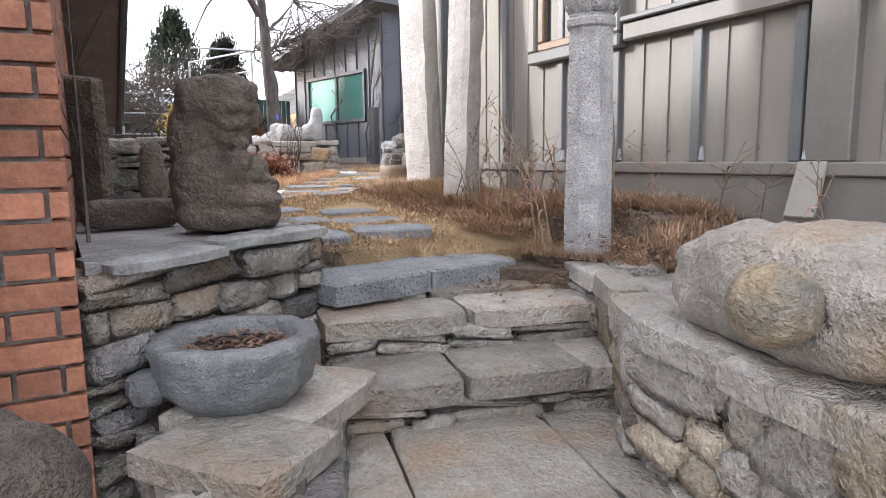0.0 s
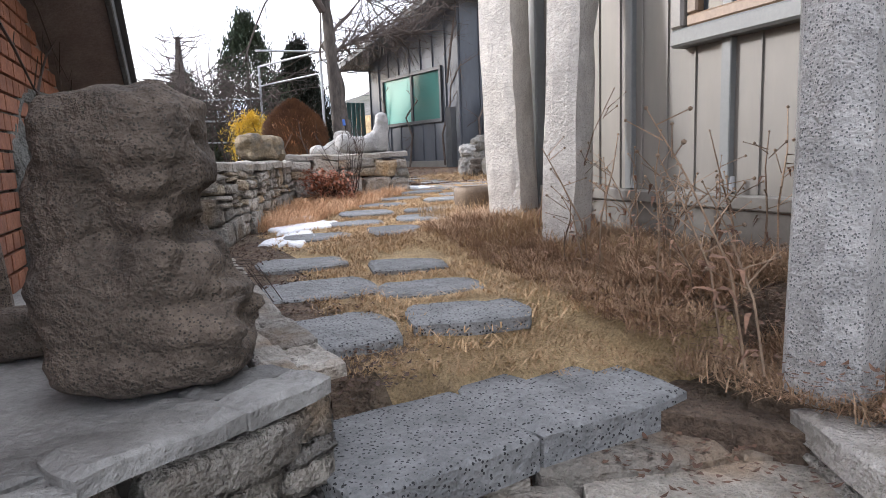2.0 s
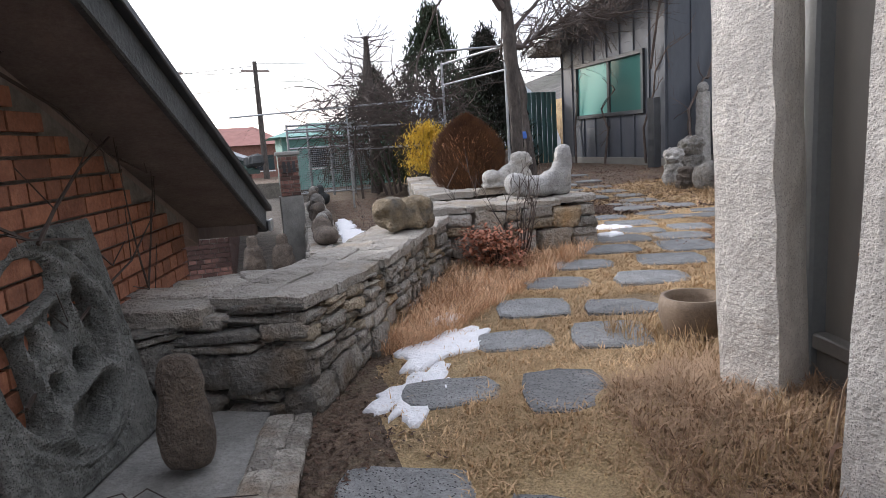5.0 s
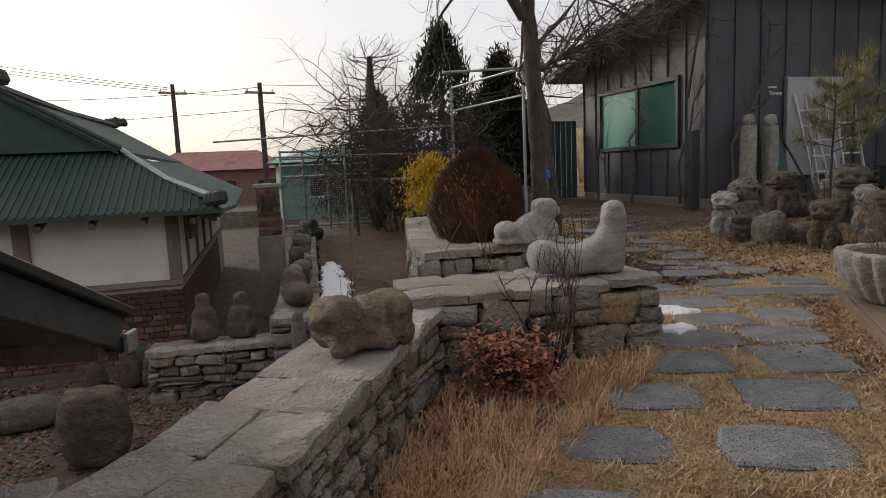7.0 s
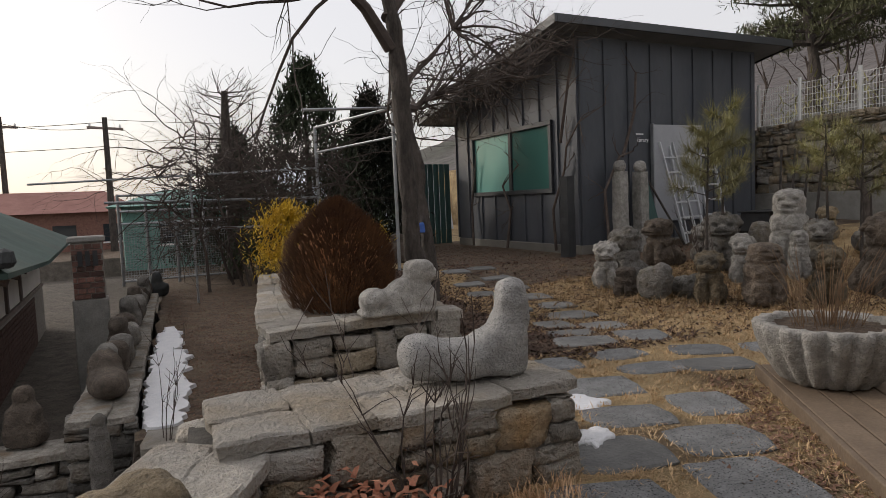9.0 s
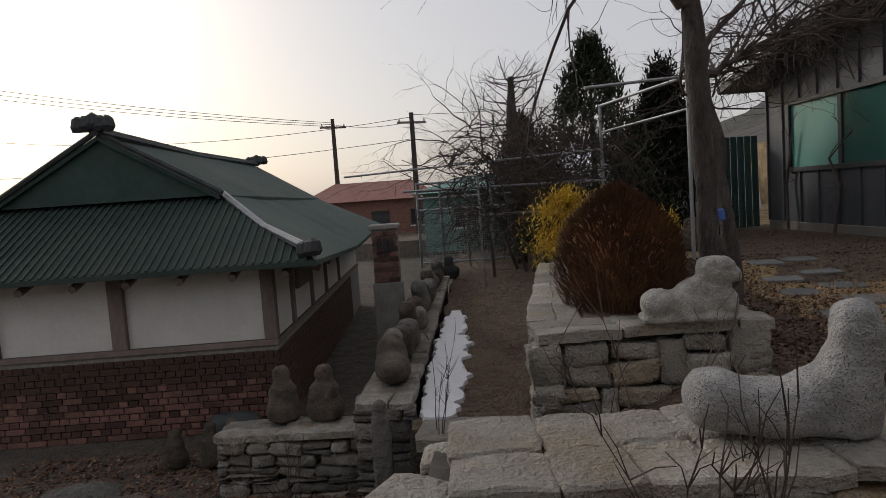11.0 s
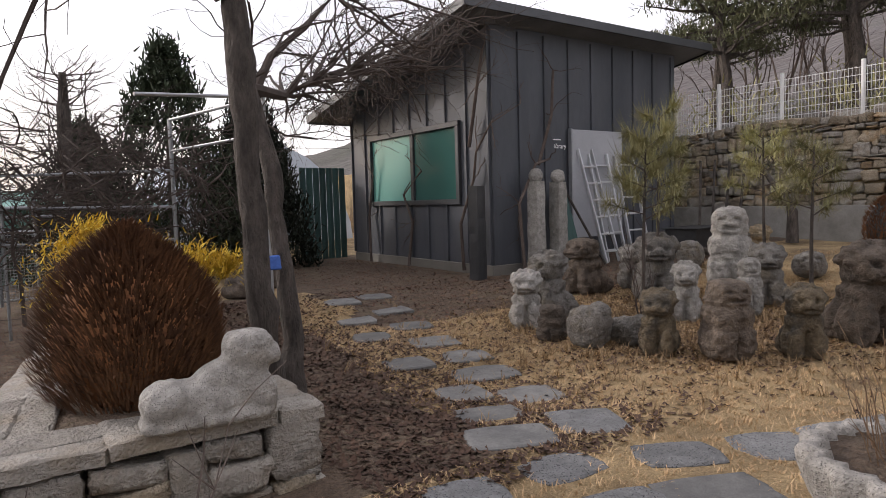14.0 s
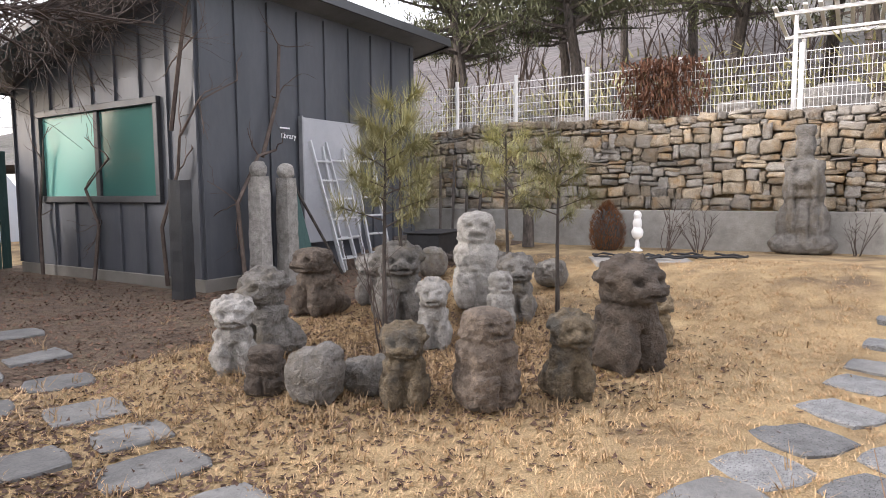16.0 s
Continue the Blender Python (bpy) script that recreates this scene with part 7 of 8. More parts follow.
# bare shrubs
def bare_shrub(x, y, z, h, spread, n, label, r0=0.008, twigs=5):
    t = thing("bare_shrub", label, "shrub", (x, y, z), 0, "bare shrubs")
    v, f = [], []
    for k in range(n):
        a = rg.uniform(0, 6.28)
        p = Vector((math.cos(a) * 0.04, math.sin(a) * 0.04, 0))
        d = Vector((math.cos(a) * spread * rg.uniform(0.2, 1), math.sin(a) * spread * rg.uniform(0.2, 1), 1.0)).normalized()
        L = h * rg.uniform(0.6, 1.05)
        pts = [p]
        for i in range(5):
            d = (d + Vector((rg.gauss(0, 0.13), rg.gauss(0, 0.13), 0.03))).normalized()
            pts.append(pts[-1] + d * L / 5)
        add_tube(v, f, pts, [r0 * (1 - 0.15 * i) for i in range(6)], 4)
        for j in range(twigs):
            b = pts[rg.randrange(2, 6)]
            e = (d + Vector((rg.gauss(0, 0.6), rg.gauss(0, 0.6), rg.gauss(0.2, 0.3)))).normalized() * L * rg.uniform(0.12, 0.3)
            add_tube(v, f, [b, b + e * 0.5 + Vector((rg.gauss(0, 0.01), rg.gauss(0, 0.01), 0.01)), b + e], [r0 * 0.5, r0 * 0.35, r0 * 0.2], 3)
    part("stem_mass", from_lists(v, f), M_TWIG, t)
bare_shrub(3.62, 6.38, 0.58, 0.75, 0.45, 11, "leafless shrub in front of the ram wall", 0.006, 7)
bare_shrub(3.8, 7.5, 0.35, 1.05, 0.35, 6, "leafless shrub behind the ram wall", 0.007, 8)
bare_shrub(2.95, 9.15, 0.2, 0.7, 0.4, 4, "thin leafless shrub by the terrace steps", 0.005, 6)
bare_shrub(1.9, 9.35, -0.42, 0.7, 0.5, 6, "leafless shrub in front of the court wall", 0.006, 6)
bare_shrub(14.6, 8.6, 1.03, 0.7, 0.6, 9, "leafless shrub against the concrete footing", 0.009, 6)
bare_shrub(14.6, 9.05, 1.03, 0.8, 0.5, 8, "leafless shrub beside the figurine", 0.009, 6)
bare_shrub(14.7, 6.7, 1.07, 0.6, 0.5, 7, "leafless shrub beside the standing figure", 0.008, 6)
bare_shrub(6.95, 7.05, 0.6, 0.42, 0.5, 4, "thin dry stalks at the lawn edge", 0.003, 2)
bare_shrub(9.0, 9.9, 0.6, 0.9, 0.25, 7, "thin dry stems between the statues", 0.006, 8)

# bare trees
def grow(v, f, p, d, length, r, depth, bendy, spread, sides, kids, up=0.05):
    pts, radii = [Vector(p)], [r]
    n = 5
    for i in range(n):
        d = (d + Vector((rg.gauss(0, bendy), rg.gauss(0, bendy), rg.gauss(up, bendy)))).normalized()
        pts.append(pts[-1] + d * length / n)
        radii.append(r * (1 - 0.5 * (i + 1) / n))
    add_tube(v, f, pts, radii, sides)
    if depth > 0:
        for k in range(kids):
            i = rg.randrange(2, n + 1)
            a = Vector((rg.gauss(0, 1), rg.gauss(0, 1), rg.gauss(0.1, 0.6))).normalized()
            grow(v, f, pts[i], (d + a * spread).normalized(), length * rg.uniform(0.45, 0.75), radii[i] * 0.62, depth - 1, bendy * 1.15, spread, max(3, sides - 2), kids, up)
tree = thing("bare_tree", "leafless twin-trunked garden tree with dark rough bark", "tree")
def gnarled(pts, radii, sides, seed):
    """A knobbly stem: finer rings with swellings and slight bends."""
    P, Q, n = [], [], 5
    for k in range(len(pts) - 1):
        a, b = Vector(pts[k]), Vector(pts[k + 1])
        for m in range(n):
            q = m / n
            c = a.lerp(b, q)
            w = noise.noise(Vector((seed, c.z * 3.1, 0)))
            P.append(tuple(c + Vector((w, noise.noise(Vector((seed + 5, c.z * 2.7, 0))), 0)) * 0.022))
            Q.append((radii[k] + (radii[k + 1] - radii[k]) * q) * (1.0 + 0.22 * noise.noise(Vector((seed + 9, c.z * 6.0, 0)))))
    P.append(pts[-1])
    Q.append(radii[-1])
    return roughen(tube(P, Q, sides), 0.02, 11, seed)
part("trunk", gnarled([(5.13, 9.66, 0.52), (5.09, 9.63, 0.9), (5.05, 9.60, 1.5), (5.02, 9.60, 2.1), (5.0, 9.6, 2.7), (4.98, 9.6, 3.2), (4.91, 9.62, 3.7)], [0.12, 0.082, 0.074, 0.072, 0.084, 0.066, 0.055], 14, 3.0), M_BARK, tree, smooth=True)
part("second_trunk", gnarled([(5.27, 9.74, 0.52), (5.33, 9.8, 1.0), (5.29, 9.86, 1.6), (5.27, 9.95, 2.2), (5.2, 10.1, 2.72)], [0.095, 0.066, 0.058, 0.056, 0.054], 12, 8.0), M_BARK, tree, smooth=True)
v, f = [], []
def limb(pts, radii):
    add_tube(v, f, [Vector(q) for q in pts], radii, 7)
limb([(5.2, 10.1, 2.7), (5.45, 10.8, 2.78), (5.95, 11.4, 2.84), (6.5, 12.0, 3.1), (7.3, 12.6, 3.45)], [0.055, 0.05, 0.045, 0.035, 0.02])
limb([(5.6, 11.05, 2.82), (5.75, 11.1, 3.1), (6.1, 11.2, 3.4), (6.6, 11.4, 3.9)], [0.04, 0.035, 0.03, 0.015])
limb([(4.93, 9.6, 3.05), (4.7, 9.55, 3.35), (4.45, 9.5, 3.55), (4.05, 9.4, 4.0)], [0.06, 0.05, 0.04, 0.02])
limb([(4.86, 9.62, 3.6), (4.9, 9.7, 4.1), (4.85, 9.8, 4.8)], [0.06, 0.045, 0.02])
limb([(4.9, 9.6, 3.3), (5.25, 9.85, 3.7), (5.6, 10.3, 4.2)], [0.05, 0.04, 0.02])
for p, d, n in (((6.5, 12.0, 3.1), (0.7, 0.5, 0.3), 7), ((6.0, 11.45, 2.86), (0.6, 0.7, 0.5), 6), ((7.2, 12.5, 3.4), (0.8, 0.4, 0.2), 8), ((6.5, 11.4, 3.8), (0.6, 0.3, 0.5), 7), ((4.15, 9.45, 3.9), (-0.5, -0.1, 0.5), 5), ((4.5, 9.52, 3.5), (-0.7, 0.1, 0.2), 4), ((4.86, 9.8, 4.6), (0, 0.1, 1), 5), ((5.5, 10.2, 4.1), (0.4, 0.3, 0.7), 5), ((5.3, 10.6, 2.75), (0.2, 0.3, -0.2), 2), ((7.9, 12.9, 3.5), (0.9, 0.4, 0.1), 6)):
    for k in range(int(n * 2.0)):
        grow(v, f, Vector(p), (Vector(d) + Vector((rg.gauss(0, 0.45), rg.gauss(0, 0.45), rg.gauss(0, 0.35)))).normalized(), rg.uniform(0.7, 1.5), 0.017, 2, 0.18, 0.8, 5, 4, 0.0)
part("branch_mass", from_lists(v, f), M_TWIG, tree, "fine tangled leafless branches")
# hanging dry twigs over the shed's roof edge
v, f = [], []
for k in range(150):
    y = rg.uniform(13.4, 18.3)
    x = 9.3 + rg.uniform(-0.15, 0.25)
    z = 4.6 - 0.185 * (y - 13.49) + rg.uniform(-0.05, 0.12)
    d = Vector((rg.gauss(-0.2, 0.5), rg.gauss(0, 0.6), rg.gauss(0.0, 0.4))).normalized()
    grow(v, f, Vector((x, y, z)), d, rg.uniform(0.3, 1.0), 0.012, 1, 0.25, 0.8, 4, 3, -0.1)
for k in range(14):
    y = rg.uniform(14.2, 17.5)
    x = 9.35
    z = 4.45 - 0.185 * (y - 13.49)
    grow(v, f, Vector((x, y, z)), Vector((0.05, 0, -1)), rg.uniform(0.2, 0.5), 0.012, 1, 0.08, 0.3, 4, 2, -0.15)
vn = thing("dead_vine", "tangle of dead vine twigs along the shed eave", "vine")
part("twig_mass", from_lists(v, f), M_TWIG, vn)
# thin climbing stems on the shed walls
v, f = [], []
for pts in ([(9.98, 14.15, 0.75), (9.9, 14.1, 1.5), (9.95, 13.8, 2.2), (9.85, 13.6, 2.6), (9.9, 13.3, 3.0), (10.4, 13.2, 3.3)], [(9.9, 15.7, 0.72), (9.95, 15.6, 1.5), (9.9, 15.8, 2.0), (9.9, 15.2, 2.4)], [(9.9, 17.1, 0.72), (9.95, 17.2, 1.6), (9.95, 17.0, 2.4)], [(10.35, 13.1, 0.72), (10.3, 13.15, 1.8), (10.7, 13.2, 2.4), (11.1, 13.3, 2.5)], [(10.9, 13.35, 2.4), (11.2, 13.35, 3.2), (11.25, 13.35, 3.9)], [(9.95, 13.9, 2.7), (9.9, 13.6, 3.6), (9.93, 13.5, 4.1)]):
    add_tube(v, f, [Vector(q) for q in pts], [0.03 - 0.004 * k for k in range(len(pts))], 5)
    for k in range(5):
        grow(v, f, Vector(pts[rg.randrange(1, len(pts))]), Vector((rg.gauss(0, 0.3), rg.gauss(0, 0.7), rg.gauss(0.4, 0.5))).normalized(), rg.uniform(0.3, 0.6), 0.01, 1, 0.2, 0.7, 4, 2)
cv = thing("climbing_stems", "bare climbing stems on the shed walls", "vine")
part("stem_mass", from_lists(v, f), M_TWIG, cv)
# far thicket of vines over the pergola
th_ = thing("vine_thicket", "dense leafless vine thicket over the pergola", "thicket")
v, f = [], []
for k in range(250):
    p = Vector((rg.uniform(3.4, 6.4), rg.uniform(14.8, 17.0), rg.uniform(1.4, 3.0)))
    grow(v, f, p, Vector((rg.gauss(0, 1), rg.gauss(0, 1), rg.gauss(0.1, 0.5))).normalized(), rg.uniform(0.6, 1.4), 0.014, 2, 0.2, 0.8, 4, 3, -0.02)
for k in range(14):
    x, y = rg.uniform(4.0, 6.2), rg.uniform(15.2, 17)
    grow(v, f, Vector((x, y, 0.4)), Vector((rg.gauss(0, 0.15), 0, 1)).normalized(), 1.6, 0.03, 2, 0.12, 0.6, 5, 3)
part("twig_mass", from_lists(v, f), M_TWIG, th_)
snag = thing("topped_tree", "tall topped tree wrapped in dead twigs", "tree", (4.9, 18.5, 0.3))
part("trunk", roughen(tube([(0, 0, 0), (0.05, 0, 1.5), (0, 0, 3.0), (0.03, 0, 3.9)], [0.16, 0.13, 0.12, 0.06], 9), 0.02, 6), M_BARK, snag)
v, f = [], []
for k in range(60):
    z = rg.uniform(1.6, 3.9)
    grow(v, f, Vector((0, 0, z)), Vector((rg.gauss(0, 1), rg.gauss(0, 1), rg.gauss(0.5, 0.5))).normalized(), rg.uniform(0.4, 1.0), 0.016, 1, 0.2, 0.7, 4, 3)
part("twig_mass", from_lists(v, f), M_TWIG, snag)

# conifers
def needle_mass(v, f, c, n, rad, ln, w, up=0.3):
    for _ in range(n):
        d = Vector((rg.gauss(0, 1), rg.gauss(0, 1), rg.gauss(up, 0.8))).normalized()
        p = Vector(c) + Vector((rg.gauss(0, rad[0]), rg.gauss(0, rad[1]), rg.gauss(0, rad[2])))
        blade(v, f, p, d * ln * rg.uniform(0.6, 1.2), w, 0.0)
def cone_tree(x, y, z, h, r, label, material=M_CONIFER):
    t = thing("conifer", label, "tree", (x, y, z), 0, "dark conifers")
    part("trunk", tube([(0, 0, 0), (0, 0, h * 0.9)], [0.1, 0.02], 7), M_BARK, t)
    v, f = [], []
    for k in range(760):
        q = rg.random() ** 1.15
        a = rg.uniform(0, 6.28)
        rr_ = r * (1 - q) ** 0.85 * rg.uniform(0.55, 1.12)
        c = (math.cos(a) * rr_, math.sin(a) * rr_, h * (0.08 + 0.92 * q))
        needle_mass(v, f, c, 16, (0.10, 0.10, 0.12), 0.17, 0.02, 0.7)
    part("crown", from_lists(v, f), material, t)
cone_tree(6.35, 17.6, 0.3, 4.3, 1.7, "tall dark conical conifer behind the pergola")
cone_tree(7.9, 18.0, 0.4, 3.7, 1.25, "dark conifer beside the metal frame")
cone_tree(5.4, 20.5, 0.3, 3.2, 1.6, "dark conifer behind the vine thicket")
cone_tree(9.4, 22.3, 0.5, 4.2, 1.6, "low dark conifer in front of the greenhouse")
def topiary(x, y, z, rx, ry, h, material, inner, label, n=5200, name="clipped_conifer", cat="shrub"):
    t = thing(name, label, cat, (x, y, z))
    core_ = lathe([(rx * 0.5, 0.0), (rx * 0.8, h * 0.2), (rx * 0.82, h * 0.42), (rx * 0.6, h * 0.7), (rx * 0.25, h * 0.9)], 18)
    part("core", roughen(core_, 0.03, 5), inner, t, smooth=True)
    v, f = [], []
    for _ in range(n):
        q, a = rg.random(), rg.uniform(0, 6.28)
        zz = h * q
        prof = math.sqrt(max(0.0, 1 - ((q - 0.3) / 0.5) ** 2)) if q < 0.3 else max(0.0, 1 - ((q - 0.3) / 0.7) ** 2.8)
        k = prof * rg.uniform(0.86, 1.02) * (1 + 0.06 * noise.noise(Vector((a * 1.5, q * 4, x))))
        p = Vector((math.cos(a) * rx * k, math.sin(a) * ry * k, zz))
        d = Vector((math.cos(a) * 0.7, math.sin(a) * 0.7, 0.9 + rg.gauss(0, 0.3))).normalized() * rg.uniform(0.04, 0.085)
        blade(v, f, p, d, 0.006, 0.0)
    part("foliage", from_lists(v, f), material, t)
topiary(4.31, 9.42, 0.94, 0.43, 0.43, 0.84, M_RUST, M_RUST, "egg-shaped clipped conifer, rust-brown in winter", 12000)
def yellow_bush(x, y, z):
    t = thing("yellow_conifer", "bright golden-yellow conifer bush on the planter", "shrub", (x, y, z))
    v, f, w_, g_ = [], [], [], []
    for cx, cy, cz, s in ((0, 0, 0.45, 0.2), (-0.25, 0.05, 0.62, 0.19), (-0.1, -0.1, 0.3, 0.2), (0.25, 0, 0.42, 0.19), (0.5, 0.1, 0.45, 0.16), (-0.3, -0.05, 0.3, 0.18), (0.1, 0.1, 0.6, 0.15), (0.7, 0.1, 0.42, 0.12), (-0.15, 0, 0.74, 0.12)):
        add_tube(w_, g_, [Vector((0, 0, 0)), Vector((cx * 0.5, cy * 0.5, cz * 0.5)), Vector((cx, cy, cz))], [0.03, 0.02, 0.01], 5)
        needle_mass(v, f, (cx, cy, cz), 900, (s * 0.55, s * 0.55, s * 0.5), 0.075, 0.005, 0.6)
    part("stem_mass", from_lists(w_, g_), M_BARK, t)
    part("foliage", from_lists(v, f), M_YELLOW, t)
    return t
yellow_bush(4.62, 11.6, 0.93).scale = (1.2, 1.2, 1.0)
def pine_sapling(x, y, h, tufts, label, rad=0.26):
    z = upper_z(x, y) - 0.01
    t = thing("pine_sapling", label, "tree", (x, y, z), 0, "pine saplings")
    lean = rg.uniform(-0.12, 0.12)
    part("stem", tube([(0, 0, 0), (lean * 0.4, 0.01, h * 0.4), (lean, 0, h * 0.95)], [0.024, 0.018, 0.008], 6), M_BARK, t)
    v, f, w_, g_ = [], [], [], []
    for k in range(tufts):
        q = 0.55 + 0.45 * k / tufts
        a = k * 2.4
        L = rad * (1.25 - q) * 1.9
        b = Vector((lean * q, 0, h * q * 0.95))
        e = b + Vector((math.cos(a) * L, math.sin(a) * L, 0.12))
        add_tube(w_, g_, [b, e], [0.008, 0.004], 4)
        for s in (0.45, 0.7, 0.9, 1.0):
            c = b.lerp(e, s)
            for _ in range(36):
                d = (Vector((math.cos(a), math.sin(a), 0.3)) * 0.6 + Vector((rg.gauss(0, 0.6), rg.gauss(0, 0.6), rg.gauss(-0.1, 0.5)))).normalized()
                blade(v, f, c, d * rg.uniform(0.13, 0.27), 0.0034, -0.05)
    part("twig_mass", from_lists(w_, g_), M_TWIG, t)
    part("needles", from_lists(v, f), M_PINE, t)
pine_sapling(9.25, 10.1, 1.95, 15, "slender pine sapling with drooping needle tufts", 0.30)
pine_sapling(9.9, 10.4, 2.3, 11, "slender pine sapling among the statues", 0.26)
pine_sapling(11.0, 9.25, 1.75, 10, "leaning pine sapling with a tufted crown", 0.28)
pine_sapling(12.0, 10.3, 1.9, 12, "pine sapling near the stone wall", 0.34)
bt = thing("bent_tree", "crooked leafless shrub tree before the stone wall", "tree", (14.3, 11.1, 1.05))
v, f = [], []
add_tube(v, f, [Vector((0, 0, 0)), Vector((0, 0, 0.5)), Vector((-0.05, 0.1, 0.8)), Vector((0, -0.4, 1.1)), Vector((0, -0.7, 1.25))], [0.10, 0.08, 0.06, 0.04, 0.02], 7)
add_tube(v, f, [Vector((0, 0, 0.6)), Vector((0, 0.35, 1.0)), Vector((0, 0.7, 1.5))], [0.06, 0.04, 0.02], 6)
for k in range(16):
    grow(v, f, Vector((rg.gauss(0, 0.1), rg.uniform(-0.6, 0.6), rg.uniform(0.9, 1.4))), Vector((rg.gauss(0, 0.4), rg.gauss(0, 0.8), 0.6)).normalized(), 0.5, 0.012, 1, 0.2, 0.7, 4, 2)
part("trunk", from_lists(v, f), M_BARK, bt)
topiary(14.55, 9.9, 1.03, 0.28, 0.26, 0.72, M_RUST, M_BARK, "dark rust-brown shrub before the wall footing", 1500, "winter_shrub")
# hanging rusty creeper on the fence
cr = thing("rusty_creeper", "rust-brown creeper hanging over the fence", "creeper", (15.36, 9.35, 3.55))
v, f = [], []
for _ in range(2600):
    p = Vector((rg.gauss(0, 0.12), rg.gauss(0, 0.36), rg.uniform(-0.45, 0.42)))
    if abs(p.y) > 0.75 - 0.35 * abs(p.z):
        continue
    blade(v, f, p, Vector((rg.gauss(-0.2, 0.3), rg.gauss(0, 0.4), rg.gauss(-0.6, 0.4))).normalized() * rg.uniform(0.06, 0.14), 0.013, 0.02)
part("foliage", from_lists(v, f), M_CREEPER, cr)
# dead poles leaning on the tall wall
for k in range(4):
    q = link("leaning_stake", tube([(14.6, 12.2 + 0.25 * k, 1.05), (15.1, 12.35 + 0.3 * k, 2.5)], 0.025, 6), M_BARK)
    tagged(q, "rough wooden stake leaning on the stone wall", "stake", "leaning stakes")

# ---- slope above the tall wall ----
hv, hf = [], []
NX, NY = 26, 44
for j in range(NY):
    for i in range(NX):
        x, y = 15.9 + i * i * 0.16, -40 + j * 3.2
        d = x - 15.9
        z = 2.98 + min(d * 0.06, 1.2) + max(0, d - 6) * 0.34 * (0.65 + 0.35 * math.exp(-((y - 14) / 40) ** 2)) + noise.noise(Vector((x * 0.08, y * 0.08, 0))) * min(d * 0.10, 3.0)
        hv.append((x, y, z))
for j in range(NY - 1):
    for i in range(NX - 1):
        k = j * NX + i
        hf.append((k, k + 1, k + NX + 1, k + NX))
me = bpy.data.meshes.new("hillside")
me.from_pydata(hv, [], hf)
me.materials.append(M_HILL)
me.polygons.foreach_set("use_smooth", [True] * len(me.polygons))
tagged(new("hillside", me), "brown winter hillside rising behind the garden", "hill", kind="structure")
def pine(x, y, z, h, r, label, clumps=56):
    t = thing("pine_tree", label, "tree", (x, y, z), 0, "pines on the slope")
    bend = rg.uniform(-0.8, 0.8)
    pts = [Vector((0, 0, 0)), Vector((0.1, bend * 0.3, h * 0.35)), Vector((0, bend * 0.7, h * 0.65)), Vector((0.1, bend, h * 0.95))]
    part("trunk", roughen(tube(pts, [0.17, 0.14, 0.1, 0.04], 8), 0.03, 3), M_BARK, t)
    v, f, w_, g_ = [], [], [], []
    for k in range(clumps):
        q = rg.uniform(0.42, 1.0)
        a = rg.uniform(0, 6.28)
        L = r * rg.uniform(0.35, 1.0) * (1.25 - 0.6 * q)
        b = pts[1].lerp(pts[3], (q - 0.35) / 0.65)
        e = b + Vector((math.cos(a) * L, math.sin(a) * L, rg.uniform(-0.1, 0.5)))
        add_tube(w_, g_, [b, b.lerp(e, 0.5) + Vector((0, 0, rg.uniform(-0.15, 0.2))), e], [0.05, 0.035, 0.015], 4)
        for _ in range(7):
            c = b.lerp(e, rg.uniform(0.5, 1.05)) + Vector((rg.gauss(0, 0.22), rg.gauss(0, 0.22), rg.gauss(0.05, 0.08)))
            needle_mass(v, f, c, 20, (0.17, 0.17, 0.06), 0.22, 0.016, 0.8)
    part("limb_mass", from_lists(w_, g_), M_BARK, t)
    part("crown", from_lists(v, f), M_FARPINE, t)
for x, y, h, r in ((19.0, 15.0, 5.0, 2.4), (20.2, 12.4, 6.0, 3.0), (21.1, 9.3, 6.6, 3.2), (20.0, 6.4, 5.6, 2.8), (23.5, 14.0, 6.8, 3.0), (24.0, 7.5, 7.4, 3.2), (22.0, 3.5, 6.5, 2.8), (26.0, 11.0, 7.5, 3.2), (19.4, 4.2, 4.8, 2.2), (25.0, 2.5, 7.0, 3.0), (23.0, 18.0, 6.0, 2.8), (29.0, 14.0, 8.0, 3.2)):
    pine(x, y, 3.0 + max(0, x - 21.9) * 0.3, h, r, "gnarled green pine on the slope above the wall")
# undergrowth and rocks behind the fence
v, f = [], []
for k in range(140):
    x, y = rg.uniform(17.0, 30.0), rg.uniform(-2, 16)
    z = 3.0 + max(0, x - 21.9) * 0.33
    needle_mass(v, f, (x, y, z + rg.uniform(0.2, 1.0)), 60, (0.4, 0.4, 0.35), 0.3, 0.02, 0.8)
stuff("undergrowth", v, f, M_PINE, "olive bamboo and brush on the slope", "undergrowth")
v, f = [], []
for k in range(90):
    x, y = rg.uniform(20.0, 34.0), rg.uniform(-2, 20)
    z = 3.0 + max(0, x - 21.9) * 0.33
    grow(v, f, Vector((x, y, z)), Vector((rg.gauss(0, 0.1), rg.gauss(0, 0.1), 1)), rg.uniform(1.5, 3.0), 0.05, 2, 0.1, 0.6, 4, 3)
stuff("bare_wood", v, f, M_TWIG, "grey leafless saplings on the slope", "woods")
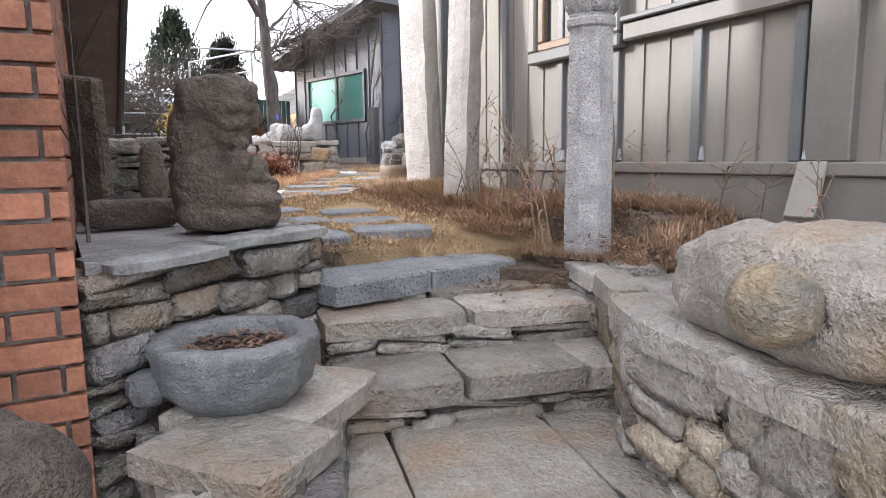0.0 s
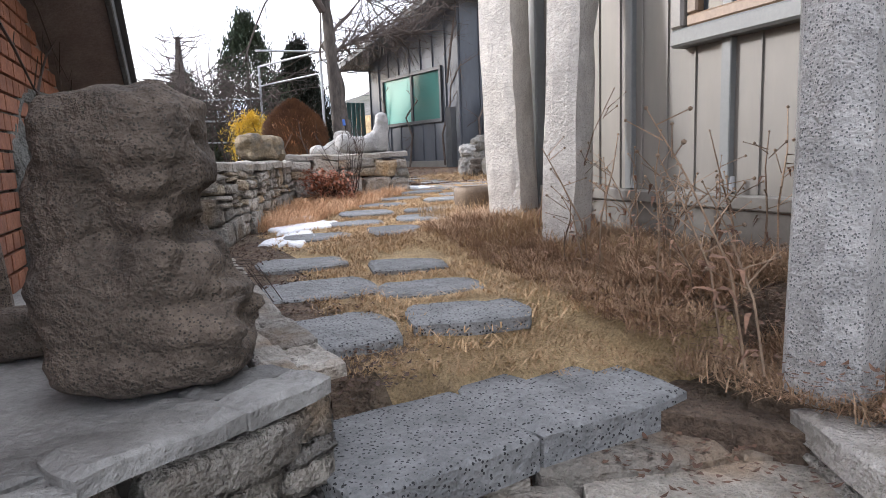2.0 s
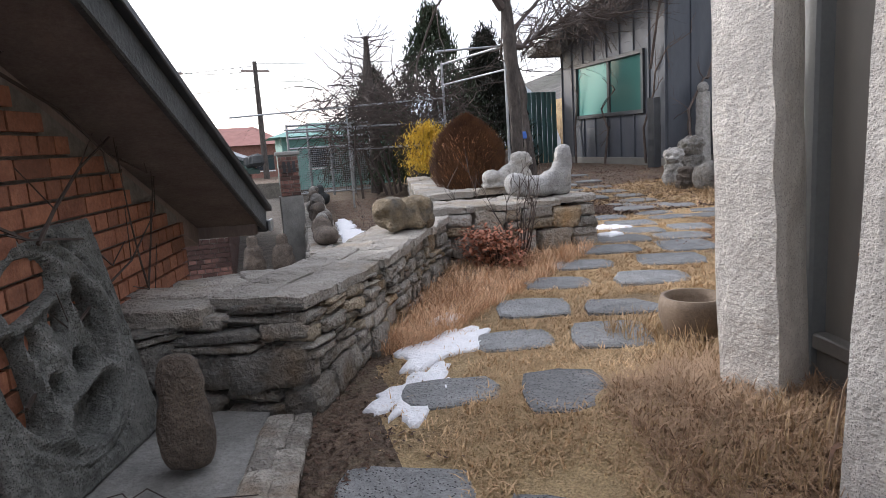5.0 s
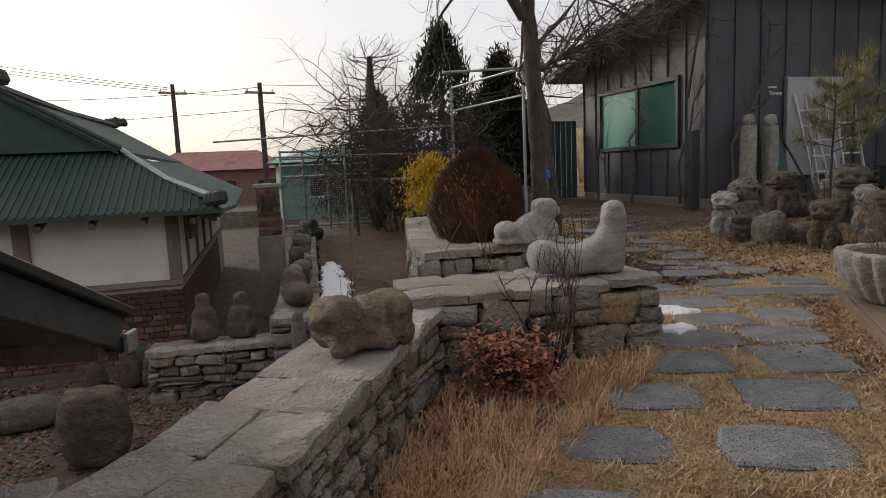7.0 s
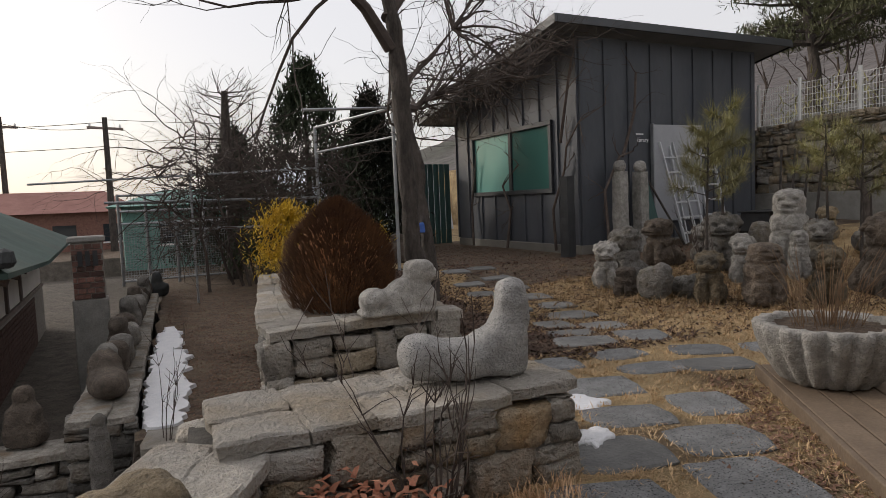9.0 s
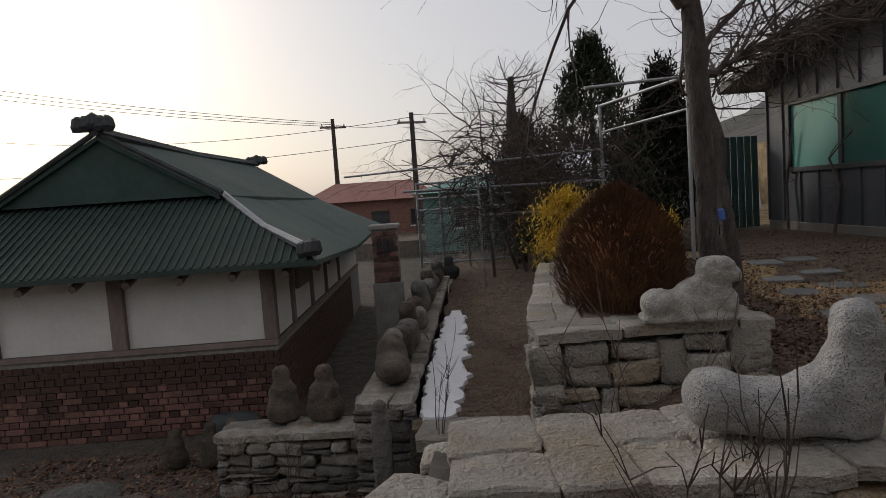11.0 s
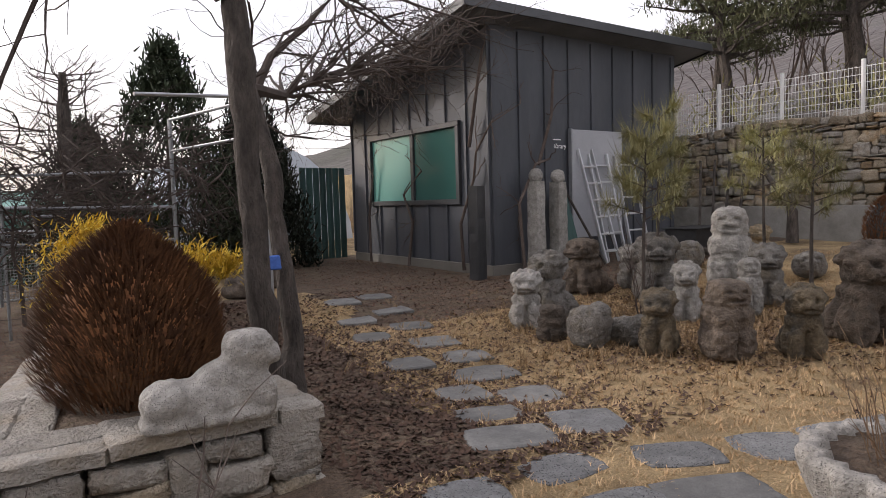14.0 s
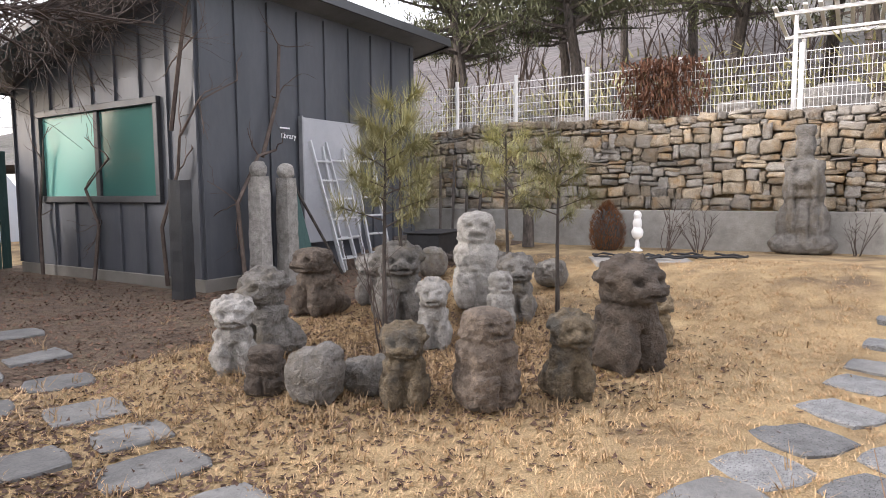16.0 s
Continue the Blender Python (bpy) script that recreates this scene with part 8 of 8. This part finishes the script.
for k in range(26):
    q = random.Random(200 + k)
    x, y = q.uniform(15.9, 17.6), q.uniform(4.0, 14.0)
    rk = new("garden_rock", rock_mesh(M_FIELD if k % 3 else M_STATUE_P, k % 10))
    rk.matrix_basis = Matrix.Translation((x, y, 3.1)) @ pose(0, 0, 0, 0, 0, q.uniform(0, 180)) @ Matrix.Diagonal((q.uniform(0.3, 0.7), q.uniform(0.3, 0.6), q.uniform(0.3, 0.6), 1))
    tagged(rk, "pale rock standing behind the fence", "rock", "rocks behind the fence")
pg = thing("white_pergola", "white slatted steel pergola on the upper terrace", "pergola", (16.4, 6.0, 3.02), 0)
for x, y in ((0, 1.6), (0, -1.2), (1.8, 1.6), (1.8, -1.2)):
    part("post", tube([(x, y, 0), (x, y, 1.55)], 0.032, 8), M_WHITE, pg)
for x in (0, 1.8):
    part("beam", box(x - 0.022, x + 0.022, -1.6, 1.9, 1.57, 1.63, 0.004), M_WHITE, pg)
part("brace_rail", box(-0.02, 0.02, -1.2, 1.6, 1.28, 1.32, 0.003), M_WHITE, pg)
for k in range(18):
    part("slat", box(-0.3, 2.1, -1.55 + 0.2 * k, -1.49 + 0.2 * k, 1.632, 1.66), M_WHITE, pg)
# creepers on the brick wall and the ledge
v, f = [], []
for k in range(16):
    a, b = Vector((1.12 + rg.uniform(-0.05, 0.1), 3.55 + rg.uniform(-0.1, 0.4), 0.575)), Vector((1.72 + rg.uniform(-0.05, 0.1), 3.3 + rg.uniform(-0.2, 0.5), 0.578))
    add_tube(v, f, [a, a.lerp(b, 0.2) + Vector((0, rg.gauss(0, 0.06), 0.02)), a.lerp(b, 0.4) + Vector((0, rg.gauss(0, 0.06), 0.015)), a.lerp(b, 0.6) + Vector((0, rg.gauss(0, 0.05), 0.02)), a.lerp(b, 0.8) + Vector((0, rg.gauss(0, 0.05), 0.01)), b, b + Vector((0.07, 0, -0.12))], 0.0022, 4)
iv = thing("creeper_stems", "thin dark creeper stems trailing over the ledge", "vine")
part("stem_mass", from_lists(v, f), M_TWIG, iv)
v, f = [], []
def on_brick(y, z):
    p = bh.matrix_basis @ Vector((0.055, y, z))
    return Vector(p)
for ya, za, yb, zb in ((2.4, 0.9, 3.6, 1.25), (3.3, 0.75, 3.75, 1.6), (3.5, 0.7, 3.3, 1.5), (2.2, 1.9, 3.6, 1.45), (2.6, 1.3, 3.4, 1.7), (2.0, 1.5, 3.2, 1.2), (0.7, 0.6, 1.5, 1.6)):
    pts = [on_brick(ya + (yb - ya) * t + rg.gauss(0, 0.04), za + (zb - za) * t + rg.gauss(0, 0.03)) for t in (0, 0.25, 0.5, 0.75, 1)]
    add_tube(v, f, pts, [0.007, 0.006, 0.005, 0.004, 0.003], 4)
    for k in range(4):
        b = pts[rg.randrange(1, 5)]
        e = b + Vector((0.01, rg.gauss(0, 0.15), rg.gauss(0.1, 0.1)))
        add_tube(v, f, [b, e], [0.003, 0.002], 3)
bv = thing("creeper_stems", "bare creeper stems clinging to the brick wall", "vine")
part("stem_mass", from_lists(v, f), M_TWIG, bv)
rag = link("blue_cloth", roughen(box(-0.045, 0.045, -0.015, 0.015, -0.05, 0.05, 0.008), 0.02, 9), M_BLUE)
rag.matrix_basis = pose(5.20, 9.76, 1.52, 0, 0, 10)
tagged(rag, "bright blue cloth tied round the trunk", "cloth")

finish_carvings()

# masses too fine to pick apart
JOINED = ("branch_mass", "stalk_mass", "stem_mass", "twig_mass", "limb_mass", "twigs", "stems", "branches", "leaves", "needles", "limbs", "stalks", "seed_mass", "leaf_mass", "foliage")
for o in bpy.data.objects:
    if o.name.split(".")[0] in JOINED:
        o["kind"] = "stuff"
